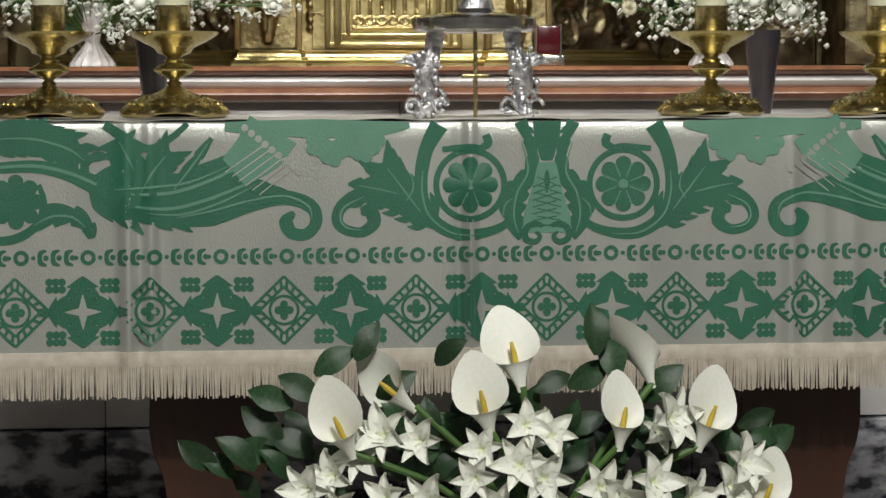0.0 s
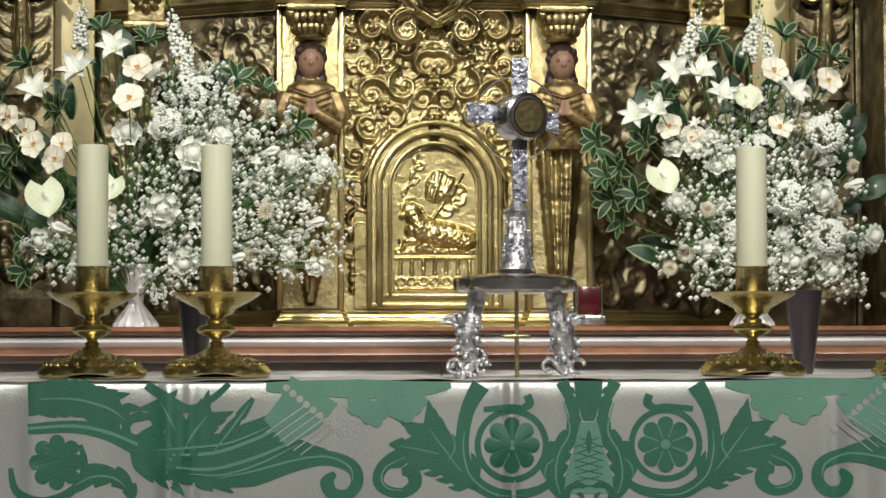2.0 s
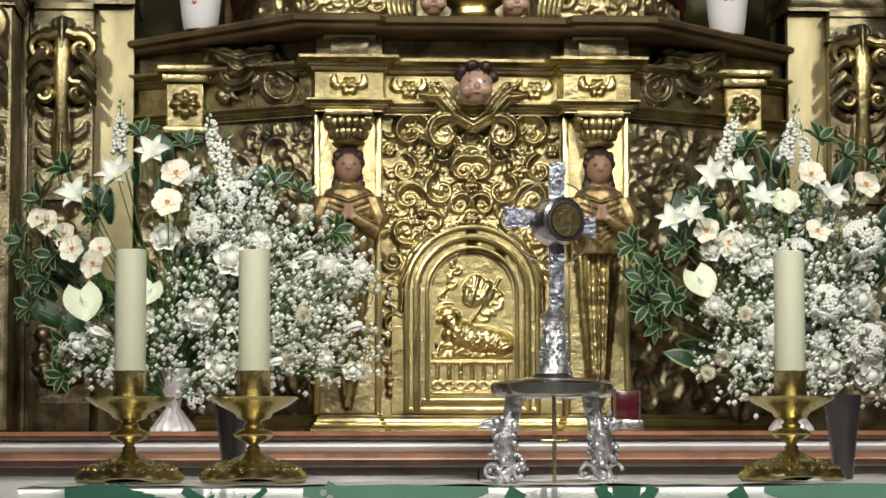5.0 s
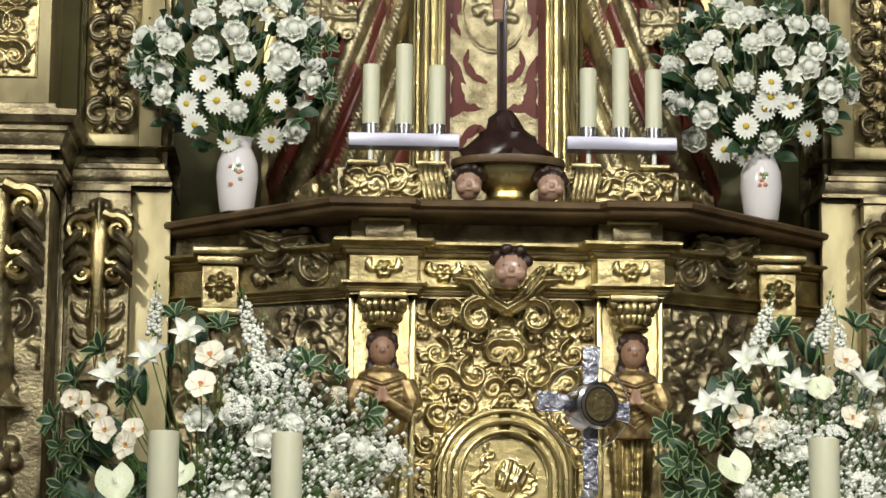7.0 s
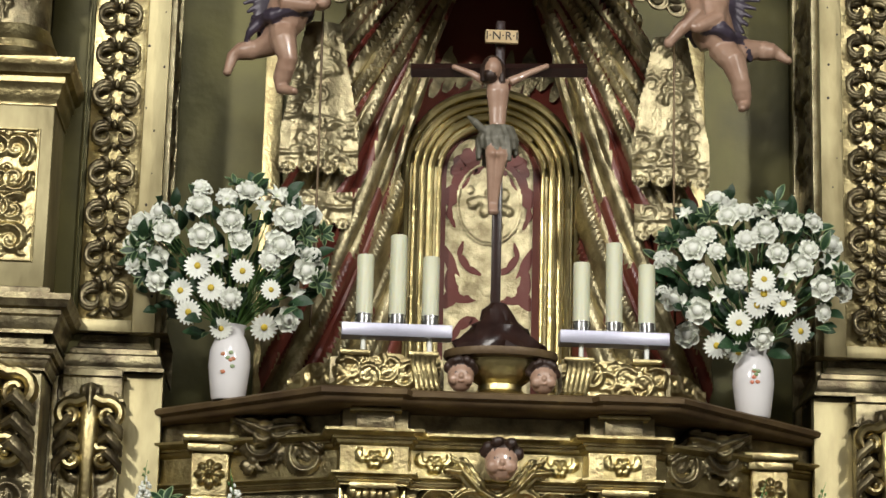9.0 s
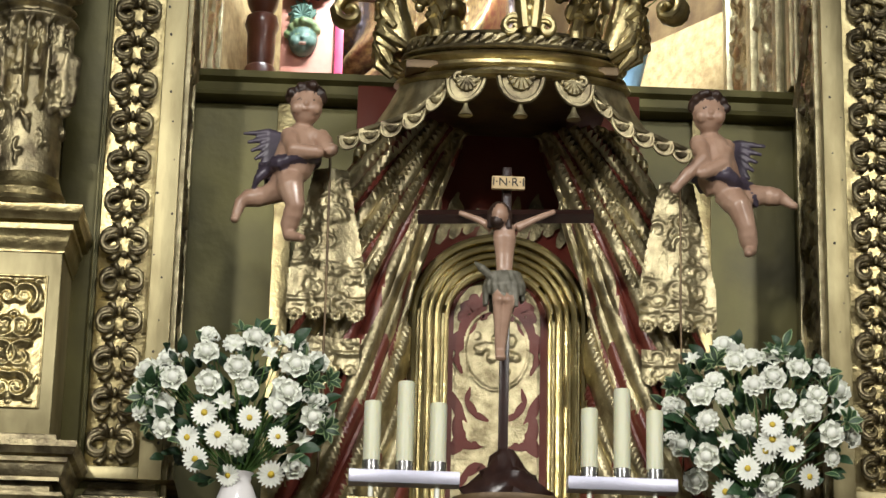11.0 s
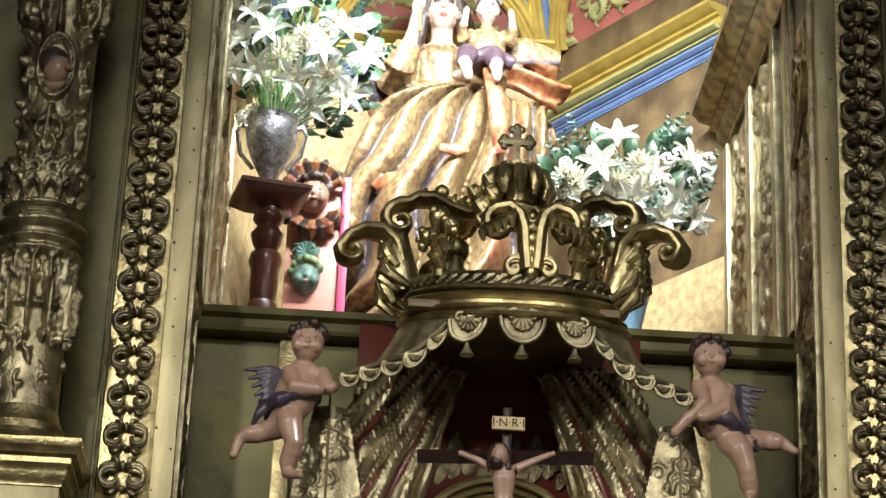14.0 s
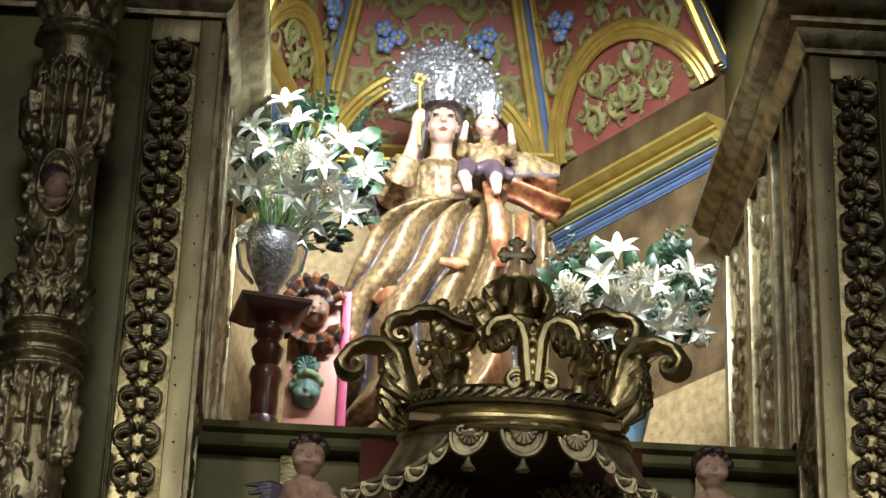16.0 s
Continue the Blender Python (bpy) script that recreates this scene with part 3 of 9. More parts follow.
    for s in (-1, 1):
        weave(bm, [px(968 + s * q, y) for q, y in ((8, 400), (22, 395), (38, 405), (38, 422), (22, 428), (12, 418), (20, 410))], [k * K for k in (8, 10, 12, 12, 10, 8, 4)], 0.0019)
        for i in range(7):
            weave(bm, [px(968 - s * 18, 312 + 14 * i), px(968 + s * 26, 330 + 12 * i)], [2 * K, 2 * K], 0.002, steps=2)
    weave(bm, [px(968, 300), px(968, 318), px(968, 340)], [4 * K, 12 * K, 3 * K], 0.0021)
    part("woven_urn_scroll", bm, CLOTH_GREEN, t)
    # rows of beads and of star flowers and lozenges
    for i in range(-10, 8):
        bx = 968 + 116.3 * i
        if not -1180 / 1 < bx - 968 < 735:
            continue
        bm = bmesh.new()
        hoop(bm, *px(bx, 449), 10 * K, 7 * K, n=20)
        for j in (-1, 1):
            bloom(bm, *px(bx + j * 21, 449), 4 * K, 0, 0.0012, n=8)
        for j in (36, 59, 82):
            for s in (-1, 1):
                weave(bm, [px(bx + j - 4, 449), px(bx + j - 2, 449 + 9 * s), px(bx + j + 8, 449 + 13 * s)], [8 * K, 9 * K, 3 * K], 0.0012, steps=3)
            bloom(bm, *px(bx + j + 7, 449), 5 * K, 0, 0.0013, n=8)
        part("woven_bead_row", bm, CLOTH_GREEN, t)
    for i in range(-5, 4):
        bx = 968 + 235.5 * i
        if abs(px(bx, 0)[0] + UX - AX) > 1.0:
            continue
        bm = bmesh.new()
        for sx in (-1, 1):
            for sy in (-1, 1):
                for k in (60, 42):
                    weave(bm, [px(bx, 545 + sy * k), px(bx + sx * k * 1.02, 545)], [5 * K, 5 * K], 0.0012, steps=2)
                for j in range(5):
                    f = (j + 0.5) / 5
                    weave(bm, [px(bx + sx * f * 44, 545 + sy * (1 - f) * 43), px(bx + sx * f * 60, 545 + sy * (1 - f) * 59)], [5 * K, 5 * K], 0.0014, steps=1)
        hoop(bm, *px(bx, 545), 25 * K, 5 * K)
        bloom(bm, *px(bx, 545), 17 * K, 4, 0.0013, 0.55)
        for sx in (-1, 1):
            bloom(bm, *px(bx + sx * 52, 545), 9 * K, 4, 0.0015, 0.3, n=24)
        part("woven_lozenge", bm, CLOTH_GREEN, t)
        bx += 117.7
        bm = bmesh.new()
        for a in range(4):
            dx, dy = ((1, 0), (-1, 0), (0, 1), (0, -1))[a]
            weave(bm, [px(bx + dx * 8, 545 + dy * 8), px(bx + dx * 26, 545 + dy * 26), px(bx + dx * 46, 545 + dy * 44), px(bx + dx * 62, 545 + dy * 63)], [k * K for k in (16, 54, 52, 5)], 0.0012 + a * 0.0002, 0.3, 3, 14)
        for sx in (-1, 1):
            for sy in (-1, 1):
                for q in range(6):
                    bloom(bm, *px(bx + sx * (36 + 11 * (q % 3)), 545 + sy * (40 + 13 * (q // 3))), 7 * K, 0, 0.0011, n=10)
        for a in range(8):
            b = a * 0.7854 + 0.3927
            weave(bm, [px(bx, 545), px(bx + 30 * math.cos(b), 545 + 30 * math.sin(b)), px(bx + 50 * math.cos(b), 545 + 50 * math.sin(b))], [10 * K, 26 * K, 3 * K], 0.0013, 0.3, 3, 8)
        part("woven_star_flower", bm, CLOTH_GREEN, t)
        bm = bmesh.new()
        for a in range(4):
            dx, dy = ((1, 0), (-1, 0), (0, 1), (0, -1))[a]
            weave(bm, [px(bx, 545), px(bx + dx * 32, 545 + dy * 32)], [18 * K, 1 * K], 0.0022 + a * 0.0002, steps=1)
        part("woven_star", bm, CLOTH, t)
    # fringe
    bm = bmesh.new()
    xs = np.linspace(x0, x1, 300)
    grid_faces(bm, [[on_cloth(x - UX, v, l) for x in xs] for v, l in ((0.452, 0.0), (0.453, 0.004), (0.462, 0.005), (0.474, 0.006), (0.482, 0.004), (0.484, 0.0))], False)
    part("fringe_band", bm, FRINGE, t, "braided silver band over the fringe")
    rng = random.Random(3)
    bm = bmesh.new()
    x = x0
    while x < x1:
        a = on_cloth(x - UX, 0.478, 0.003)
        dx, dy, ln = rng.uniform(-0.003, 0.003), rng.uniform(-0.004, 0.002), rng.uniform(0.062, 0.070)
        tube(bm, [a, a + V((dx * 0.4, dy, -ln / 2)), a + V((dx, dy, -ln))], [0.0021, 0.0019, 0.0017], 4)
        x += rng.uniform(0.0032, 0.0044)
    tagged(part("fringe", bm, FRINGE, t, "hanging silver thread fringe"), kind="stuff")


def candlestick(x, y=4.95):
    t = thing("altar_candlestick", (x, y, AZ + 0.005), "polished brass candlestick with a thick ivory candle on the altar", "candlestick", "altar candlesticks")
    z = AZ + 0.005
    bm = bmesh.new()
    rings = []
    seg = 48
    for r, h in ((0.104, 0.001), (0.112, 0.006), (0.113, 0.012), (0.105, 0.022), (0.088, 0.034), (0.078, 0.040), (0.060, 0.045), (0.040, 0.052), (0.024, 0.060), (0.013, 0.068)):
        ring = []
        for i in range(seg):
            a = 2 * math.pi * i / seg
            lift = 0.011 * max(0, math.cos(3 * (a + math.pi / 2))) ** 0.6 * (1 if r > 0.1 else 0.5 if r > 0.085 else 0)
            k = 1 + 0.035 * math.cos(12 * a) * (0.02 < h < 0.05)
            ring.append(V((x + r * k * math.cos(a), y + r * k * math.sin(a), z + max(h, lift * (1 if h < 0.03 else 0)))))
        rings.append(ring)
    grid_faces(bm, rings, True, False)
    for i in range(24):
        a = 2 * math.pi * i / 24
        ball(bm, (x + 0.095 * math.cos(a), y + 0.095 * math.sin(a), z + 0.031), 0.006, 6)
        ball(bm, (x + 0.066 * math.cos(a), y + 0.066 * math.sin(a), z + 0.044), 0.005, 6)
    part("foot", bm, BRASS, t, "embossed scalloped foot")
    bm = bmesh.new()
    lathe(bm, [(0.012, 0.066), (0.016, 0.072), (0.010, 0.078), (0.014, 0.084), (0.030, 0.090), (0.040, 0.097), (0.041, 0.101), (0.034, 0.109), (0.018, 0.114), (0.022, 0.119), (0.014, 0.124), (0.020, 0.130)], (x, y, z), 32,
          wob=lambda a, h: 1 + 0.04 * math.cos(14 * a) * (0.088 < h < 0.108))
    part("knop", bm, BRASS, t)
    bm = bmesh.new()
    lathe(bm, [(0.016, 0.128), (0.034, 0.134), (0.040, 0.144), (0.070, 0.160), (0.088, 0.172), (0.091, 0.178), (0.088, 0.178), (0.068, 0.168), (0.034, 0.166)], (x, y, z), 40,
          wob=lambda a, h: 1 + 0.025 * abs(math.cos(5 * a)) * (h > 0.15))
    part("drip_pan", bm, BRASS, t, "fluted brass drip pan")
    bm = bmesh.new(); lathe(bm, [(0.034, 0.165), (0.0345, 0.168), (0.0345, 0.226), (0.036, 0.228), (0.036, 0.232), (0.033, 0.232)], (x, y, z), 36)
    part("socket", bm, BRASS, t)
    bm = bmesh.new(); lathe(bm, [(0.0325, 0.23), (0.0325, 0.478), (0.0318, 0.483), (0.028, 0.484), (0.02, 0.478), (0.002, 0.476)], (x, y, z), 36)
    c = part("candle", bm, WAX, t, "thick ivory wax candle, unlit")
    bm = bmesh.new(); tube(bm, [(x, y, z + 0.474), (x + 0.001, y, z + 0.486)], 0.001, 5)
    part("wick", bm, INK, c)


def reliquary_cross(x=0.558, y=4.95):
    z = AZ + 0.005
    t = thing("reliquary_cross", (x, y, z), "silver reliquary cross on a round plate carried by two chased figures", "reliquary")
    rng = random.Random(5)
    for s in (-1, 1):
        bm = bmesh.new()
        fx = x + s * 0.100
        tube(bm, [(fx + s * 0.02, y, z), (fx - s * 0.012, y, z + 0.03), (fx + s * 0.006, y, z + 0.07), (fx, y, z + 0.10), (fx - s * 0.012, y, z + 0.135), (fx - s * 0.02, y, z + 0.178)], [0.016, 0.013, 0.02, 0.024, 0.018, 0.02], 10)
        ball(bm, (fx - s * 0.02, y - 0.004, z + 0.158), 0.016, 10)
        for k in range(5):
            a = math.radians(20 + 24 * k)
            tube(bm, [(fx + s * 0.01, y + 0.01, z + 0.105), (fx + s * (0.01 + 0.03 * math.cos(a)), y + 0.012, z + 0.105 + 0.026 * math.sin(a) + 0.004), (fx + s * (0.01 + 0.058 * math.cos(a)), y + 0.01, z + 0.105 + 0.030 * math.sin(a))], [0.006, 0.008, 0.002], 6)
        for k in range(60):
            h = rng.uniform(0.004, 0.15)
            w = 0.034 * (1 - abs(h - 0.03) / 0.2) + 0.006
            ball(bm, (fx + rng.uniform(-w, w), y + rng.uniform(-0.02, 0.012), z + h), rng.uniform(0.004, 0.0095), 7)
        for k in range(3):
            hx = fx + (k - 1) * 0.03
            tube(bm, [(hx + 0.014 * math.cos(a / 2.5), y - 0.012, z + 0.024 + 0.014 * math.sin(a / 2.5)) for a in range(0, 14)], 0.0045, 6)
        part("supporting_figure", bm, EMBOSSED, t, "chased silver winged support")
    bm = bmesh.new()
    tube(bm, [(x - 0.003, y - 0.05, z), (x - 0.003, y - 0.05, z + 0.178)], 0.0045, 6)
    box(bm, x - 0.032, x + 0.026, y - 0.054, y - 0.046, z + 0.081, z + 0.089, 0.002)
    part("front_stay", bm, BRASS, t, "thin gilt stay with a small cross")
    bm = bmesh.new(); lathe(bm, [(0.06, 0.174), (0.118, 0.177), (0.128, 0.182), (0.130, 0.19), (0.130, 0.204), (0.124, 0.210), (0.09, 0.214), (0.045, 0.219), (0.04, 0.226)], (x, y, z), 16)
    part("plate", bm, SILVER, t)
    bm = bmesh.new()
    lathe(bm, [(0.040, 0.222), (0.036, 0.234), (0.033, 0.24), (0.022, 0.335), (0.028, 0.342), (0.028, 0.35), (0.016, 0.358), (0.012, 0.37)], (x + 0.004, y, z), 8)
    for k in range(40):
        h = rng.uniform(0.245, 0.33)
        a = rng.uniform(math.pi, 2 * math.pi)
        r = 0.033 - 0.011 * (h - 0.24) / 0.095
        ball(bm, (x + 0.004 + r * math.cos(a), y + r * math.sin(a), z + h), 0.004, 6)
    part("stem", bm, EMBOSSED, t, "tapering chased silver stem")
    cx, cz = x + 0.010, z + 0.545
    bm = bmesh.new()
    prism(bm, [(cx - 0.015, z + 0.365), (cx + 0.015, z + 0.365), (cx + 0.016, cz - 0.05), (cx + 0.016, cz + 0.05), (cx + 0.021, z + 0.672), (cx - 0.015, z + 0.672), (cx - 0.016, cz + 0.05), (cx - 0.016, cz - 0.05)], y - 0.006, y + 0.006)
    part("cross_upright", bm, SILVER_DARK, t)
    for s in (-1, 1):
        bm = bmesh.new()
        e = 0.112 if s < 0 else 0.082
        prism(bm, [(cx + s * 0.04, cz - 0.017 - s * 0.006), (cx + s * 0.04, cz + 0.017 - s * 0.006), (cx + s * e, cz + 0.022 - s * 0.012), (cx + s * e, cz - 0.022 - s * 0.012)], y - 0.006, y + 0.006)
        part("cross_arm", bm, SILVER_DARK, t)
    tilt = Matrix.Rotation(radians(90), 3, "X")
    turn = Matrix.Rotation(radians(24), 3, "Z") @ tilt
    bm = bmesh.new()
    lathe(bm, [(0.038, -0.03), (0.050, -0.028), (0.052, 0.0), (0.050, 0.03), (0.044, 0.034), (0.038, 0.03), (0.036, 0.0)], (cx, y - 0.01, cz), 40, m=turn)
    part("capsule", bm, SILVER, t, "round silver reliquary capsule")
    bm = bmesh.new(); lathe(bm, [(0.036, 0.032), (0.043, 0.0355), (0.037, 0.037), (0.036, 0.0335)], (cx, y - 0.01, cz), 40, m=turn)
    part("capsule_rim", bm, INK, t)
    bm = bmesh.new(); lathe(bm, [(0.001, 0.030), (0.0345, 0.032), (0.0345, 0.039), (0.001, 0.040)], (cx, y - 0.01, cz), 40, m=turn)
    part("capsule_panel", bm, GOLD, t)
    bm = bmesh.new()
    tube(bm, [(cx - 0.006 + 0.088 * math.cos(a * math.pi / 24), y + 0.008, cz + 0.0 + 0.088 * math.sin(a * math.pi / 24)) for a in range(49)], 0.0018, 6)
    part("halo_ring", bm, SILVER, t)


altar_table()
altar_frontal()
for cxx in (-0.322, -0.066, 1.062, 1.432):
    candlestick(cxx)
reliquary_cross()

for vx in (-0.117, 1.262):
    vt = thing("cone_vase", (vx, 5.33, AZ + 0.005), "dark smoked conical vase standing on the altar", "vase", "cone vases")
    bm = bmesh.new(); lathe(bm, [(0.020, 0), (0.022, 0.004), (0.035, 0.12), (0.0425, 0.19), (0.040, 0.19), (0.033, 0.12), (0.018, 0.01)], (vx, 5.33, AZ + 0.005), 28)
    part("cone", bm, SMOKE, vt)

# ---- the old marble altar behind, with the gilded predella on it ----
def back_altar():
    t = thing("back_altar", (CX, 6.3, 0), "white and grey marble altar block with reddish moulded ledge", "altar")
    x0, x1 = -1.75, 2.72
    for k in range(6):
        a, b = x0 + (x1 - x0) * k / 6, x0 + (x1 - x0) * (k + 1) / 6
        bm = bmesh.new(); box(bm, a + 0.001, b - 0.001, 5.975, 6.9, 0.215, 1.03, 0.003)
        part("marble_panel", bm, MARBLE, t)
        bm = bmesh.new(); box(bm, a + 0.001, b - 0.001, 5.94, 6.9, 0, 0.21, 0.005)
        part("grey_panel", bm, MARBLE_GREY, t, "dark grey veined marble plinth")
    for name, z0, z1, out, mat in (("lower_moulding", 1.03, 1.065, 0.05, MARBLE_RED), ("marble_band", 1.065, 1.096, 0.035, MARBLE), ("top_moulding", 1.096, 1.12, 0.062, MARBLE_RED)):
        bm = bmesh.new()
        h = z1 - z0
        moulding(bm, [(x0, 5.96), (x1, 5.96)], [(-0.9, z0), (out * 0.5, z0), (out * 0.8, z0 + h * 0.25), (out, z0 + h * 0.55), (out * 0.94, z0 + h * 0.85), (out * 0.8, z1), (-0.9, z1)])
        part(name, bm, mat, t)


back_altar()
PR = thing("predella", (CX, 6.5, 1.12), "carved and gilded wooden predella with herm angels and moulded cornice", "altarpiece")


def prot(bm_fn, name, mat, label=""):
    bm = bmesh.new()
    bm_fn(bm)
    return part(name, bm, mat, PR, label)


OP = (CX, 6.5, 1.12)
POLYCHROME = material("dark_polychrome_gilt", (0.42, 0.32, 0.14), 0.42, 0.75, (0.17, 0.11, 0.05), 34, 0.75, 0.4, 60)
# body: middle block and two receding wings
prot(lambda bm: box(bm, 0.075, 0.90, 6.215, 6.9, 1.12, 2.15), "body", GOLD)
for s in (-1, 1):
    bm = bmesh.new()
    p = [(0.412, 6.24), (0.90, 6.50), (0.90, 6.9), (0.412, 6.9)]
    lo = [bm.verts.new((CX + s * a, b, 1.12)) for a, b in p]
    hi = [bm.verts.new((CX + s * a, b, 2.15)) for a, b in p]
    bm.faces.new(lo); bm.faces.new(hi[::-1])
    for i in range(4):
        bm.faces.new((lo[i], lo[(i + 1) % 4], hi[(i + 1) % 4], hi[i]))
    # darker gold than the body: shade of the receding wing put into the colour
    part("wing", bm, GOLD_DULL_SHADED, PR)

# base moulding
path = [(CX - 0.90, 6.50), (CX - 0.412, 6.22), (CX - 0.40, 6.165), (CX - 0.25, 6.165), (CX - 0.235, 6.20), (CX + 0.235, 6.20), (CX + 0.25, 6.165), (CX + 0.40, 6.165), (CX + 0.412, 6.22), (CX + 0.90, 6.50)]
prot(lambda bm: cornice(bm, path, 1.122, 1.165, 0.03, flip=True), "base_moulding", GOLD_BRIGHT)

# pilasters that carry the herm angels
for s in (-1, 1):
    xc = CX + s * 0.327
    prot(lambda bm: box(bm, xc - 0.088, xc + 0.088, 6.18, 6.23, 1.165, 1.975, 0.003), "pilaster", GOLD)
    prot(lambda bm: [box(bm, xc + e * 0.08 - 0.007, xc + e * 0.08 + 0.007, 6.172, 6.20, 1.165, 1.975, 0.003) for e in (-1, 1)], "pilaster_edge", GOLD_BRIGHT)
    # ornament under the angel
    c = Carving(0.14, 0.46, 0.004)
    c.stroke([(0.07, 0.40), (0.07, 0.30), (0.07, 0.1), (0.07, 0.02)], [0.055, 0.05, 0.03, 0.012], 0.7, 4)
    for k in range(6):
        zz = 0.06 + 0.06 * k
        for e in (-1, 1):
            c.leaf(0.07, zz, math.pi / 2 - e * 0.9, 0.055 + 0.004 * k, e)
        c.bead(0.07, zz + 0.03, 0.012)
    for k in range(3):
        c.stroke([(0.02, 0.44 - 0.03 * k), (0.07, 0.40 - 0.035 * k), (0.12, 0.44 - 0.03 * k)], [0.012, 0.016, 0.012], 0.9, 2)
    carved("pilaster_carving", c, facing(xc - 0.07, 6.179, 1.17, OP), GOLD, PR, "", 1.1)


def herm_angel(x, y, z, s):
    """A half figure with folded hands; z is the height of its waist."""
    t = thing("herm_angel", (x, y, z), "dark polychrome wooden half-figure angel with folded hands", "statue", "herm angels")
    bm = bmesh.new()
    lathe(bm, [(0.055, -0.02), (0.066, 0.03), (0.070, 0.08), (0.073, 0.115), (0.060, 0.145), (0.030, 0.160), (0.022, 0.175)], (x, y, z), 20, 1.0, 0.62, mat=1, wob=lambda a, h: 1 + 0.03 * math.cos(9 * a))
    for e in (-1, 1):
        tube(bm, [(x + e * 0.062, y - 0.005, z + 0.12), (x + e * 0.080, y - 0.02, z + 0.065), (x + e * 0.066, y - 0.045, z + 0.035), (x + e * 0.012, y - 0.068, z + 0.072)], [0.028, 0.028, 0.024, 0.013], 10, mat=1)
        tube(bm, [(x + e * 0.010, y - 0.068, z + 0.066), (x + e * 0.005, y - 0.072, z + 0.105)], [0.010, 0.006], 8)
    for k in range(7):
        q = 0.060 - 0.004 * k
        tube(bm, [(x - q, y - 0.030, z + 0.135 - 0.017 * k), (x, y - 0.052 - 0.001 * k, z + 0.112 - 0.018 * k), (x + q, y - 0.030, z + 0.135 - 0.017 * k)], [0.003, 0.004, 0.003], 6, mat=1)
    ball(bm, (x, y - 0.016, z + 0.205), 0.036, 14, 0, None, (0.9, 0.95, 1.18))
    ball(bm, (x, y - 0.048, z + 0.200), 0.008, 8)
    for e in (-1, 1):
        ball(bm, (x + e * 0.013, y - 0.0475, z + 0.211), 0.0045, 6, 2, None, (1.2, 0.5, 0.6))
        for k in range(6):
            ball(bm, (x + e * (0.026 + 0.004 * math.sin(k * 2)), y - 0.014 + 0.003 * k, z + 0.235 - 0.018 * k), 0.015, 8, 2)
    ball(bm, (x, y - 0.006, z + 0.226), 0.037, 12, 2, None, (1, 0.95, 0.9))
    sculpted("figure", bm, [FLESH_DARK, POLYCHROME, HAIR], t, "", 0.0032, 1)
    return t


for s in (-1, 1):
    herm_angel(CX + s * 0.327, 6.13, 1.60, s)

# capitals over the angels' heads
for s in (-1, 1):
    xc = CX + s * 0.327
    bm = bmesh.new()
    lathe(bm, [(0.038, 1.862), (0.044, 1.868), (0.038, 1.876), (0.036, 1.885), (0.040, 1.91), (0.052, 1.932), (0.05, 1.936)], (xc, 6.135, 0), 20)
    for k in range(9):
        a = math.pi + math.pi * k / 8
        for r, h, q in ((0.040, 1.895, 0.014), (0.050, 1.920, 0.015)):
            ball(bm, (xc + r * math.cos(a), 6.135 + r * math.sin(a), h), q, 8, 0, None, (1, 1, 1.3))
    for e in (-1, 1):
        ball(bm, (xc + e * 0.052, 6.10, 1.930), 0.017, 10)
    box(bm, xc - 0.062, xc + 0.062, 6.075, 6.2, 1.936, 1.952, 0.003)
    part("capital", bm, GOLD, PR)

# carved field between the pilasters: scrolls and rosettes in bands
w, h = 0.47, 0.80
c = Carving(w, h, 0.0035)
rng = random.Random(11)
for x, z, r, a, hd in ((0.075, 0.73, 0.055, 0.4, 1), (0.155, 0.68, 0.05, 2.5, -1), (0.055, 0.63, 0.04, 1.2, -1), (0.19, 0.745, 0.045, 3.4, 1), (0.07, 0.555, 0.045, 0.3, 1), (0.155, 0.575, 0.048, 2.0, 1),
                       (0.215, 0.63, 0.04, 1.0, 1), (0.06, 0.47, 0.038, 5.0, -1), (0.13, 0.49, 0.034, 2.2, -1), (0.205, 0.535, 0.036, 0.2, 1), (0.03, 0.39, 0.034, 2.8, 1), (0.025, 0.30, 0.028, 1.8, -1), (0.03, 0.22, 0.03, 0.8, 1), (0.18, 0.47, 0.03, 4, 1)):
    c.spiral(x, z, r, 1.25, a, hd, 0.24)
for x, z, r in ((0.11, 0.625, 0.022), (0.105, 0.52, 0.022), (0.235, 0.585, 0.026), (0.235, 0.50, 0.022), (0.02, 0.68, 0.018), (0.02, 0.52, 0.018), (0.20, 0.68, 0.018)):
    c.rosette(x, z, r)
for k in range(9):
    c.leaf(0.012 + 0.008 * (k % 3), 0.06 + 0.035 * k, 1.2 + 0.3 * math.sin(k), 0.045, 1 if k % 2 else -1)
for k in range(110):
    c.leaf(rng.uniform(0.0, 0.235), rng.uniform(0.44, 0.79), rng.uniform(0, 6.28), rng.uniform(0.022, 0.042), rng.choice((-1, 1)), 0.22)
for k in range(5):
    c.bead(0.02, 0.06 + 0.02 * k - 0.02, 0.010)
c.stroke([(0.125, 0.445), (0.085, 0.40), (0.052, 0.33), (0.05, 0.26)], [0.016, 0.018, 0.014, 0.01], 0.8, 2)
c.mirror()
carved("carved_field", c, facing(CX - w / 2, 6.212, 1.18, OP), GOLD, PR, "dense carved scrolls and rosettes", 1.7)

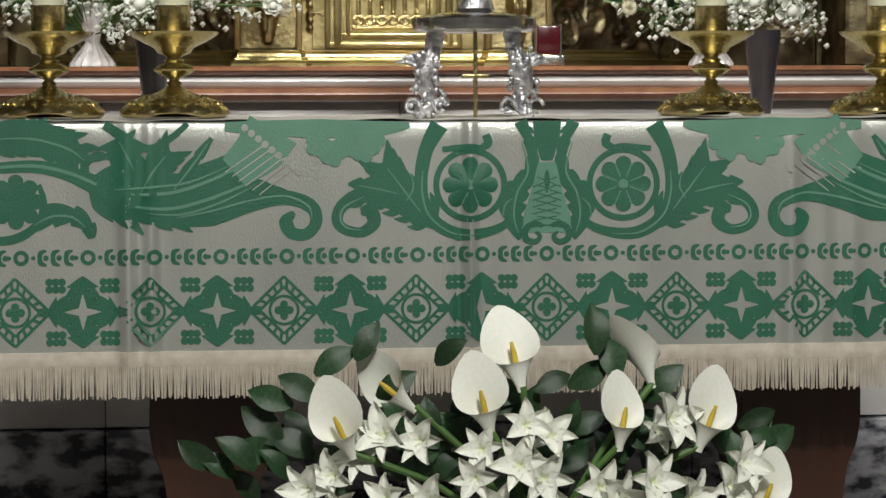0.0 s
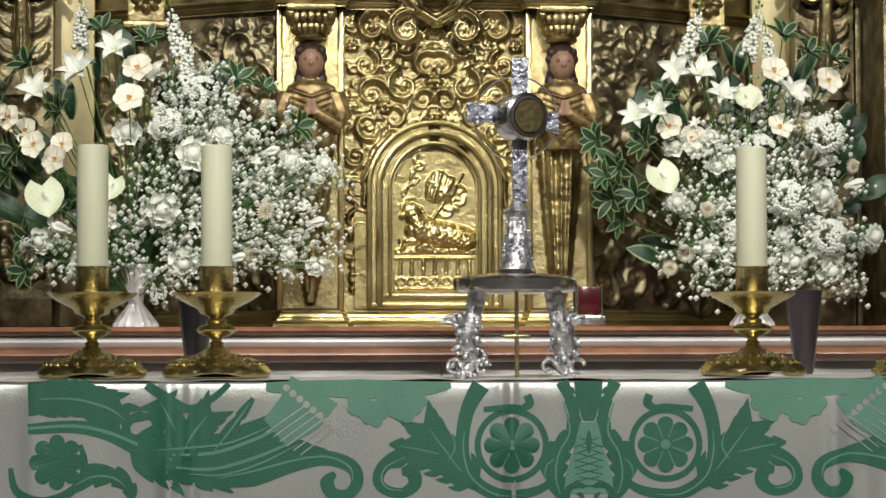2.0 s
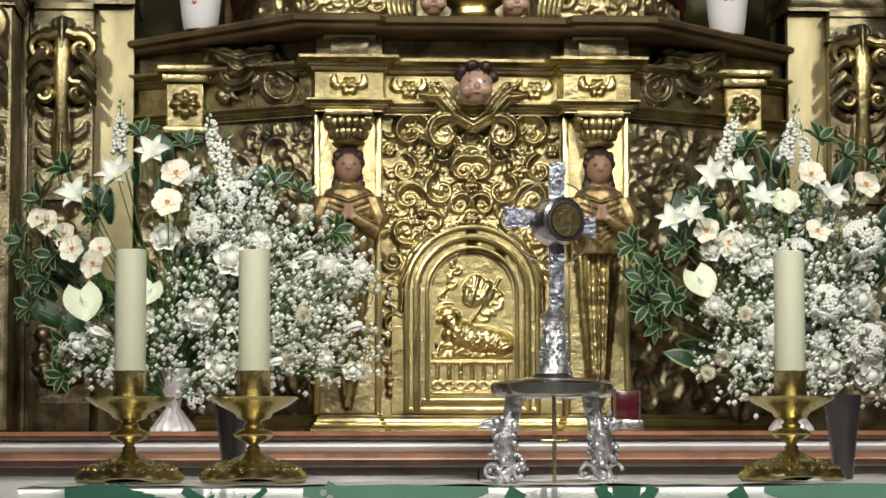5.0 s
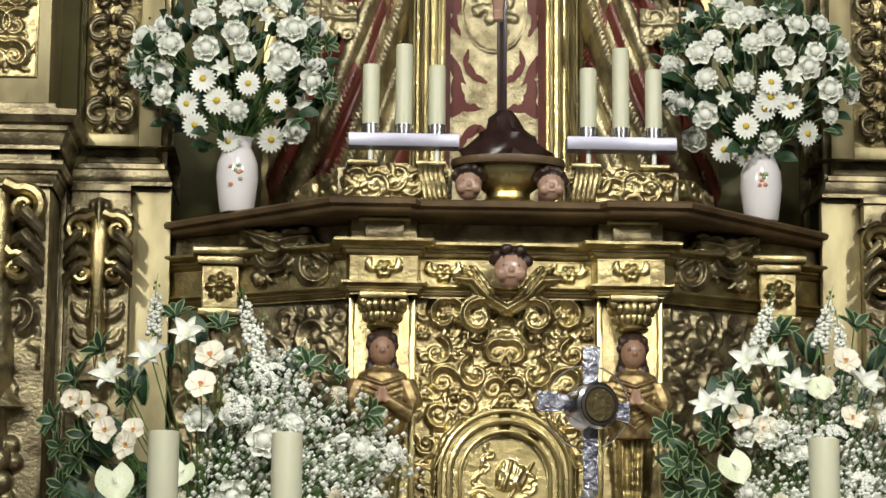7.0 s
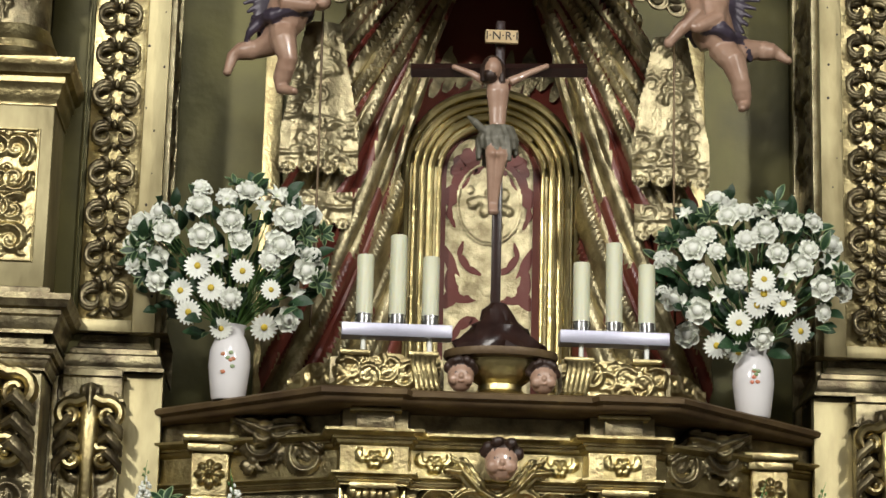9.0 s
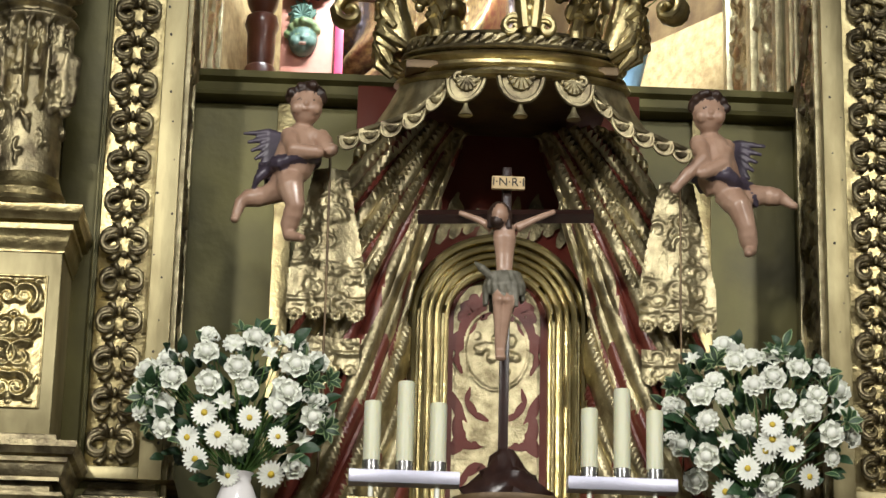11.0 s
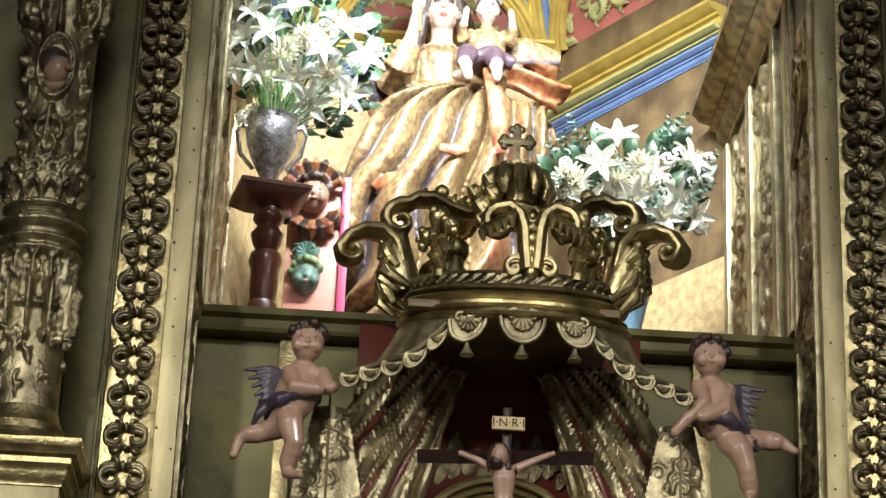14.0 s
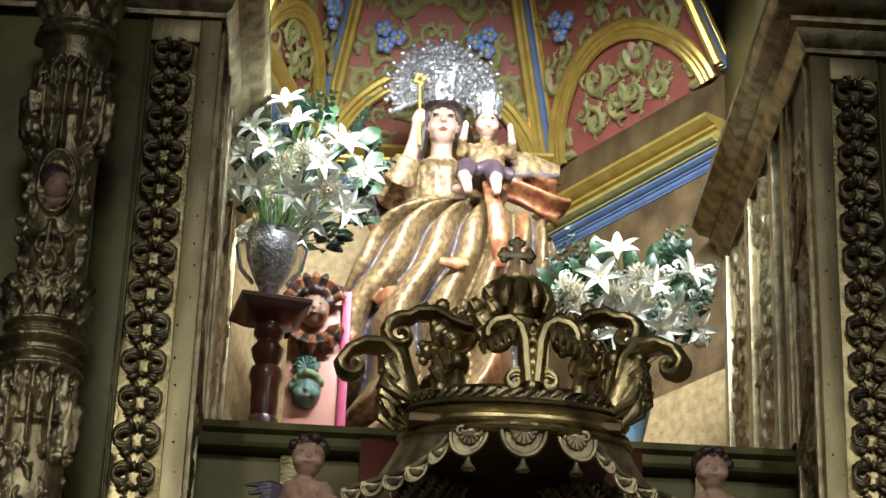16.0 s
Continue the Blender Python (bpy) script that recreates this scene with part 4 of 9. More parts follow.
# entablature
path = [(CX - 0.90, 6.50), (CX - 0.418, 6.22), (CX - 0.41, 6.13), (CX - 0.24, 6.13), (CX - 0.23, 6.19), (CX + 0.23, 6.19), (CX + 0.24, 6.13), (CX + 0.41, 6.13), (CX + 0.418, 6.22), (CX + 0.90, 6.50)]
prot(lambda bm: cornice(bm, path, 1.952, 1.985, 0.028), "architrave", GOLD)
prot(lambda bm: moulding(bm, path, [(-0.05, 1.985), (0.004, 1.985), (0.004, 2.05), (-0.05, 2.05)]), "frieze", GOLD)
prot(lambda bm: cornice(bm, path, 2.05, 2.095, 0.05), "middle_cornice", GOLD)
prot(lambda bm: moulding(bm, path, [(-0.05, 2.095), (0.0, 2.095), (0.0, 2.15), (-0.05, 2.15)]), "attic", GOLD_DULL_SHADED)
for s in (-1, 1):
    prot(lambda bm: box(bm, CX + s * 0.325 - 0.05, CX + s * 0.325 + 0.05, 6.10, 6.2, 2.096, 2.14, 0.003), "attic_block", GOLD_DULL_SHADED)
    prot(lambda bm: box(bm, CX + s * 0.325 - 0.068, CX + s * 0.325 + 0.068, 6.085, 6.2, 2.14, 2.151, 0.003), "attic_cap", GOLD)
for s, x0, ww, yy in ((-1, CX - 0.375, 0.10, 6.125), (1, CX + 0.275, 0.10, 6.125), (-1, CX - 0.225, 0.12, 6.185), (1, CX + 0.105, 0.12, 6.185)):
    c = Carving(ww, 0.062, 0.003)
    c.rosette(ww / 2, 0.031, 0.026)
    for e in (-1, 1):
        c.leaf(ww / 2 + e * 0.022, 0.031, 0 if e > 0 else math.pi, 0.032, e, 0.45)
    carved("frieze_rosette", c, facing(x0, yy, 1.987, OP), GOLD_BRIGHT, PR, "", 1.0)

# cherub head with wings and leaves over the carved field
t = thing("cherub_head", (CX, 6.10, 2.0), "painted cherub head with dark curls over gilded scrolls", "carving")


def cherub(bm, x, y, z, r):
    ball(bm, (x, y, z), r, 16, 0, None, (0.95, 0.9, 1.12))
    ball(bm, (x, y - 0.88 * r, z - 0.12 * r), r * 0.17, 8)
    for e in (-1, 1):
        ball(bm, (x + e * 0.5 * r, y - 0.55 * r, z - 0.3 * r), r * 0.42, 10)
        ball(bm, (x + e * 0.36 * r, y - 0.80 * r, z + 0.15 * r), r * 0.10, 8, 1, None, (1.3, 0.5, 0.6))
    ball(bm, (x, y - 0.80 * r, z - 0.48 * r), r * 0.16, 8, 2, None, (1.5, 1, 0.5))
    ball(bm, (x, y + 0.22 * r, z + 0.38 * r), r * 0.98, 14, 1)
    rg = random.Random(int(x * 1000))
    for k in range(26):
        a = rg.uniform(0.12, math.pi - 0.12)
        b = rg.uniform(-0.5, 0.35)
        ball(bm, (x + 1.02 * r * math.cos(a), y + 0.08 * r - r * (0.15 - b * 0.9) * abs(math.sin(a)) - 0.3 * r * math.sin(a), z + r * (0.28 + 0.86 * math.sin(a))), r * rg.uniform(0.22, 0.34), 7, 1)


bm = bmesh.new(); cherub(bm, CX + 0.003, 6.085, 2.015, 0.046)
sculpted("figure", bm, [FLESH, HAIR, FLESH_DARK], t, "", 0.0032, 1)
c = Carving(0.30, 0.20, 0.003)
c.spiral(0.075, 0.055, 0.048, 1.4, 1.2, 1, 0.3)
c.stroke([(0.15, 0.075), (0.10, 0.105), (0.06, 0.15), (0.015, 0.155)], [0.02, 0.022, 0.02, 0.012], 0.9, 2)
c.stroke([(0.10, 0.12), (0.06, 0.175), (0.03, 0.185)], [0.02, 0.018, 0.008], 0.9, 3, 0.3, 120)
for k in range(5):
    c.leaf(0.14 - 0.02 * k, 0.10 - 0.01 * k, 2.6 + 0.4 * k, 0.05, 1)
c.mirror()
carved("scroll_bracket", c, facing(CX - 0.15, 6.165, 1.845, (CX, 6.10, 2.0)), GOLD, t, "", 1.6, c.H > 0.0005)

# receding wings: carved panel, block with rosette, scroll with leaf at the top
for s in (-1, 1):
    c = Carving(0.54, 0.80, 0.005)
    rng = random.Random(21 + s)
    for k in range(46):
        c.spiral(rng.uniform(0.02, 0.52), rng.uniform(0.02, 0.78), rng.uniform(0.035, 0.06), 1.2, rng.uniform(0, 6), rng.choice((-1, 1)), 0.24)
    for k in range(150):
        c.leaf(rng.uniform(0.0, 0.54), rng.uniform(0.02, 0.78), rng.uniform(0, 6.28), rng.uniform(0.03, 0.06), rng.choice((-1, 1)))
    dx, dy = 0.488 / 0.553, 0.26 / 0.553

    def wing_place(X, Z, H, s=s, dx=dx, dy=dy):
        return (s * (0.415 + X * dx + H * -dy * -1), 6.243 + X * dy - H * dx - 6.5 - 0.003, Z + 1.14 - 1.12)
    # carving takes the wing's shaded gold too
    carved("wing_carving", c, wing_place, GOLD_DULL_SHADED, PR, "", 1.5)
    # pilaster block on the wing
    bm = bmesh.new()
    xc = CX + s * 0.76
    box(bm, xc - 0.05, xc + 0.05, 6.36, 6.55, 1.94, 2.06, 0.004)
    box(bm, xc - 0.062, xc + 0.062, 6.345, 6.55, 2.06, 2.085, 0.004)
    box(bm, xc - 0.075, xc + 0.075, 6.33, 6.55, 2.085, 2.105, 0.004)
    box(bm, xc - 0.06, xc + 0.06, 6.345, 6.55, 1.92, 1.94, 0.004)
    part("wing_block", bm, GOLD, PR)
    c = Carving(0.09, 0.11, 0.003)
    c.rosette(0.045, 0.055, 0.04, 8)
    carved("wing_rosette", c, facing(xc - 0.045, 6.358, 1.945, OP), GOLD, PR, "", 1.0)
    # acanthus scroll under the shelf
    c = Carving(0.27, 0.20, 0.004)
    c.spiral(0.06, 0.08, 0.05, 1.3, 0.5, -1, 0.3)
    c.spiral(0.19, 0.13, 0.055, 1.3, 3.0, 1, 0.3)
    c.stroke([(0.03, 0.10), (0.10, 0.16), (0.18, 0.15), (0.25, 0.18)], [0.02, 0.035, 0.04, 0.015], 0.9, 3, 0.25, 70)
    for k in range(14):
        c.leaf(0.03 + 0.016 * k, 0.06 + 0.008 * k, 0.3 + 0.45 * math.sin(k * 1.7) + 0.9, 0.07, (-1) ** k)
    for k in range(5):
        c.bead(0.215 + 0.012 * math.sin(k * 2), 0.05 + 0.014 * k, 0.016)
    bx = 0.44

    def scroll_place(X, Z, H, s=s, bx=bx):
        return (s * (bx + X), 6.24 + 0.45 * X - H - 6.5, Z + 1.96 - 1.12)
    carved("shelf_scroll", c, scroll_place, GOLD_DULL_SHADED, PR, "", 1.8, c.H > 0.001)

# ---- tabernacle ----
TB = thing("tabernacle", (CX, 6.2, 1.165), "gilded tabernacle with an arched door and a lamb in relief", "tabernacle")
OT = (CX, 6.2, 1.165)


def arch_outline(cx, half, z0, zs, n=20, rise=1.0):
    return [(cx - half, z0)] + [(cx - half * math.cos(math.pi * i / n), zs + half * rise * math.sin(math.pi * i / n)) for i in range(n + 1)] + [(cx + half, z0)]


def arch_band(bm, cx, h0, h1, z0, zs, y0, y1, rise=1.0, n=20):
    """A flat arch of some width, from the outline h0 in to h1."""
    a, b = arch_outline(cx, h0, z0, zs, n, rise), arch_outline(cx, h1, z0, zs, n, rise)
    for i in range(len(a) - 1):
        q = [a[i], a[i + 1], b[i + 1], b[i]]
        f = [bm.verts.new((x, y0, z)) for x, z in q]
        k = [bm.verts.new((x, y1, z)) for x, z in q]
        bm.faces.new(f); bm.faces.new(k[::-1])
        for j in range(4):
            m = (j + 1) % 4
            bm.faces.new((f[m], f[j], k[j], k[m]))
    bmesh.ops.remove_doubles(bm, verts=bm.verts, dist=1e-5)


def arch_roll(bm, cx, half, z0, zs, y, r, rise=1.0, rope=0):
    pts = arch_outline(cx, half, z0, zs, 28, rise)
    full = []
    for (xa, za), (xb, zb) in zip(pts, pts[1:]):
        k = max(1, int(math.hypot(xb - xa, zb - za) / 0.01))
        full += [V((xa + (xb - xa) * i / k, y, za + (zb - za) * i / k)) for i in range(k)]
    full.append(V((pts[-1][0], y, pts[-1][1])))
    tube(bm, full, [r * (1 + 0.35 * (i % 2) if rope else 1) for i in range(len(full))], 8)


bm = bmesh.new(); arch_band(bm, CX, 0.172, 0.135, 1.168, 1.485, 6.192, 6.215, 1.0)
part("outer_frame", bm, GOLD_BRIGHT, TB)
bm = bmesh.new(); box(bm, CX - 0.21, CX + 0.21, 6.203, 6.215, 1.168, 1.50)
part("back_plate", bm, GOLD_BRIGHT, TB)
bm = bmesh.new(); arch_roll(bm, CX, 0.172, 1.17, 1.485, 6.188, 0.007); arch_roll(bm, CX, 0.118, 1.205, 1.485, 6.186, 0.005)
part("frame_roll", bm, GOLD_BRIGHT, TB)
bm = bmesh.new(); arch_roll(bm, CX, 0.146, 1.175, 1.485, 6.188, 0.008, 1.0, 1)
part("rope_moulding", bm, GOLD_BRIGHT, TB)
bm = bmesh.new(); arch_band(bm, CX, 0.135, 0.108, 1.205, 1.485, 6.197, 6.215)
part("door_frame", bm, GOLD_BRIGHT, TB)
bm = bmesh.new(); box(bm, CX - 0.17, CX + 0.17, 6.185, 6.215, 1.168, 1.185, 0.003); box(bm, CX - 0.135, CX + 0.135, 6.19, 6.215, 1.196, 1.208, 0.003)
part("sill", bm, GOLD_BRIGHT, TB)
# door with its relief: bank with arcade, lamb lying on it, banner on a staff
w, h = 0.218, 0.385
c = Carving(w, h, 0.002)
c.stroke([(0.005, 0.012), (w - 0.005, 0.012)], [0.006, 0.006], 0.8, 1)
c.stroke([(0.005, 0.092), (w - 0.005, 0.092)], [0.006, 0.006], 0.8, 1)
for k in range(7):
    xx = 0.018 + 0.0303 * k
    c.stroke([(xx, 0.05), (xx, 0.088)], [0.0045, 0.0045], 1.0, 1)
    pts = [(xx + 0.0105 * math.cos(a * 0.45), 0.030 + 0.0105 * math.sin(a * 0.45)) for a in range(15)]
    c.stroke(pts, [0.0036] * 15, 1.0, 1)
for k in range(3):
    c.stroke([(0.01, 0.104 + 0.004 * k), (0.1, 0.108 + 0.004 * k), (w - 0.01, 0.104 + 0.003 * k)], [0.006] * 3, 0.6, 1)
body = [(0.055, 0.165), (0.075, 0.168), (0.11, 0.155), (0.15, 0.150), (0.185, 0.143), (0.20, 0.135)]
c.stroke(body, [0.026, 0.036, 0.036, 0.034, 0.033, 0.02], 0.75, 0)
rng = random.Random(2)
for k in range(170):
    s = rng.uniform(0, 4.99)
    i = int(s)
    xx, zz = body[i][0] + (body[i + 1][0] - body[i][0]) * (s - i), body[i][1] + (body[i + 1][1] - body[i][1]) * (s - i) + rng.uniform(-0.027, 0.027)
    W = c.window(xx, zz, 0.006)
    d2 = ((c.X[W] - xx) ** 2 + (c.Z[W] - zz) ** 2) / 0.006 ** 2
    c.H[W] += 0.0028 * np.exp(-d2 * 2.5)
c.stroke([(0.062, 0.18), (0.05, 0.205), (0.042, 0.222)], [0.024, 0.02, 0.018], 0.95, 0)
c.stroke([(0.05, 0.220), (0.035, 0.214), (0.022, 0.200)], [0.017, 0.014, 0.008], 1.2, 0)
c.stroke([(0.05, 0.23), (0.07, 0.222), (0.078, 0.21)], [0.006, 0.007, 0.004], 2.2, 0)
c.stroke([(0.06, 0.14), (0.035, 0.135), (0.022, 0.112)], [0.012, 0.009, 0.006], 1.2, 0)
c.stroke([(0.09, 0.128), (0.065, 0.116), (0.10, 0.112)], [0.01, 0.008, 0.006], 1.3, 0)
c.stroke([(0.16, 0.13), (0.19, 0.118), (0.15, 0.112)], [0.014, 0.01, 0.006], 1.2, 0)
c.stroke([(0.10, 0.19), (0.175, 0.30)], [0.0045, 0.0045], 1.6, 0)
c.stroke([(0.158, 0.292), (0.185, 0.275)], [0.0045, 0.0045], 1.6, 0)
c.stroke([(0.165, 0.285), (0.182, 0.312)], [0.0045, 0.0045], 1.6, 0)
c.stroke([(0.108, 0.285), (0.135, 0.262), (0.148, 0.285)], [0.024, 0.026, 0.022], 0.5, 2)
c.stroke([(0.11, 0.262), (0.12, 0.295)], [0.027, 0.027], 0.5, 3)
for x, z in ((0.035, 0.26), (0.06, 0.30), (0.03, 0.225), (0.07, 0.335), (0.165, 0.235), (0.185, 0.255), (0.155, 0.215)):
    c.leaf(x, z, 1.2 + x * 20, 0.035, -1)
    c.spiral(x, z, 0.014, 1.1, z * 30, 1, 0.3, None, False)
arch_mask = (c.Z < 0.262) | (np.hypot(c.X - w / 2, c.Z - 0.262) < 0.109)
carved("door", c, facing(CX - w / 2, 6.2005, 1.21, OT), GOLD_BRIGHT, TB, "gilded door with a lamb and banner in relief", 0.85, arch_mask)
bm = bmesh.new(); ball(bm, (CX - 0.094, 6.198, 1.345), 0.006, 8, 0, None, (0.7, 0.5, 1.4))
part("keyhole", bm, INK, TB)

# small votive lamp and the foot of a vase on the ledge
t = thing("votive_lamp", (0.869, 6.0, 1.12), "small ruby glass lamp in a silver frame on the marble ledge", "lamp")
bm = bmesh.new(); box(bm, 0.832, 0.892, 5.975, 6.035, 1.15, 1.222, 0.004)
part("glass", bm, RED_GLASS, t, "dark ruby glass")
bm = bmesh.new()
for ex in (0.832, 0.894):
    for ey in (5.973, 6.037):
        tube(bm, [(ex, ey, 1.122), (ex, ey, 1.226)], 0.003, 6)
box(bm, 0.845, 0.905, 5.972, 6.038, 1.121, 1.148, 0.004)
part("holder", bm, SILVER, t)

# ---- the shelf over the predella ----
SH = thing("retable_shelf", (CX, 6.4, 2.15), "dark moulded wooden shelf that projects over the predella", "shelf")
path = [(CX - 0.92, 6.50), (CX - 0.455, 6.04), (CX - 0.27, 6.04), (CX - 0.255, 6.07), (CX + 0.255, 6.07), (CX + 0.27, 6.04), (CX + 0.455, 6.04), (CX + 0.92, 6.50)]
bm = bmesh.new()
moulding(bm, path, [(-0.02, 2.151), (0.006, 2.151), (0.016, 2.158), (0.018, 2.166), (0.034, 2.172), (0.036, 2.184), (0.03, 2.19), (-0.02, 2.19)])
part("edge_moulding", bm, SHELF_WOOD, SH)
bm = bmesh.new()
lo = [bm.verts.new((x, y + 0.01, 2.152)) for x, y in path + [(CX + 0.92, 6.9), (CX - 0.92, 6.9)]]
hi = [bm.verts.new((x, y + 0.01, 2.189)) for x, y in path + [(CX + 0.92, 6.9), (CX - 0.92, 6.9)]]
bm.faces.new(lo); bm.faces.new(hi)
for i in range(len(lo)):
    j = (i + 1) % len(lo)
    bm.faces.new((lo[i], lo[j], hi[j], hi[i]))
part("board", bm, SHELF_WOOD, SH)

# carved parapet along the shelf
for s in (-1, 1):
    t = thing("carved_parapet", (CX + s * 0.42, 6.12, 2.19), "gilded parapet carved with leaves along the shelf edge", "carving", "shelf parapets")
    o = (CX + s * 0.42, 6.12, 2.19)
    c = Carving(0.40, 0.105, 0.0035)
    rng = random.Random(31 + s)
    for k in range(9):
        c.spiral(0.03 + 0.045 * k, 0.045 + 0.012 * (k % 2), 0.034, 1.2, rng.uniform(0, 6), rng.choice((-1, 1)), 0.26)
    for k in range(24):
        c.leaf(rng.uniform(0, 0.4), rng.uniform(0.01, 0.07), rng.uniform(0.5, 2.6), 0.045, rng.choice((-1, 1)))
    xs = c.X if s > 0 else 0.40 - c.X
    mask = c.Z < 0.105 - 0.045 * np.clip((xs - 0.22) / 0.18, 0, 1) + 0.008 * np.sin(xs * 60)
    x0 = CX + 0.16 if s > 0 else CX - 0.56

    def para(X, Z, H, x0=x0, o=o, s=s):
        d = np.clip(np.abs(X + x0 - CX) - 0.43, 0, 1)
        return (X + x0 - o[0], 6.10 + d * 0.9 - H - o[1], Z + 2.191 - o[2])
    carved("leaf_carving", c, para, GOLD, t, "", 1.3, mask)
    bm = bmesh.new(); box(bm, CX + s * 0.30 - 0.15, CX + s * 0.30 + 0.15, 6.105, 6.16, 2.19, 2.285, 0.004)
    part("backing", bm, GOLD_DULL_SHADED, t)
    for xx in (0.205, 0.385):
        bm = bmesh.new(); box(bm, CX + s * xx - 0.04, CX + s * xx + 0.04, 6.085, 6.16, 2.288, 2.302, 0.004)
        part("cap", bm, GOLD, t)
    bm = bmesh.new()
    xx = CX + s * 0.205
    for k in range(5):
        q = xx + (k - 2) * 0.013
        tube(bm, [(q - s * 0.0, 6.088, 2.286), (q, 6.076, 2.265), (q + s * -0.006, 6.075, 2.235), (q - s * 0.012, 6.082, 2.205), (q - s * 0.02, 6.075, 2.193)], [0.008, 0.009, 0.008, 0.008, 0.010], 8)
    part("fluted_bracket", bm, GOLD, t)

# corbel with two cherub heads under the crucifix
t = thing("crucifix_corbel", (CX, 6.1, 2.19), "gilded corbel with two painted cherub heads under the crucifix", "corbel")
bm = bmesh.new()
lathe(bm, [(0.07, 2.191), (0.078, 2.20), (0.06, 2.21), (0.055, 2.225), (0.082, 2.245), (0.100, 2.275), (0.105, 2.288)], (CX, 6.13, 0), 40, 1.0, 0.75, wob=lambda a, h: 1 + 0.05 * abs(math.cos(10 * a)) * (2.22 < h < 2.28))
part("bowl", bm, GOLD_BRIGHT, t)
bm = bmesh.new(); lathe(bm, [(0.12, 2.288), (0.148, 2.292), (0.152, 2.30), (0.15, 2.312), (0.11, 2.314)], (CX, 6.13, 0), 40, 1.0, 0.7)
part("top_board", bm, SHELF_WOOD, t)
for s in (-1, 1):
    bm = bmesh.new(); cherub(bm, CX + s * 0.108, 6.075, 2.236, 0.037)
    sculpted("cherub_head", bm, [FLESH, HAIR, FLESH_DARK], t, "", 0.003, 1)


# candle bars
def candle_bar(xc, s):
    t = thing("candle_bar", (xc, 6.10, 2.302), "pale steel bar with three ivory candles on the shelf", "candle holder", "candle bars")
    bm = bmesh.new(); box(bm, xc - 0.145, xc + 0.145, 6.075, 6.135, 2.337, 2.372, 0.002)
    part("bar", bm, STEEL, t)
    for e in (-0.087, 0.087):
        bm = bmesh.new(); tube(bm, [(xc + e, 6.10, 2.3025), (xc + e, 6.10, 2.34)], 0.0065, 10)
        part("bar_foot", bm, PETAL, t)
    for k, hh in ((-0.087, 0.187), (0.0, 0.243), (0.087, 0.187)):
        bm = bmesh.new(); lathe(bm, [(0.0245, 2.372), (0.0245, 2.399), (0.022, 2.399)], (xc + k, 6.105, 0), 24)
        part("cup", bm, SILVER, t)
        bm = bmesh.new(); lathe(bm, [(0.0225, 2.395), (0.0225, 2.372 + hh - 0.004), (0.021, 2.372 + hh), (0.012, 2.37 + hh), (0.002, 2.366 + hh)], (xc + k, 6.105, 0), 24)
        cd = part("candle", bm, WAX, t, "ivory wax candle, unlit")
        bm = bmesh.new(); tube(bm, [(xc + k, 6.105, 2.366 + hh), (xc + k + 0.001, 6.105, 2.376 + hh)], 0.001, 5)
        part("wick", bm, INK, cd)


candle_bar(0.210, -1)
candle_bar(0.784, 1)

# ---- crucifix ----
CR = thing("crucifix", (0.478, 6.14, 2.314), "dark wooden crucifix with a painted figure on a carved rock", "crucifix")
bm = bmesh.new()
rng = random.Random(9)
lathe(bm, [(0.118, 2.315), (0.115, 2.335), (0.085, 2.36), (0.070, 2.385), (0.045, 2.40), (0.035, 2.43), (0.018, 2.45)], (0.478, 6.14, 0), 26, 1, 0.6, wob=lambda a, h: 1 + 0.16 * math.sin(5 * a + h * 90) + 0.10 * math.sin(11 * a - h * 140))
part("rock_base", bm, BLACK_WOOD, CR, "lumpy carved dark rock")
bm = bmesh.new(); box(bm, 0.463, 0.489, 6.19, 6.216, 2.34, 3.262, 0.004)
part("upright", bm, BLACK_WOOD, CR)
bm = bmesh.new(); tube(bm, [(0.231, 6.195, 3.107), (0.716, 6.195, 3.128)], 0.020, 4)
part("cross_beam", bm, BLACK_WOOD, CR)
bm = bmesh.new(); box(bm, 0.432, 0.523, 6.165, 6.18, 3.188, 3.226, 0.003)
tb = part("title_board", bm, PAPER, CR, "parchment-coloured title board")
fc = bpy.data.curves.new("lettering", "FONT")
fc.body, fc.size, fc.extrude, fc.align_x, fc.align_y = "I·N·R·I", 0.034, 0.0006, "CENTER", "CENTER"
tx = new("lettering_curve", fc)
dg = bpy.context.evaluated_depsgraph_get()
me = bpy.data.meshes.new_from_object(tx.evaluated_get(dg))
bpy.data.objects.remove(tx)
me.transform(pose(0.4775 - 0.478, 6.1635 - 6.14, 3.207 - 2.314, 90, 0, 0))
me.name = "lettering"
for v in list(me.materials):
    me.materials.pop()
mesh_part("lettering", me, INK, tb, "dark letters INRI", False)
# the carved figure
LOINCLOTH = material("grey_gilt_cloth", (0.20, 0.19, 0.15), 0.5, 0.2, (0.10, 0.095, 0.07), 40, 0.6, 0.4, 80)
bm = bmesh.new()
y = 6.15
tube(bm, [(0.352, y + 0.02, 3.166), (0.405, y + 0.005, 3.142), (0.444, y, 3.118)], [0.008, 0.010, 0.014], 10)
tube(bm, [(0.622, y + 0.02, 3.180), (0.565, y + 0.005, 3.150), (0.512, y, 3.120)], [0.008, 0.010, 0.014], 10)
tube(bm, [(0.478, y, 3.125), (0.479, y - 0.004, 3.09), (0.480, y, 3.04), (0.480, y, 3.0), (0.479, y, 2.96)], [0.028, 0.033, 0.026, 0.023, 0.027], 14, 0.7)
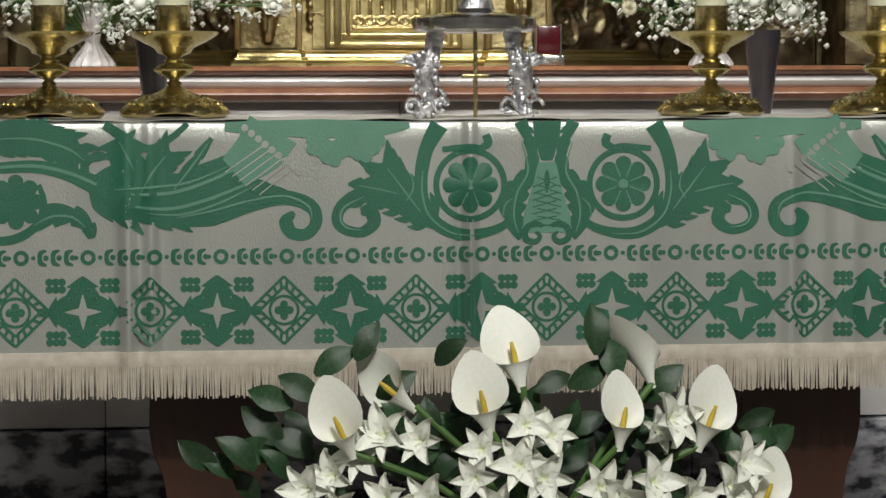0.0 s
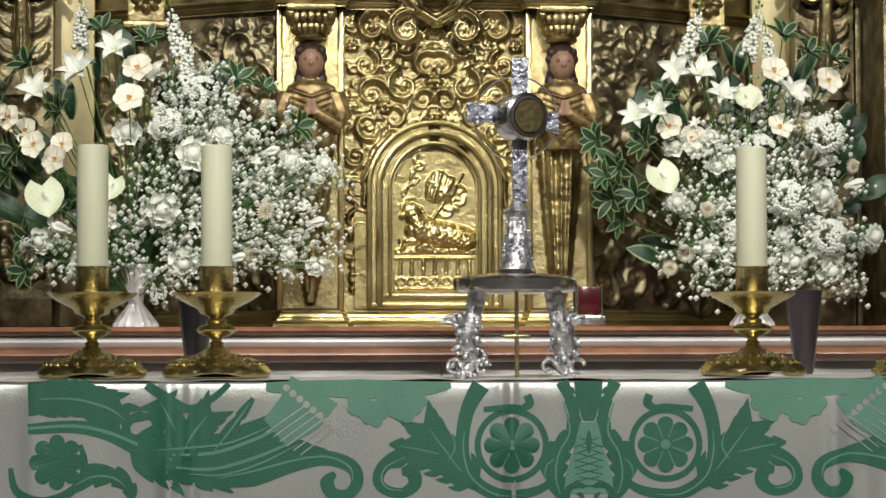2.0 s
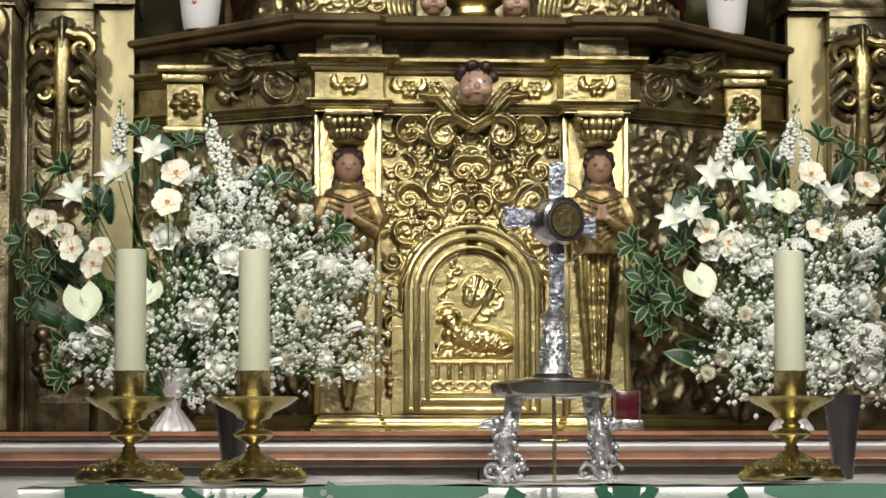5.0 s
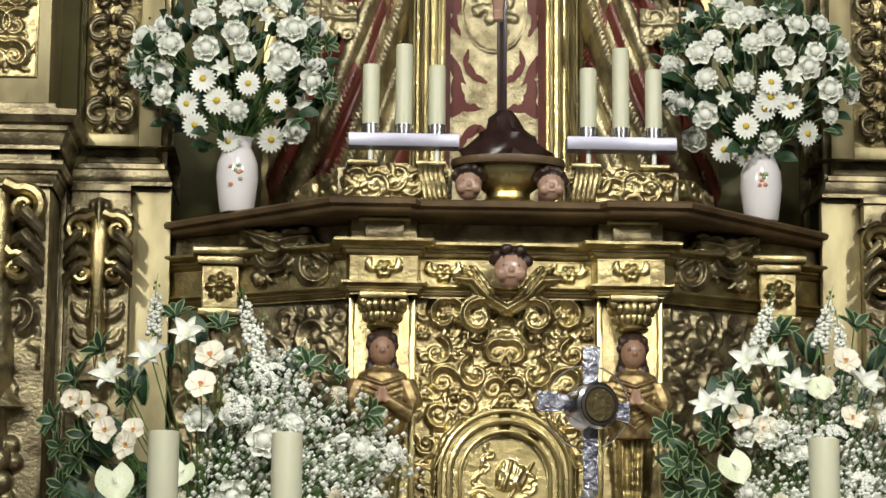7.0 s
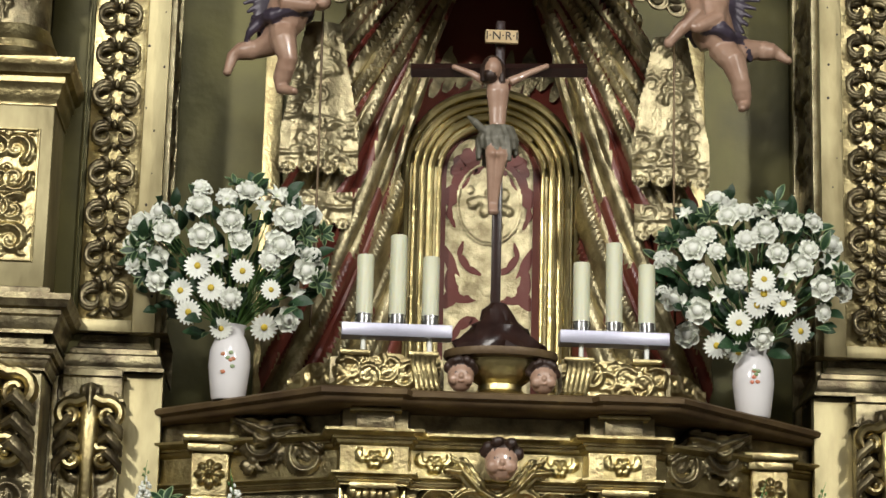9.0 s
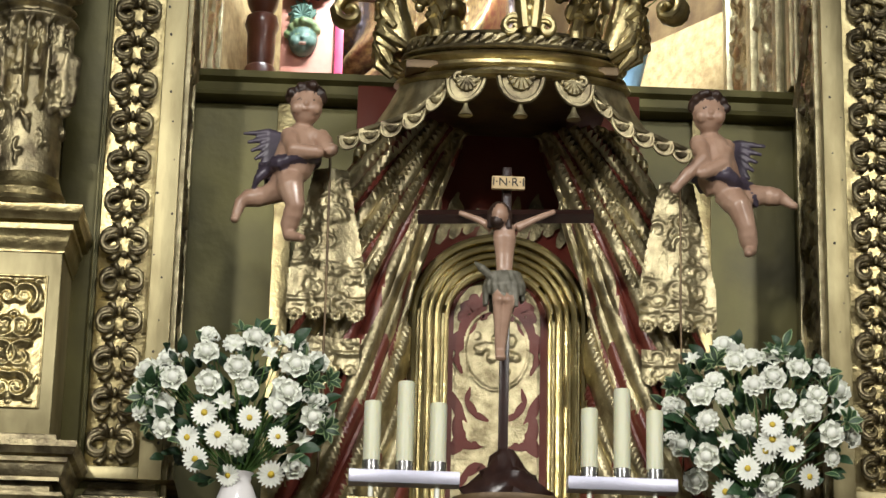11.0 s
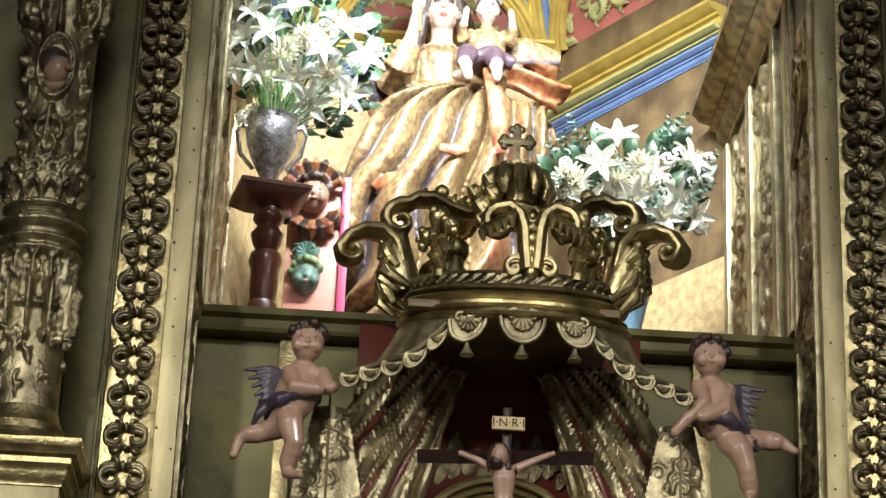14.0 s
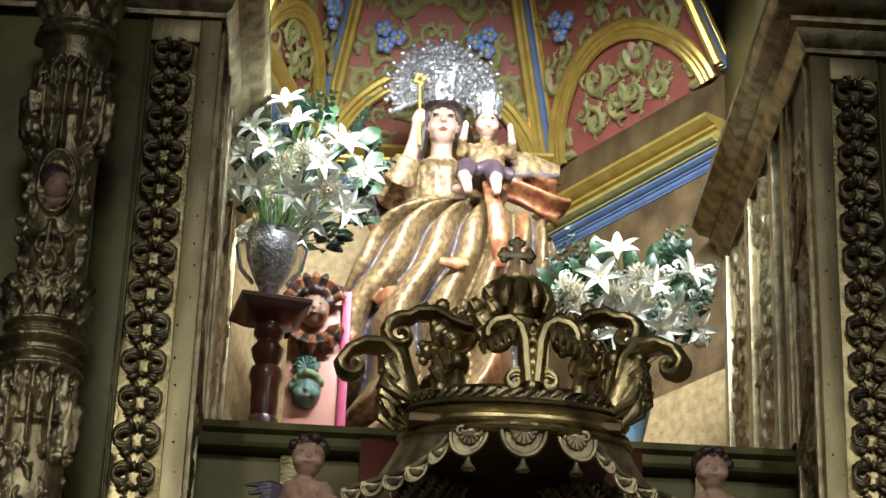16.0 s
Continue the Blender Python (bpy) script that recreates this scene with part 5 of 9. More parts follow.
for s in (-1, 1):
    tube(bm, [(0.479 + s * 0.016, y, 2.965), (0.477 + s * 0.016, y - 0.03, 2.90), (0.474 + s * 0.009, y - 0.01, 2.83), (0.472 + s * 0.006, y + 0.005, 2.765), (0.472 + s * 0.006, y - 0.02, 2.735)], [0.019, 0.016, 0.012, 0.009, 0.009], 10)
    ball(bm, (0.477 + s * 0.012, y - 0.034, 2.90), 0.015, 8)
ball(bm, (0.463, y - 0.026, 3.150), 0.027, 12, 0, None, (0.9, 1, 1.2))
ball(bm, (0.462, y - 0.016, 3.160), 0.030, 12, 1)
ball(bm, (0.456, y - 0.03, 3.128), 0.020, 10, 1)
for s in (-1, 1):
    tube(bm, [(0.463 + s * 0.022, y - 0.015, 3.16), (0.463 + s * 0.027, y - 0.02, 3.11)], [0.014, 0.008], 8, mat=1)
for k in range(16):
    a = k / 16 * 2 * math.pi
    tube(bm, [(0.480 + 0.036 * math.cos(a), y + 0.022 * math.sin(a), 2.985), (0.480 + 0.048 * math.cos(a + 0.2), y + 0.034 * math.sin(a), 2.945), (0.480 + 0.052 * math.cos(a + 0.3), y + 0.036 * math.sin(a), 2.90 + 0.02 * math.sin(k * 2.3))], [0.012, 0.014, 0.006], 7, mat=2)
tube(bm, [(0.44, y - 0.02, 2.97), (0.415, y - 0.03, 2.99), (0.395, y - 0.02, 3.01)], [0.012, 0.012, 0.004], 7, mat=2)
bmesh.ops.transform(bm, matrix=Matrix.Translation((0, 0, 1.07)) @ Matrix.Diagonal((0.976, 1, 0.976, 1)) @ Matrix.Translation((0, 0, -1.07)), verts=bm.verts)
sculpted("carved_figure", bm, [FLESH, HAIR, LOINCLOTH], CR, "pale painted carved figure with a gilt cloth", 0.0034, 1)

# ---- the stage over the shelf: arched niche, curtains, canopy and putti ----
NX = 0.492
ST = thing("crucifix_niche", (NX, 6.7, 2.19), "gilded arched niche with painted back behind the crucifix", "niche")
bm = bmesh.new(); box(bm, 0.06, 0.92, 6.74, 6.89, 2.19, 3.70, 0.003)
part("back_board", bm, RED_PAINT, ST, "dark red painted board")
bm = bmesh.new(); arch_band(bm, NX, 0.256, 0.15, 2.191, 2.945, 6.66, 6.74, 1.0, 28)
part("arch_frame", bm, GOLD, ST)
for half, y, r in ((0.252, 6.645, 0.014), (0.222, 6.64, 0.010), (0.200, 6.645, 0.008), (0.178, 6.65, 0.012), (0.152, 6.655, 0.007)):
    bm = bmesh.new(); arch_roll(bm, NX, half, 2.192, 2.945, y, r)
    part("arch_moulding", bm, GOLD_BRIGHT, ST)
bm = bmesh.new(); prism(bm, arch_outline(NX, 0.13, 2.191, 2.965, 20), 6.715, 6.735)
part("painted_panel", bm, GOLD_PALE, ST, "pale gold panel painted with red ornament")
bm = bmesh.new(); arch_band(bm, NX, 0.15, 0.128, 2.191, 2.965, 6.705, 6.74, 1.0, 24)
part("inner_frame", bm, RED_PAINT, ST)
c = Carving(0.20, 0.26, 0.004)
rng = random.Random(8)
for k in range(26):
    a, r = rng.uniform(0, 6.28), rng.uniform(0, 0.075)
    c.bead(0.1 + r * math.cos(a), 0.13 + 1.1 * r * math.sin(a), rng.uniform(0.008, 0.02), 0.6)
c.stroke([(0.1 + 0.095 * math.cos(a / 6), 0.13 + 0.122 * math.sin(a / 6)) for a in range(39)], [0.006] * 39, 0.8, 0)
carved("medallion", c, facing(NX - 0.1, 6.712, 2.745, (NX, 6.7, 2.19)), GOLD_PALE, ST, "", 0.8, ((c.X - 0.1) / 0.1) ** 2 + ((c.Z - 0.13) / 0.128) ** 2 < 1)


def flat_leaf(bm, pts, widths, y, nl=4, lobes=0.3):
    """A thin painted leaf that lies on an upright board."""
    n = len(pts)
    m = (n - 1) * 8
    prev = None
    for i in range(m + 1):
        s = i / 8
        k = min(int(s), n - 2)
        f = s - k
        x, z = pts[k][0] + (pts[k + 1][0] - pts[k][0]) * f, pts[k][1] + (pts[k + 1][1] - pts[k][1]) * f
        dx, dz = pts[k + 1][0] - pts[k][0], pts[k + 1][1] - pts[k][1]
        ln = math.hypot(dx, dz) or 1
        w = (widths[k] + (widths[k + 1] - widths[k]) * f) / 2
        ph = i / m * nl
        w *= 1 - lobes + lobes * abs(math.sin(ph * math.pi)) * 1.3
        cur = (bm.verts.new((x - dz / ln * w, y, z + dx / ln * w)), bm.verts.new((x + dz / ln * w, y, z - dx / ln * w)))
        if prev:
            bm.faces.new((prev[0], cur[0], cur[1], prev[1]))
        prev = cur


for s in (-1, 1):
    bm = bmesh.new()
    flat_leaf(bm, [(NX + s * 0.128, 2.56), (NX + s * 0.10, 2.60), (NX + s * 0.105, 2.68), (NX + s * 0.128, 2.745)], [0.02, 0.05, 0.04, 0.01], 6.7135, 3)
    flat_leaf(bm, [(NX + s * 0.02, 2.60), (NX + s * 0.07, 2.585), (NX + s * 0.125, 2.60)], [0.015, 0.03, 0.02], 6.7125, 2)
    part("red_ornament", bm, RED_PAINT, ST, "", False)
    bm = bmesh.new()
    flat_leaf(bm, [(NX + s * 0.128, 2.87), (NX + s * 0.09, 2.94), (NX + s * 0.05, 3.00), (NX + s * 0.02, 3.06)], [0.05, 0.045, 0.04, 0.03], 6.7105, 4)
    flat_leaf(bm, [(NX + s * 0.05, 3.03), (NX + s * 0.09, 3.0), (NX + s * 0.11, 2.96)], [0.05, 0.04, 0.02], 6.7095, 3)
    part("red_ornament", bm, RED_PAINT, ST, "", False)
    bm = bmesh.new()
    flat_leaf(bm, [(NX, 2.55), (NX + s * 0.03, 2.60), (NX + s * 0.07, 2.62), (NX + s * 0.095, 2.66)], [0.012, 0.03, 0.035, 0.006], 6.711, 4)
    flat_leaf(bm, [(NX, 2.60), (NX + s * 0.035, 2.65), (NX + s * 0.05, 2.70)], [0.01, 0.025, 0.006], 6.7095, 3)
    part("pale_sprig", bm, GOLD_PALE, ST, "", False)
    bm = bmesh.new()
    flat_leaf(bm, [(NX + s * 0.02, 2.42), (NX + s * 0.05, 2.43), (NX + s * 0.10, 2.44)], [0.012, 0.045, 0.03], 6.711, 4)
    part("vine_leaf", bm, SHELF_WOOD, ST, "", False)
for s in (-1, 1):
    for q, ws, y0 in (([(0.012, 2.50), (0.05, 2.53), (0.085, 2.50), (0.10, 2.46)], [0.012, 0.030, 0.026, 0.006], 6.7115), ([(0.02, 2.66), (0.06, 2.68), (0.085, 2.72), (0.075, 2.76)], [0.010, 0.024, 0.020, 0.006], 6.7085), ([(0.10, 2.80), (0.118, 2.84), (0.112, 2.90)], [0.008, 0.020, 0.006], 6.708),
                      ([(0.015, 3.00), (0.04, 2.97), (0.065, 2.99)], [0.008, 0.020, 0.006], 6.7085)):
        bm = bmesh.new()
        flat_leaf(bm, [(NX + s * x, z) for x, z in q], ws, y0, 3)
        part("red_sprig", bm, RED_PAINT, ST, "", False)
# painted scrolls above the arch
bm = bmesh.new()
for k in range(14):
    x = NX - 0.26 + 0.04 * k
    flat_leaf(bm, [(x, 3.22 + 0.02 * math.sin(k * 2.1)), (x + 0.03, 3.28), (x + 0.02 + 0.02 * (k % 3), 3.34 + 0.03 * math.sin(k))], [0.02, 0.045, 0.01], 6.735 - 0.0006 * k, 3)
part("painted_scroll", bm, GOLD_DULL_SHADED, ST, "", False)


def curtain(s):
    t = thing("carved_curtain", (CX + s * 0.45, 6.6, 2.19), "carved wooden curtain in red and gold gathered beside the niche", "curtain", "carved curtains")
    nu, nv = 150, 90
    bm = bmesh.new()
    grid = []
    for j in range(nv + 1):
        v = j / nv
        z = 3.50 - 1.30 * v
        inner = 0.10 + 0.17 * min(1, v * 2.4) ** 0.8 - 0.02 * v
        outer = 0.40 + 0.24 * math.sin(min(1, v * 1.25) * math.pi / 2)
        row = []
        for i in range(nu + 1):
            u = i / nu
            d = inner + (outer - inner) * u
            ang = math.atan2(d - 0.02, 3.75 - z)
            ph = ang * 78 + 1.5 * math.sin(z * 3) + 0.9 * math.sin(z * 7 + u * 5)
            y = 6.60 - 0.10 * math.sin(u * math.pi) + 0.014 * math.sin(ph) + 0.008 * math.sin(ph * 1.7 + 3 * math.sin(z * 5)) + 0.006 * math.sin(ph * 3.1 + z * 9) + 0.02 * v
            row.append((bm.verts.new((CX + s * d, y, z)), ph))
        grid.append(row)
    for j in range(nv):
        for i in range(nu):
            f = bm.faces.new((grid[j][i][0], grid[j][i + 1][0], grid[j + 1][i + 1][0], grid[j + 1][i][0]))
            p = grid[j][i][1]
            f.material_index = 0 if math.sin(p) + 0.8 * math.sin(p * 0.37 + j * 0.05) + 0.35 * math.sin(p * 2.7 + j * 0.3) > 0.42 else 1
    ob = part("drapery", bm, [RED_PAINT, GOLD_PALE], t)
    ob.modifiers.new("thickness", "SOLIDIFY").thickness = 0.012
    # gilded hangings in front
    o = tuple(t.location)
    for name, w, h, d0, z0, y0, lob in (("upper_hanging", 0.23, 0.47, 0.385, 2.85, 6.44, 4), ("lower_hanging", 0.25, 0.13, 0.40, 2.70, 6.47, 5)):
        c = Carving(w, h, 0.0035)
        rng = random.Random(int(h * 100) + s)
        for k in range(int(26 * h / 0.47) + 6):
            c.spiral(rng.uniform(0.02, w - 0.02), rng.uniform(0.05, h), rng.uniform(0.018, 0.032), 1.2, rng.uniform(0, 6), rng.choice((-1, 1)), 0.28)
        for k in range(lob):
            c.rosette((k + 0.5) * w / lob, 0.035, w / lob * 0.42, 8)
        c.stroke([(0, 0.085), (w, 0.085)], [0.008, 0.008], 0.8, 0)
        mask = (c.Z > 0.045) | (np.hypot((c.X % (w / lob)) - w / lob / 2, (c.Z - 0.045)) < w / lob * 0.48)
        mask &= np.abs(c.X - w * 0.5) < w * (0.5 - 0.28 * np.clip((c.Z / h - 0.3) / 0.7, 0, 1)) if h > 0.2 else mask

        def hang(X, Z, H, d0=d0, z0=z0, y0=y0, w=w, o=o):
            return (CX + s * (d0 + X) - o[0], y0 - H + 0.012 * np.sin(X * 40) + 0.03 * np.abs(X - w / 2) - o[1], Z + z0 - o[2])
        ob = carved(name, c, hang, GOLD_PALE, t, "pierced gilded hanging with scalloped edge", 1.1, mask)
    bm = bmesh.new(); tube(bm, [(CX + s * 0.503, 6.395, 3.34), (CX + s * 0.50, 6.39, 2.9), (CX + s * 0.505, 6.395, 2.42)], 0.0035, 6)
    part("cord", bm, SHELF_WOOD, t)


curtain(-1)
curtain(1)

# canopy: crown and valance
CN = thing("crown_canopy", (CX, 6.42, 3.3), "carved gilded crown canopy with scalloped valance over the niche", "canopy")
CY = 6.42


def tilt(y):
    return 3.655 + (y - CY) * 0.24


def ringed(bm, prof, a0=math.pi, a1=2 * math.pi, n=72, wob=None):
    rings = []
    for i in range(n + 1):
        a = a0 + (a1 - a0) * i / n
        ring = []
        for r, h in prof:
            k = wob(a) if wob else 1
            y = CY + r * k * math.sin(a)
            ring.append(V((KX + r * k * math.cos(a), y, tilt(y) + h)))
        rings.append(ring)
    grid_faces(bm, rings, True, True)


KX = 0.503  # the crown's axis
for nm, prof, mat in (("band", [(0.29, -0.062), (0.322, -0.060), (0.332, -0.052), (0.326, -0.044), (0.316, -0.040), (0.316, -0.030), (0.328, -0.024), (0.334, -0.014), (0.326, -0.006), (0.314, -0.002), (0.29, 0.0)], GOLD),
                      ("upper_band", [(0.29, 0.0), (0.318, 0.002), (0.326, 0.008), (0.320, 0.016), (0.308, 0.020), (0.306, 0.044), (0.316, 0.050), (0.310, 0.058), (0.29, 0.06)], GOLD_DULL_SHADED),
                      ("lower_band", [(0.30, -0.086), (0.330, -0.086), (0.344, -0.078), (0.340, -0.068), (0.326, -0.063), (0.30, -0.062)], GOLD)):
    bm = bmesh.new(); ringed(bm, prof, 0, 2 * math.pi)
    part(nm, bm, mat, CN)
bm = bmesh.new()
for i in range(52):
    a = 2 * math.pi * (i + 0.5) / 52
    y = CY + 0.314 * math.sin(a)
    p = V((KX + 0.314 * math.cos(a), y, tilt(y) + 0.033))
    side = V((-math.sin(a), math.cos(a), 0))
    tube(bm, [p - side * 0.017 + V((0, 0, -0.008)), p + V((0, 0, 0.006)), p + side * 0.016 + V((0, 0, 0.010))], [0.004, 0.011, 0.005], 6)
    ball(bm, p + side * 0.019 + V((0, 0, -0.010)), 0.006, 5)
tagged(part("leaf_row", bm, GOLD_DULL_SHADED, CN), kind="stuff")


def scroll_pts(c0, r, turns, a0, hand, n=18):
    return [(c0[0] + r * (1 - 0.8 * i / n) * math.cos(a0 + hand * turns * 6.283 * i / n), c0[1] + r * (1 - 0.8 * i / n) * math.sin(a0 + hand * turns * 6.283 * i / n)) for i in range(n + 1)]


def radial(pts, a, twist=0.0):
    """(radius, height) pairs set up on the crown at the angle a."""
    out = []
    for r, h in pts:
        y = CY + r * math.sin(a)
        out.append(V((KX + r * math.cos(a) - twist * math.sin(a), y + twist * math.cos(a), tilt(CY + 0.3 * math.sin(a)) + h)))
    return out


def grooved(bm, pts, ar, radii, up, wide=1.5):
    """A scrolled strap: a broad band with a raised roll along each edge."""
    tube(bm, radial(pts, ar), [r * 0.72 for r in radii], 10, wide * 1.3, up)
    for e in (-1, 1):
        tube(bm, [p + up * e * rr * wide * 0.92 for p, rr in zip(radial(pts, ar), radii)], [rr * 0.42 for rr in radii], 8)


rng = random.Random(4)
for a in (50, 118, 184, 333):
    ar = radians(a)
    up = V((math.sin(ar), -math.cos(ar), 0))
    # leafy mass on the band
    bm = bmesh.new()
    tube(bm, radial([(0.315, 0.02), (0.335, 0.08), (0.35, 0.15), (0.34, 0.21)], ar), [0.045, 0.05, 0.044, 0.02], 12)
    for k in range(20):
        w = rng.uniform(-0.055, 0.055)
        h = rng.uniform(-0.05, 0.12)
        q = radial([(0.335 + 0.02 * math.sin(k), h), (0.385 + 0.012 * math.cos(k * 2), h + 0.035), (0.392, h + 0.062), (0.375, h + 0.078)], ar, w)
        tube(bm, q, [0.010, 0.018, 0.013, 0.005], 8)
        if k % 3 == 0:
            ball(bm, q[2], 0.017, 8)
    part("leaf_bracket", bm, GOLD, CN)
    bm = bmesh.new()
    pts = [(0.33, 0.10), (0.35, 0.165), (0.395, 0.205), (0.45, 0.205), (0.495, 0.18)] + scroll_pts((0.482, 0.135), 0.042, 1.0, 0.6, -1, 12)[1:]
    grooved(bm, pts, ar, [0.026, 0.031, 0.033, 0.031, 0.029] + [0.027 - 0.0011 * i for i in range(12)], up)
    part("volute", bm, GOLD, CN)
    bm = bmesh.new()
    pts = scroll_pts((0.345, 0.245), 0.055, 1.15, 1.9, -1, 14)[::-1] + [(0.30, 0.318), (0.25, 0.322), (0.20, 0.30), (0.15, 0.285), (0.10, 0.29), (0.07, 0.33)]
    grooved(bm, pts, ar, [0.013 + 0.0013 * i for i in range(15)] + [0.031, 0.030, 0.026, 0.022, 0.020, 0.020], up, 1.4)
    for k in range(6):
        f = k / 5
        q = radial([(0.27 - 0.15 * f, 0.320 - 0.02 * f), (0.285 - 0.15 * f, 0.345 - 0.02 * f), (0.27 - 0.15 * f, 0.358 - 0.02 * f)], ar)
        tube(bm, q, [0.010, 0.014, 0.005], 7)
    b = radial([(0.225, 0.35)], ar)[0]
    ball(bm, b, 0.024, 12); ball(bm, b + V((0, 0, -0.025)), 0.016, 8)
    part("rib", bm, GOLD, CN)
# leaf buds between the ribs
for a in (222, 300, 20):
    ar = radians(a)
    bm = bmesh.new()
    tube(bm, radial([(0.31, 0.04), (0.315, 0.09), (0.305, 0.14), (0.31, 0.19)], ar), [0.022, 0.016, 0.02, 0.012], 10)
    for k in range(9):
        w, h = rng.uniform(-0.02, 0.02), 0.06 + 0.018 * k
        q = radial([(0.315, h), (0.335, h + 0.03), (0.33, h + 0.045)], ar, w + (0.03 if k % 2 else -0.03) * 0.4)
        tube(bm, q, [0.012, 0.018, 0.007], 8)
    for w, h, r in ((0, 0.225, 0.032), (0.045, 0.185, 0.027), (-0.045, 0.175, 0.025), (0.062, 0.165, 0.016), (-0.062, 0.15, 0.016)):
        ball(bm, radial([(0.32, h)], ar, w)[0], r, 10, 0, None, (1, 1, 1.15))
        ball(bm, radial([(0.342, h + 0.012)], ar, w)[0], r * 0.5, 8)
    part("leaf_bud", bm, GOLD, CN)
# lyre-shaped scroll at the front
ar = radians(270)
for e in (-1, 1):
    bm = bmesh.new()
    for pts, r0 in (([(0.012, 0.055), (0.018, 0.12), (0.022, 0.18), (0.034, 0.225), (0.062, 0.25)] + scroll_pts((0.088, 0.20), 0.05, 1.05, 1.8, -1, 14)[1:], 0.021), ([(0.010, 0.10)] + scroll_pts((0.046, 0.065), 0.030, 1.0, 2.2, -1, 12), 0.013)):
        q = [V((KX + 0.02 + e * x, CY - 0.318 + 0.4 * abs(x) ** 1.6, tilt(CY - 0.318) + h)) for x, h in pts]
        n = len(q)
        tube(bm, q, [r0 * (1.1 - 0.5 * i / n) for i in range(n)], 10, 1.5)
        for d in (-1, 1):
            tube(bm, [p + V((0, -0.010, 0)) + V((0, 0, d * 0.012 * (1 - i / n))) for i, p in enumerate(q)], [r0 * 0.34] * n, 6)
    for k in range(5):
        x, h = 0.05 + 0.02 * k, 0.235 - 0.012 * k
        p = V((KX + 0.02 + e * x, CY - 0.335, tilt(CY - 0.318) + h))
        tube(bm, [p, p + V((e * 0.012, -0.012, -0.03)), p + V((e * 0.006, -0.006, -0.055))], [0.010, 0.014, 0.005], 7)
    part("front_scroll", bm, GOLD, CN)
bm = bmesh.new()
for j in range(6):
    p = (KX + 0.02, CY - 0.335, tilt(CY - 0.318) + 0.05 + 0.034 * j)
    ball(bm, p, 0.017 - 0.0012 * j, 8, 0, None, (1, 0.8, 1.3))
part("front_bud", bm, GOLD, CN)
# orb with drooping leaves, and the cross
bm = bmesh.new()
lathe(bm, [(0.03, 3.895), (0.05, 3.915), (0.058, 3.950), (0.04, 3.970), (0.046, 3.995), (0.066, 4.020), (0.070, 4.050), (0.058, 4.075), (0.062, 4.090), (0.03, 4.100)], (KX, 6.40, 0), 28, wob=lambda a, h: 1 + 0.10 * abs(math.cos(4 * a)))
for k in range(12):
    a = k * 0.5236
    ca, sa = math.cos(a), math.sin(a)
    tube(bm, [(KX + 0.05 * ca, 6.40 + 0.05 * sa, 4.070), (KX + 0.085 * ca, 6.40 + 0.085 * sa, 4.050), (KX + 0.098 * ca, 6.40 + 0.098 * sa, 4.010), (KX + 0.088 * ca, 6.40 + 0.088 * sa, 3.975)], [0.018, 0.023, 0.020, 0.008], 8)
for k, (dx, dz, r) in enumerate(((-0.105, 3.940, 0.034), (-0.13, 3.985, 0.026), (-0.075, 3.985, 0.032), (-0.085, 4.030, 0.028), (-0.045, 3.895, 0.03), (0.05, 3.895, 0.028), (-0.11, 3.895, 0.022))):
    ball(bm, (KX + dx, 6.36, dz), r, 10)
    tube(bm, [(KX + dx, 6.34, dz + r * 0.6), (KX + dx - 0.6 * r, 6.33, dz), (KX + dx, 6.335, dz - r * 0.8)], [r * 0.3] * 3, 6)
part("orb", bm, GOLD, CN)
bm = bmesh.new()
for dx, dz in ((0, 4.227), (-0.046, 4.177), (0.046, 4.177)):
    for e in (-1, 0, 1):
        ox, oz = (e * 0.014, -abs(e) * 0.008) if dx == 0 else ((-abs(e) * 0.008) * (1 if dx > 0 else -1), e * 0.014)
        ball(bm, (KX - 0.006 + dx + ox, 6.40, dz + oz), 0.0135, 8, 0, None, (1, 0.6, 1))
box(bm, KX - 0.052, KX + 0.040, 6.391, 6.409, 4.165, 4.189, 0.003); box(bm, KX - 0.018, KX + 0.006, 6.392, 6.408, 4.090, 4.227, 0.003)
part("finial_cross", bm, GOLD_DULL_SHADED, CN)
# valance: a flaring roof with a rolled, lappeted edge
VAL = [(0.0, 3.515), (0.07, 3.512), (0.146, 3.508), (0.19, 3.49), (0.225, 3.455), (0.28, 3.405), (0.335, 3.382), (0.395, 3.368), (0.46, 3.355), (0.50, 3.345)]


def val_at(d):
    d = min(abs(d), 0.4999)
    for (a, za), (b, zb) in zip(VAL, VAL[1:]):
        if d <= b:
            return za + (zb - za) * (d - a) / (b - a)


def val_y(d):
    return 6.105 + 0.16 * min(1, abs(d) / 0.49) ** 1.6


bm = bmesh.new()
ds = np.linspace(-0.50, 0.50, 120)
rows = []
for f in (0, 0.2, 0.4, 0.6, 0.8, 1.0):
    ring = []
    for d in ds:
        w = 0.325 * math.sin(min(1, abs(d) / 0.50) * math.pi / 2) * (1 if d > 0 else -1)
        top_y = CY - math.sqrt(max(0, 0.325 ** 2 - w * w))
        top = V((KX + w, top_y, tilt(top_y) - 0.075))
        bot = V((KX + d, val_y(d), val_at(d)))
        p = top.lerp(bot, f)
        p.z -= 0.05 * math.sin(f * math.pi) * min(1, abs(d) / 0.35)
        p.y += 0.012 * math.sin(f * math.pi) + 0.007 * math.sin(d * 62) * math.sin(f * math.pi)
        ring.append(p)
    rows.append(ring)
grid_faces(bm, rows, False)
ob = part("valance_roof", bm, GOLD_PALE, CN)
ob.modifiers.new("thickness", "SOLIDIFY").thickness = 0.014
bm = bmesh.new()
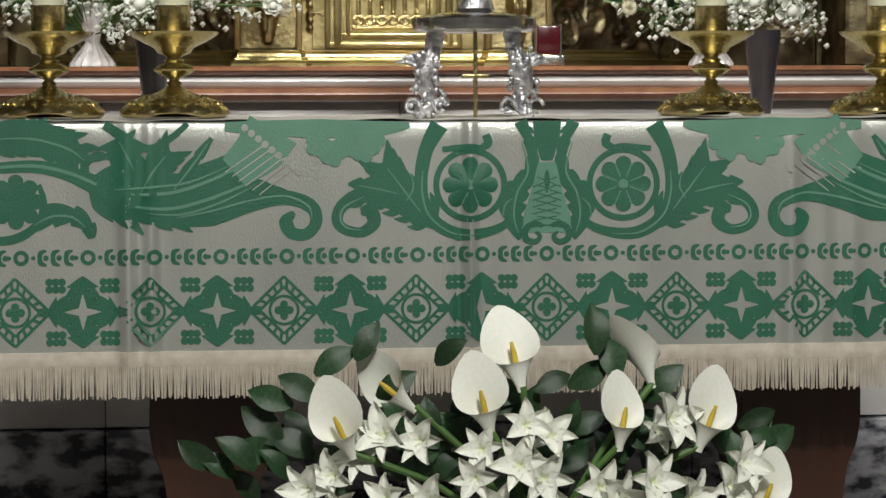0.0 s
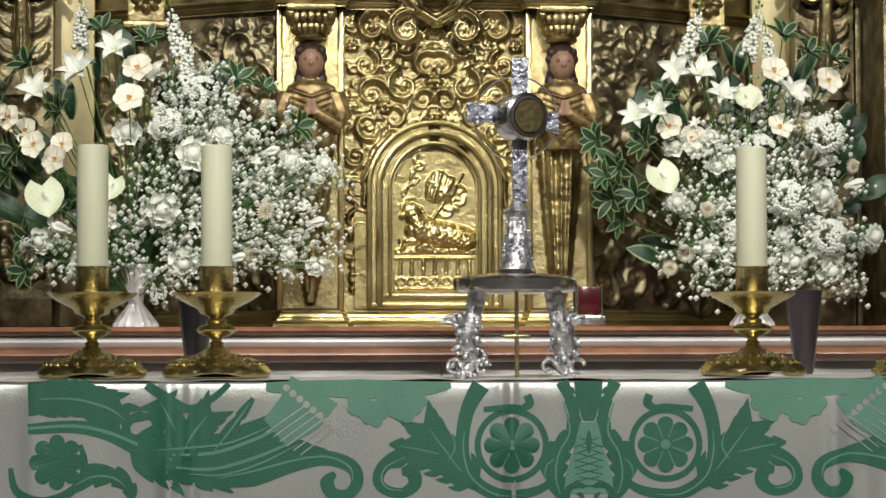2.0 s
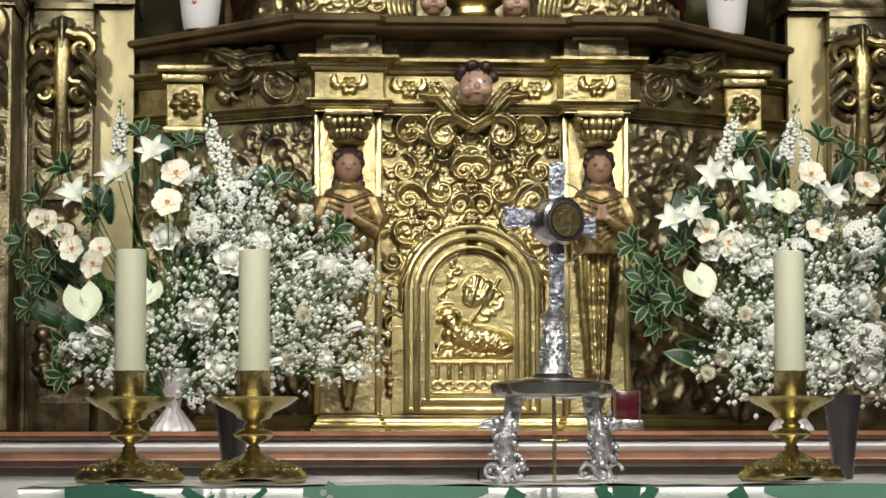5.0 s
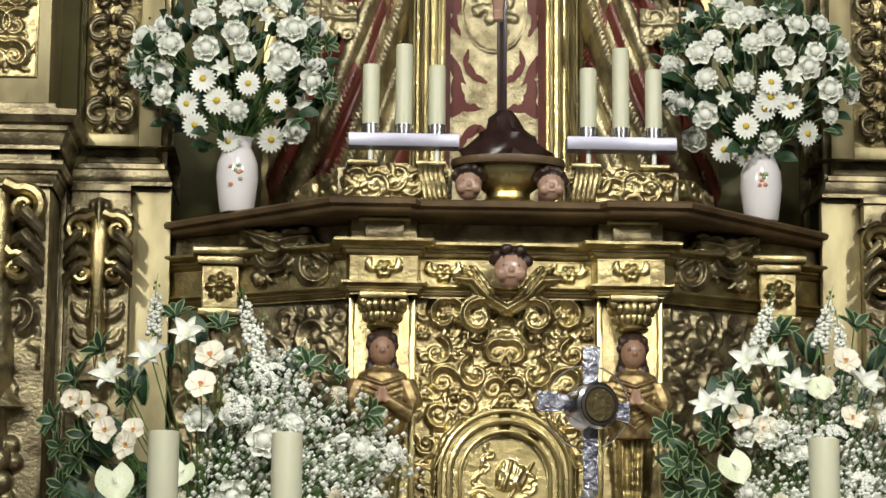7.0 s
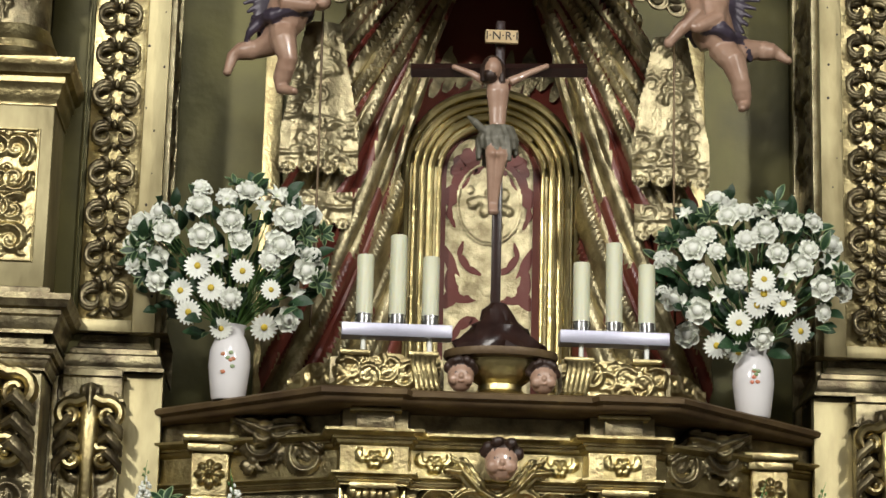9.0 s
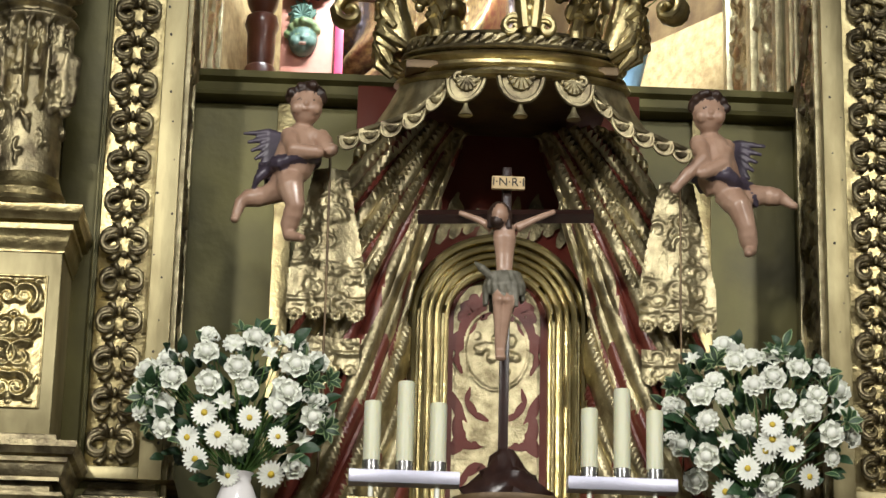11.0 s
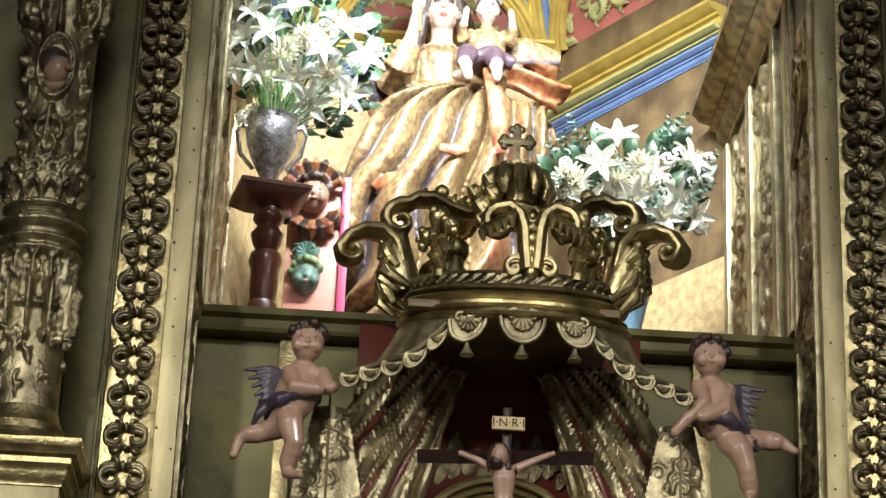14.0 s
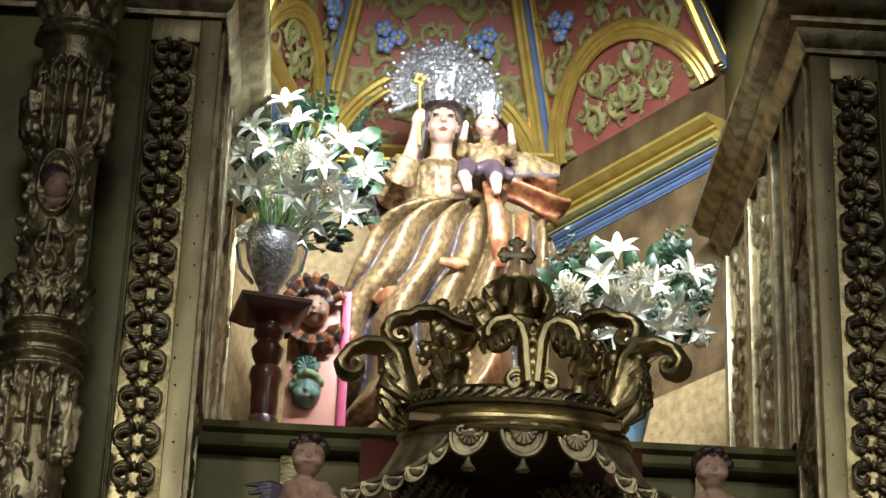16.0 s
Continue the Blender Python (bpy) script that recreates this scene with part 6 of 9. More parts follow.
tube(bm, [V((KX + d, val_y(d) - 0.006, val_at(d) + 0.006)) for d in ds], 0.0075, 8)
part("valance_roll", bm, GOLD_DULL_SHADED, CN)
LAPPETS = ((-0.468, 0.026), (-0.412, 0.028), (-0.352, 0.029), (-0.291, 0.030), (-0.232, 0.026), (-0.150, 0.052), (0.0, 0.062), (0.150, 0.052), (0.232, 0.026), (0.291, 0.030), (0.352, 0.029), (0.412, 0.028), (0.468, 0.026))
for d, bw in LAPPETS:
    cz = val_at(d) - 0.004
    n = 16
    tall = 1.45 if bw > 0.04 else 1.25
    lean = (val_at(d + bw) - val_at(d - bw)) / (2 * bw)
    front = [(d + bw * math.cos(math.pi + math.pi * i / n), cz + lean * bw * math.cos(math.pi + math.pi * i / n) - bw * tall * abs(math.sin(math.pi * i / n)) ** 0.8) for i in range(n + 1)]
    y0 = val_y(d)
    bm = bmesh.new()
    prism(bm, [(KX + x, z) for x, z in front + [(d + bw, val_at(d + bw) + 0.008), (d - bw, val_at(d - bw) + 0.008)]], y0 - 0.006, y0 + 0.006)
    for i in range(1, 8):
        a = math.pi + math.pi * i / 8
        tube(bm, [(KX + d, y0 - 0.007, cz - 0.12 * bw), (KX + d + bw * 0.66 * math.cos(a), y0 - 0.012, cz + tall * 0.66 * bw * math.sin(a))], [bw * 0.05, bw * 0.15], 6)
    tube(bm, [(KX + x, y0 - 0.008, z) for x, z in front], bw * 0.10 + 0.002, 6)
    if bw > 0.04:
        for e in (-1, 1):
            tube(bm, [(KX + d + e * x, y0 - 0.010, cz + h) for x, h in scroll_pts((bw * 0.42, -bw * 0.2), bw * 0.30, 1.1, 2.0, -1, 12)], [0.007 - 0.0003 * i for i in range(13)], 6)
    lp = part("lappet", bm, GOLD_DULL_SHADED, CN)
    if bw > 0.04:
        bm = bmesh.new(); lathe(bm, [(0.004, 0.004), (0.006, -0.010), (0.010, -0.024), (0.019, -0.038), (0.020, -0.042), (0.012, -0.042)], (KX + d, y0, cz - bw * tall), 14)
        part("tassel", bm, GOLD_PALE, lp)
# board added under the crown to block light and keep the canopy dark
bm = bmesh.new(); box(bm, CX - 0.30, CX + 0.30, 6.20, 6.74, 3.55, 3.575, 0.003)
part("canopy_light_block", bm, SHELF_WOOD, CN)


def putto(s):
    """A flying putto beside the canopy, holding the curtain's cord."""
    X = CX + s * 0.58
    y = 6.36
    t = thing("putto", (X, y, 3.08), "painted wooden putto with dark curls and small wings", "statue", "putti")
    bm = bmesh.new()
    hz = 3.468 if s < 0 else 3.492
    cherub(bm, X + s * -0.004, y - 0.03, hz, 0.049)
    dz = hz - 3.515
    tube(bm, [(X, y, 3.475 + dz), (X + s * 0.003, y, 3.435 + dz), (X + s * 0.012, y - 0.005, 3.395 + dz * 0.8), (X + s * 0.02, y - 0.012, 3.35 + dz * 0.6), (X + s * 0.03, y - 0.005, 3.31 + dz * 0.4), (X + s * 0.04, y, 3.27)], [0.022, 0.052, 0.057, 0.060, 0.060, 0.05], 16)
    ball(bm, (X + s * 0.018, y - 0.022, 3.345 + dz * 0.6), 0.050, 12)
    for e in (-1, 1):
        ball(bm, (X + e * 0.026, y - 0.030, 3.415 + dz * 0.8), 0.026, 10)
    if s < 0:
        legs = [[(X - 0.035, y - 0.01, 3.275), (X - 0.03, y - 0.045, 3.215), (X - 0.015, y - 0.045, 3.165), (X - 0.03, y - 0.02, 3.115), (X - 0.03, y - 0.02, 3.085), (X + 0.005, y - 0.055, 3.068)],
                [(X - 0.03, y, 3.275), (X - 0.065, y + 0.01, 3.225), (X - 0.105, y + 0.02, 3.212), (X - 0.15, y + 0.025, 3.205), (X - 0.172, y + 0.025, 3.19), (X - 0.185, y + 0.02, 3.14)]]
        arms = [[(X + 0.045, y - 0.02, 3.43 + dz), (X + 0.072, y - 0.055, 3.375 + dz), (X + 0.085, y - 0.07, 3.375 + dz)], [(X - 0.04, y - 0.03, 3.43 + dz), (X - 0.025, y - 0.075, 3.365 + dz), (X + 0.045, y - 0.085, 3.36 + dz)]]
    else:
        legs = [[(X + 0.045, y - 0.01, 3.265), (X + 0.08, y - 0.04, 3.215), (X + 0.098, y - 0.04, 3.155), (X + 0.108, y - 0.02, 3.115), (X + 0.112, y - 0.02, 3.09), (X + 0.10, y - 0.055, 3.072)],
                [(X + 0.05, y, 3.275), (X + 0.11, y + 0.01, 3.262), (X + 0.16, y + 0.02, 3.272), (X + 0.20, y + 0.02, 3.268), (X + 0.218, y + 0.02, 3.262), (X + 0.245, y + 0.01, 3.24)]]
        arms = [[(X - 0.035, y - 0.03, 3.41), (X - 0.03, y - 0.075, 3.34), (X - 0.075, y - 0.085, 3.29), (X - 0.11, y - 0.075, 3.25)], [(X + 0.05, y, 3.41), (X + 0.03, y - 0.065, 3.33), (X - 0.035, y - 0.085, 3.295)]]
    for q in legs:
        tube(bm, q, [0.040, 0.038, 0.028, 0.027, 0.018, 0.012], 12)
        ball(bm, V(q[0]).lerp(V(q[1]), 0.6), 0.041, 10); ball(bm, V(q[2]).lerp(V(q[3]), 0.4), 0.030, 10); ball(bm, q[-1], 0.014, 8, 0, None, (1, 1.3, 0.8))
    for q in arms:
        tube(bm, q, [0.028, 0.024, 0.019, 0.013][:len(q)], 10)
        ball(bm, V(q[0]).lerp(V(q[1]), 0.4), 0.029, 10); ball(bm, q[-1], 0.017, 8)
    e = -1 if s < 0 else 1
    wx = X + e * 0.05
    for k in range(7):
        tube(bm, [(wx, y + 0.03, 3.44 + dz - 0.008 * k), (wx + e * 0.05, y + 0.05, 3.462 + dz - 0.018 * k), (wx + e * (0.125 - 0.012 * k), y + 0.05, 3.455 + dz - 0.026 * k)], [0.012, 0.013, 0.006], 7, 0.7, mat=3)
    tube(bm, [(X + s * 0.028 + 0.064 * math.cos(k * 0.35), y + 0.066 * math.sin(k * 0.35), 3.30 - s * 0.018 * math.cos(k * 0.35) + 0.006 * math.sin(k * 1.9)) for k in range(19)], [0.020 + 0.005 * math.sin(k * 2.3) for k in range(19)], 8, mat=3)
    for k in range(4):
        tube(bm, [(X + s * 0.075, y - 0.02, 3.30), (X + s * (0.10 + 0.008 * k), y - 0.01, 3.29 - 0.012 * k), (X + s * (0.125 + 0.004 * k), y, 3.30 - 0.024 * k)], [0.016, 0.014, 0.006], 7, mat=3)
    sculpted("figure", bm, [FLESH, HAIR, FLESH_DARK, SASH], t, "", 0.0045, 2)


SASH = material("dark_blue_sash", (0.075, 0.06, 0.085), 0.4, 0.1, (0.04, 0.03, 0.045), 20, 0.5, 0.2, 60)
putto(-1)
putto(1)

# ---- side piers of the retable ----
ROLLED_LEAF = None


def rolled_leaf_mesh():
    """Two broad rolled leaves that curl down and out from a bud, with a ruffle above."""
    bm = bmesh.new()
    for e in (-1, 1):
        pts, rad = [], []
        for i in range(15):
            f = i / 14
            a = math.pi * 0.62 - math.pi * 1.75 * f
            q = 0.036 * (1 - 0.62 * f)
            pts.append((e * (0.032 + q * math.cos(a)), -0.012 - 0.016 * math.sin(f * 3.1), -0.008 + q * math.sin(a)))
            rad.append(0.015 * (1 - 0.45 * f))
        for d in (-1, 0, 1):
            tube(bm, [(x, y - 0.004 * (d == 0), z + d * 0.011 * (1 - i / 18)) for i, (x, y, z) in enumerate(pts)], [r * 0.62 for r in rad], 7)
        for k in range(3):
            tube(bm, [(e * 0.006, -0.006, 0.022), (e * (0.020 + 0.012 * k), -0.024 + 0.004 * k, 0.046 - 0.012 * k), (e * (0.034 + 0.015 * k), -0.012, 0.050 - 0.012 * k)], [0.006, 0.010, 0.004], 6)
        tube(bm, [(e * 0.012, -0.006, -0.03), (e * 0.030, -0.020, -0.052), (e * 0.046, -0.008, -0.050)], [0.006, 0.010, 0.004], 6)
    ball(bm, (0, -0.018, 0.030), 0.009, 8, 0, None, (0.8, 1, 1.6))
    ball(bm, (0, -0.012, -0.036), 0.010, 8)
    me = bpy.data.meshes.new("rolled_leaf")
    bmesh.ops.recalc_face_normals(bm, faces=bm.faces)
    bm.to_mesh(me)
    bm.free()
    me.materials.append(GOLD_DULL_SHADED)
    me.polygons.foreach_set("use_smooth", [True] * len(me.polygons))
    return me


def scroll_capital(t, xc, y, z, k):
    """A carved bracket: two pairs of volutes, a waisted strap, and a bell flower that hangs below."""
    for e in (-1, 1):
        for cz, cx0, r, w in ((-0.035, 0.052, 0.038, 0.015), (-0.155, 0.040, 0.030, 0.012)):
            bm = bmesh.new()
            pts = [(0.012, cz + 0.045)] + scroll_pts((cx0, cz), r, 1.25, 2.0, -1, 18)
            tube(bm, [(xc + e * x * k, y - 0.030 - 0.012 * i / 18, z + h * k) for i, (x, h) in enumerate(pts)], [w * k * (1.1 - 0.5 * i / 19) for i in range(len(pts))], 9, 1.5)
            ball(bm, (xc + e * cx0 * k, y - 0.042, z + cz * k), 0.010 * k, 8)
            part("volute", bm, GOLD, t)
        for j in range(3):
            bm = bmesh.new()
            q = V((xc + e * 0.020 * k, y - 0.02, z - (0.06 + 0.045 * j) * k))
            tube(bm, [q, q + V((e * 0.035, -0.030, 0.012)) * k, q + V((e * 0.065, -0.022, -0.018)) * k, q + V((e * 0.070, -0.010, -0.04)) * k], [0.010 * k, 0.016 * k, 0.012 * k, 0.004 * k], 8)
            part("acanthus_leaf", bm, GOLD_DULL_SHADED, t)
    bm = bmesh.new()
    tube(bm, [(xc, y - 0.015, z - 0.01 * k), (xc, y - 0.035, z - 0.08 * k), (xc, y - 0.028, z - 0.20 * k), (xc, y - 0.02, z - 0.30 * k), (xc, y - 0.018, z - 0.36 * k)], [0.026 * k, 0.030 * k, 0.017 * k, 0.024 * k, 0.010 * k], 14)
    part("strap", bm, GOLD, t)
    bm = bmesh.new()
    lathe(bm, [(0.010, 0.0), (0.020, -0.015), (0.034, -0.045), (0.052, -0.075), (0.058, -0.085), (0.040, -0.090), (0.030, -0.115), (0.010, -0.14)], (xc, y - 0.018, z - 0.36 * k), 28, k, 0.6 * k, wob=lambda a, h: 1 + 0.14 * abs(math.cos(4 * a)))
    part("bell_flower", bm, GOLD_DULL_SHADED, t)
    for j in range(7):
        bm = bmesh.new()
        ball(bm, (xc + 0.030 * k * math.sin(j * 2.4), y - 0.022, z - (0.50 + 0.022 * j) * k), 0.024 * k, 9)
        part("fruit", bm, GOLD_DULL_SHADED, t)


def pier(s):
    t = thing("retable_pier", (CX + s * 1.2, 6.6, 1.12), "tall gilded pier with a carved garland strip and plain border", "pilaster", "retable piers")
    o = tuple(t.location)

    def bx(bm, d0, d1, y0, y1, z0, z1, bev=0.003):
        box(bm, CX + s * d0, CX + s * d1, y0, y1, z0, z1, bev) if s > 0 else box(bm, CX - d1, CX - d0, y0, y1, z0, z1, bev)

    def prt(name, mat, *boxes, label=""):
        bm = bmesh.new()
        for b in boxes:
            bx(bm, *b)
        return part(name, bm, mat, t, label)
    prt("core", GREEN_GILT, (0.936, 2.4, 6.475, 8.0, 1.12, 8.0))
    prt("inner_border", GOLD_FLAT, (0.934, 0.998, 6.45, 6.49, 2.40, 4.97))
    prt("garland_ground", GOLD, (0.998, 1.15, 6.470, 6.49, 2.42, 4.90))
    prt("outer_border", GREEN_GILT, (1.150, 1.27, 6.462, 6.49, 2.40, 4.97), (1.158, 1.166, 6.452, 6.49, 2.40, 4.97))
    for z0, z1 in ((2.395, 2.435), (4.885, 4.97)):
        prt("garland_foot", GOLD_FLAT, (0.998, 1.15, 6.452, 6.49, z0, z1))
    # nail heads along the border
    bm = bmesh.new()
    rn = random.Random(90 + s)
    for k in range(26):
        ball(bm, (CX + s * (0.942 + 0.05 * rn.random()), 6.4495, 2.5 + 0.094 * k + rn.uniform(-0.02, 0.02)), rn.uniform(0.002, 0.0045), 6, 0, None, (1, 0.4, 1))
    tagged(part("nail_head", bm, INK, t), kind="stuff")
    # garland: pairs of rolled leaves, one cluster above the other
    global ROLLED_LEAF
    if ROLLED_LEAF is None:
        ROLLED_LEAF = rolled_leaf_mesh()
    rg = random.Random(71 + s)
    for k in range(21):
        ob = new("rolled_leaf", ROLLED_LEAF)
        ob.parent = t
        q = rg.uniform(0.94, 1.05)
        ob.matrix_basis = Matrix.Translation(V((CX + s * 1.076, 6.469, 2.50 + 0.1172 * k)) - V(o)) @ Matrix.Rotation(rg.uniform(-0.05, 0.05), 4, "Y") @ Matrix.Diagonal((q, rg.uniform(0.9, 1.1), q, 1))
    # top cornice
    bm = bmesh.new()
    p = [(CX + s * 2.2, 6.45), (CX + s * 0.934, 6.45), (CX + s * 0.934, 8.0)]
    cornice(bm, p if s > 0 and False else (p[::-1] if s > 0 else p), 4.97, 5.14, 0.14)
    part("cornice", bm, GOLD_DULL_SHADED, t, "deep moulded gilded cornice")
    # carved reveal beside the niche
    c = Carving(0.24, 2.5, 0.006)
    rng = random.Random(41 + s)
    for k in range(22):
        z = 0.06 + 0.112 * k
        c.spiral(0.12 + 0.05 * (-1) ** k, z, 0.05, 1.2, rng.uniform(0, 6), (-1) ** k, 0.26)
        c.leaf(0.12, z, rng.uniform(0, 6.28), 0.09, 1); c.leaf(0.10, z + 0.05, rng.uniform(0, 6.28), 0.09, -1)
    carved("reveal_carving", c, (lambda X, Z, Hh: (CX + s * (0.935 - Hh) - o[0], 6.52 + X - o[1], Z + 2.3 - o[2])), GOLD_DULL_SHADED, t, "", 1.2)
    for y0 in (6.495, 6.765):
        bm = bmesh.new(); bx(bm, 0.920, 0.94, y0, y0 + 0.022, 2.2, 4.97)
        part("reveal_batten", bm, GOLD_PALE, t)
    for z0 in (3.80, 4.42):
        bm = bmesh.new(); tube(bm, [(CX + s * 0.922, 6.51, z0 + 0.12), (CX + s * 0.922, 6.77, z0 - 0.10)], 0.012, 4)
        part("diagonal_batten", bm, GOLD_PALE, t)
    # deeper reveal of the upper opening
    for k, (y0, y1) in enumerate(((6.80, 6.86), (7.02, 7.08), (7.46, 7.54), (7.93, 8.0))):
        prt("reveal_rib", GOLD_PALE, (0.912, 0.94, y0, y1, 3.78, 4.97))
    for y0 in (7.10, 7.56):
        c = Carving(0.34, 1.15, 0.007)
        for k in range(16):
            c.spiral(rng.uniform(0.05, 0.29), 0.06 + 0.07 * k, 0.055, 1.2, rng.uniform(0, 6), rng.choice((-1, 1)), 0.24)
            c.leaf(rng.uniform(0.05, 0.3), 0.06 + 0.07 * k, rng.uniform(0, 6), 0.08, 1)
        carved("reveal_panel", c, (lambda X, Z, Hh, y0=y0: (CX + s * (0.934 - Hh) - o[0], y0 + X - o[1], Z + 3.79 - o[2])), GOLD_PALE, t, "", 1.5)
    # foot of the pier: caps, scrolled capital, pendant
    bm = bmesh.new()
    p = [(CX + s * 0.895, 6.7), (CX + s * 0.895, 6.42), (CX + s * 1.19, 6.42), (CX + s * 1.19, 6.6)]
    cornice(bm, p[::-1] if s > 0 else p, 2.285, 2.395, 0.055)
    part("pier_cap", bm, GOLD_DULL_SHADED, t)
    bm = bmesh.new()
    p = [(CX + s * 1.00, 6.6), (CX + s * 1.00, 6.39), (CX + s * 1.18, 6.39), (CX + s * 1.18, 6.6)]
    cornice(bm, p[::-1] if s > 0 else p, 2.195, 2.265, 0.035)
    part("capital_moulding", bm, GOLD_DULL_SHADED, t)
    prt("lower_face", GOLD_FLAT, (0.903, 1.01, 6.452, 6.49, 1.125, 2.285))
    prt("lower_pilaster", GOLD_DULL_SHADED, (1.01, 1.17, 6.40, 6.49, 1.125, 2.285))
    prt("lower_strip", GOLD_DULL_SHADED, (1.17, 1.30, 6.44, 6.49, 1.125, 2.285), (1.185, 1.20, 6.42, 6.49, 1.125, 2.285))
    scroll_capital(t, CX + s * 1.09, 6.395, 2.185, 1.0)
    c = Carving(0.16, 0.58, 0.004)
    for e in (-1, 1):
        c.spiral(0.08 + e * 0.043, 0.50, 0.038, 1.3, 1.57, -e, 0.34)
        c.spiral(0.08 + e * 0.04, 0.41, 0.030, 1.2, -1.57, e, 0.34)
        for k in range(4):
            c.leaf(0.08, 0.34 - 0.07 * k, -math.pi / 2 + e * 0.8, 0.07, e)
    c.stroke([(0.08, 0.56), (0.08, 0.40), (0.08, 0.25), (0.08, 0.12)], [0.03, 0.022, 0.03, 0.012], 0.9, 2)
    for k in range(6):
        c.bead(0.08 + 0.02 * math.sin(k * 2), 0.03 + 0.02 * k, 0.017)
    c.mirror()
    carved("pilaster_carving", c, (lambda X, Z, Hh: (CX + s * (1.01 + X) - o[0], 6.399 - Hh - o[1], Z + 1.66 - o[2])), GOLD_DULL_SHADED, t, "", 1.7)
    c = Carving(0.16, 0.22, 0.004)
    for k in range(12):
        c.bead(0.08 + 0.045 * math.sin(k * 2.4), 0.05 + 0.012 * k, 0.022)
        c.leaf(0.08, 0.11, k * 0.55, 0.07, 1)
    carved("fruit_carving", c, (lambda X, Z, Hh: (CX + s * (1.01 + X) - o[0], 6.399 - Hh - o[1], Z + 1.20 - o[2])), GOLD_DULL_SHADED, t, "", 1.5)


pier(-1)
pier(1)


def column(s):
    d = 1.335
    xc, y = CX + s * d, 6.27
    t = thing("retable_column", (xc, y, 1.12), "gilded column with carved drops on a panelled pedestal", "column", "retable columns")
    o = tuple(t.location)
    # lower console
    bm = bmesh.new(); box(bm, xc - 0.13, xc + 0.13, 6.20, 6.5, 1.125, 2.24, 0.004)
    part("console_block", bm, GOLD_DULL_SHADED, t)
    bm = bmesh.new()
    p = [(xc - 0.15, 6.5), (xc - 0.15, 6.17), (xc + 0.15, 6.17), (xc + 0.15, 6.5)]
    cornice(bm, p, 2.33, 2.43, 0.05)
    cornice(bm, [(a * 0.9 + xc * 0.1, b + 0.02) for a, b in p], 2.235, 2.30, 0.03)
    part("console_cornice", bm, GOLD_DULL_SHADED, t)
    bm = bmesh.new(); box(bm, xc - 0.13, xc + 0.13, 6.19, 6.5, 2.29, 2.335, 0.003); box(bm, xc - 0.14, xc + 0.14, 6.18, 6.5, 2.43, 2.46, 0.006)
    part("console_neck", bm, GOLD_DULL_SHADED, t)
    c = Carving(0.24, 1.05, 0.005)
    rng = random.Random(51)
    for e in (-1, 1):
        c.spiral(0.12 + e * 0.06, 0.92, 0.055, 1.3, 1.57, -e, 0.3)
        c.spiral(0.12 + e * 0.055, 0.74, 0.05, 1.3, -1.2, e, 0.3)
    for k in range(24):
        c.leaf(rng.uniform(0.03, 0.21), rng.uniform(0.45, 0.98), rng.uniform(0, 6.28), 0.07, rng.choice((-1, 1)))
        c.bead(rng.uniform(0.06, 0.18), rng.uniform(0.1, 0.4), 0.025, 0.7)
    c.stroke([(0.12, 0.85), (0.12, 0.6), (0.11, 0.35)], [0.035, 0.05, 0.04], 0.8, 0)
    carved("console_carving", c, facing(xc - 0.12, 6.199, 1.16, o), GOLD_DULL_SHADED, t, "", 1.6)
    scroll_capital(t, xc, 6.195, 2.22, 1.35)
    # pedestal with carved panel
    bm = bmesh.new(); box(bm, xc - 0.118, xc + 0.118, 6.20, 6.5, 2.46, 2.97, 0.004)
    part("pedestal", bm, GOLD_FLAT, t)
    bm = bmesh.new()
    for a in ((-0.085, -0.078, 2.53, 2.90), (0.078, 0.085, 2.53, 2.90)):
        box(bm, xc + a[0], xc + a[1], 6.193, 6.21, a[2], a[3], 0.002)
    for z0 in (2.53, 2.893):
        box(bm, xc - 0.0775, xc + 0.0775, 6.193, 6.21, z0, z0 + 0.007, 0.002)
    part("panel_frame", bm, GOLD, t)
    c = Carving(0.155, 0.355, 0.0035)
    for k in range(4):
        c.spiral(0.055, 0.05 + 0.085 * k, 0.042, 1.3, 1.0 + k, (-1) ** k, 0.3)
    c.mirror()
    carved("panel_carving", c, facing(xc - 0.0775, 6.199, 2.538, o), GOLD, t, "", 1.3)
    bm = bmesh.new()
    p = [(xc - 0.118, 6.5), (xc - 0.118, 6.20), (xc + 0.118, 6.20), (xc + 0.118, 6.5)]
    cornice(bm, p, 2.965, 3.09, 0.05)
    part("pedestal_cornice", bm, GOLD, t)
    # turned base and shaft with carved drops
    bm = bmesh.new()
    lathe(bm, [(0.128, 3.09), (0.134, 3.10), (0.128, 3.115), (0.115, 3.12), (0.120, 3.14), (0.113, 3.15), (0.106, 3.17), (0.100, 3.19)], (xc + s * 0.014, y, 0), 40)
    part("column_base", bm, GOLD, t)
    c = Carving(0.56, 2.0, 0.006)
    for k in range(7):
        x = 0.04 + 0.08 * k
        for z in (0.30, 1.28):
            c.stroke([(x, z + 0.16), (x, z + 0.05), (x, z - 0.08)], [0.012, 0.024, 0.008], 0.9, 2)
            c.spiral(x - 0.016, z + 0.10, 0.018, 1.1, 1.5, 1, 0.4, None, False); c.spiral(x + 0.016, z + 0.10, 0.018, 1.1, 1.5, -1, 0.4, None, False)
            c.leaf(x, z + 0.02, -1.2, 0.06, 1); c.leaf(x, z + 0.02, -1.94, 0.06, -1)
            c.bead(x, z - 0.10, 0.018)
            c.stroke([(x - 0.04, z + 0.17), (x, z + 0.13), (x + 0.04, z + 0.17)], [0.010, 0.012, 0.010], 0.9, 1)
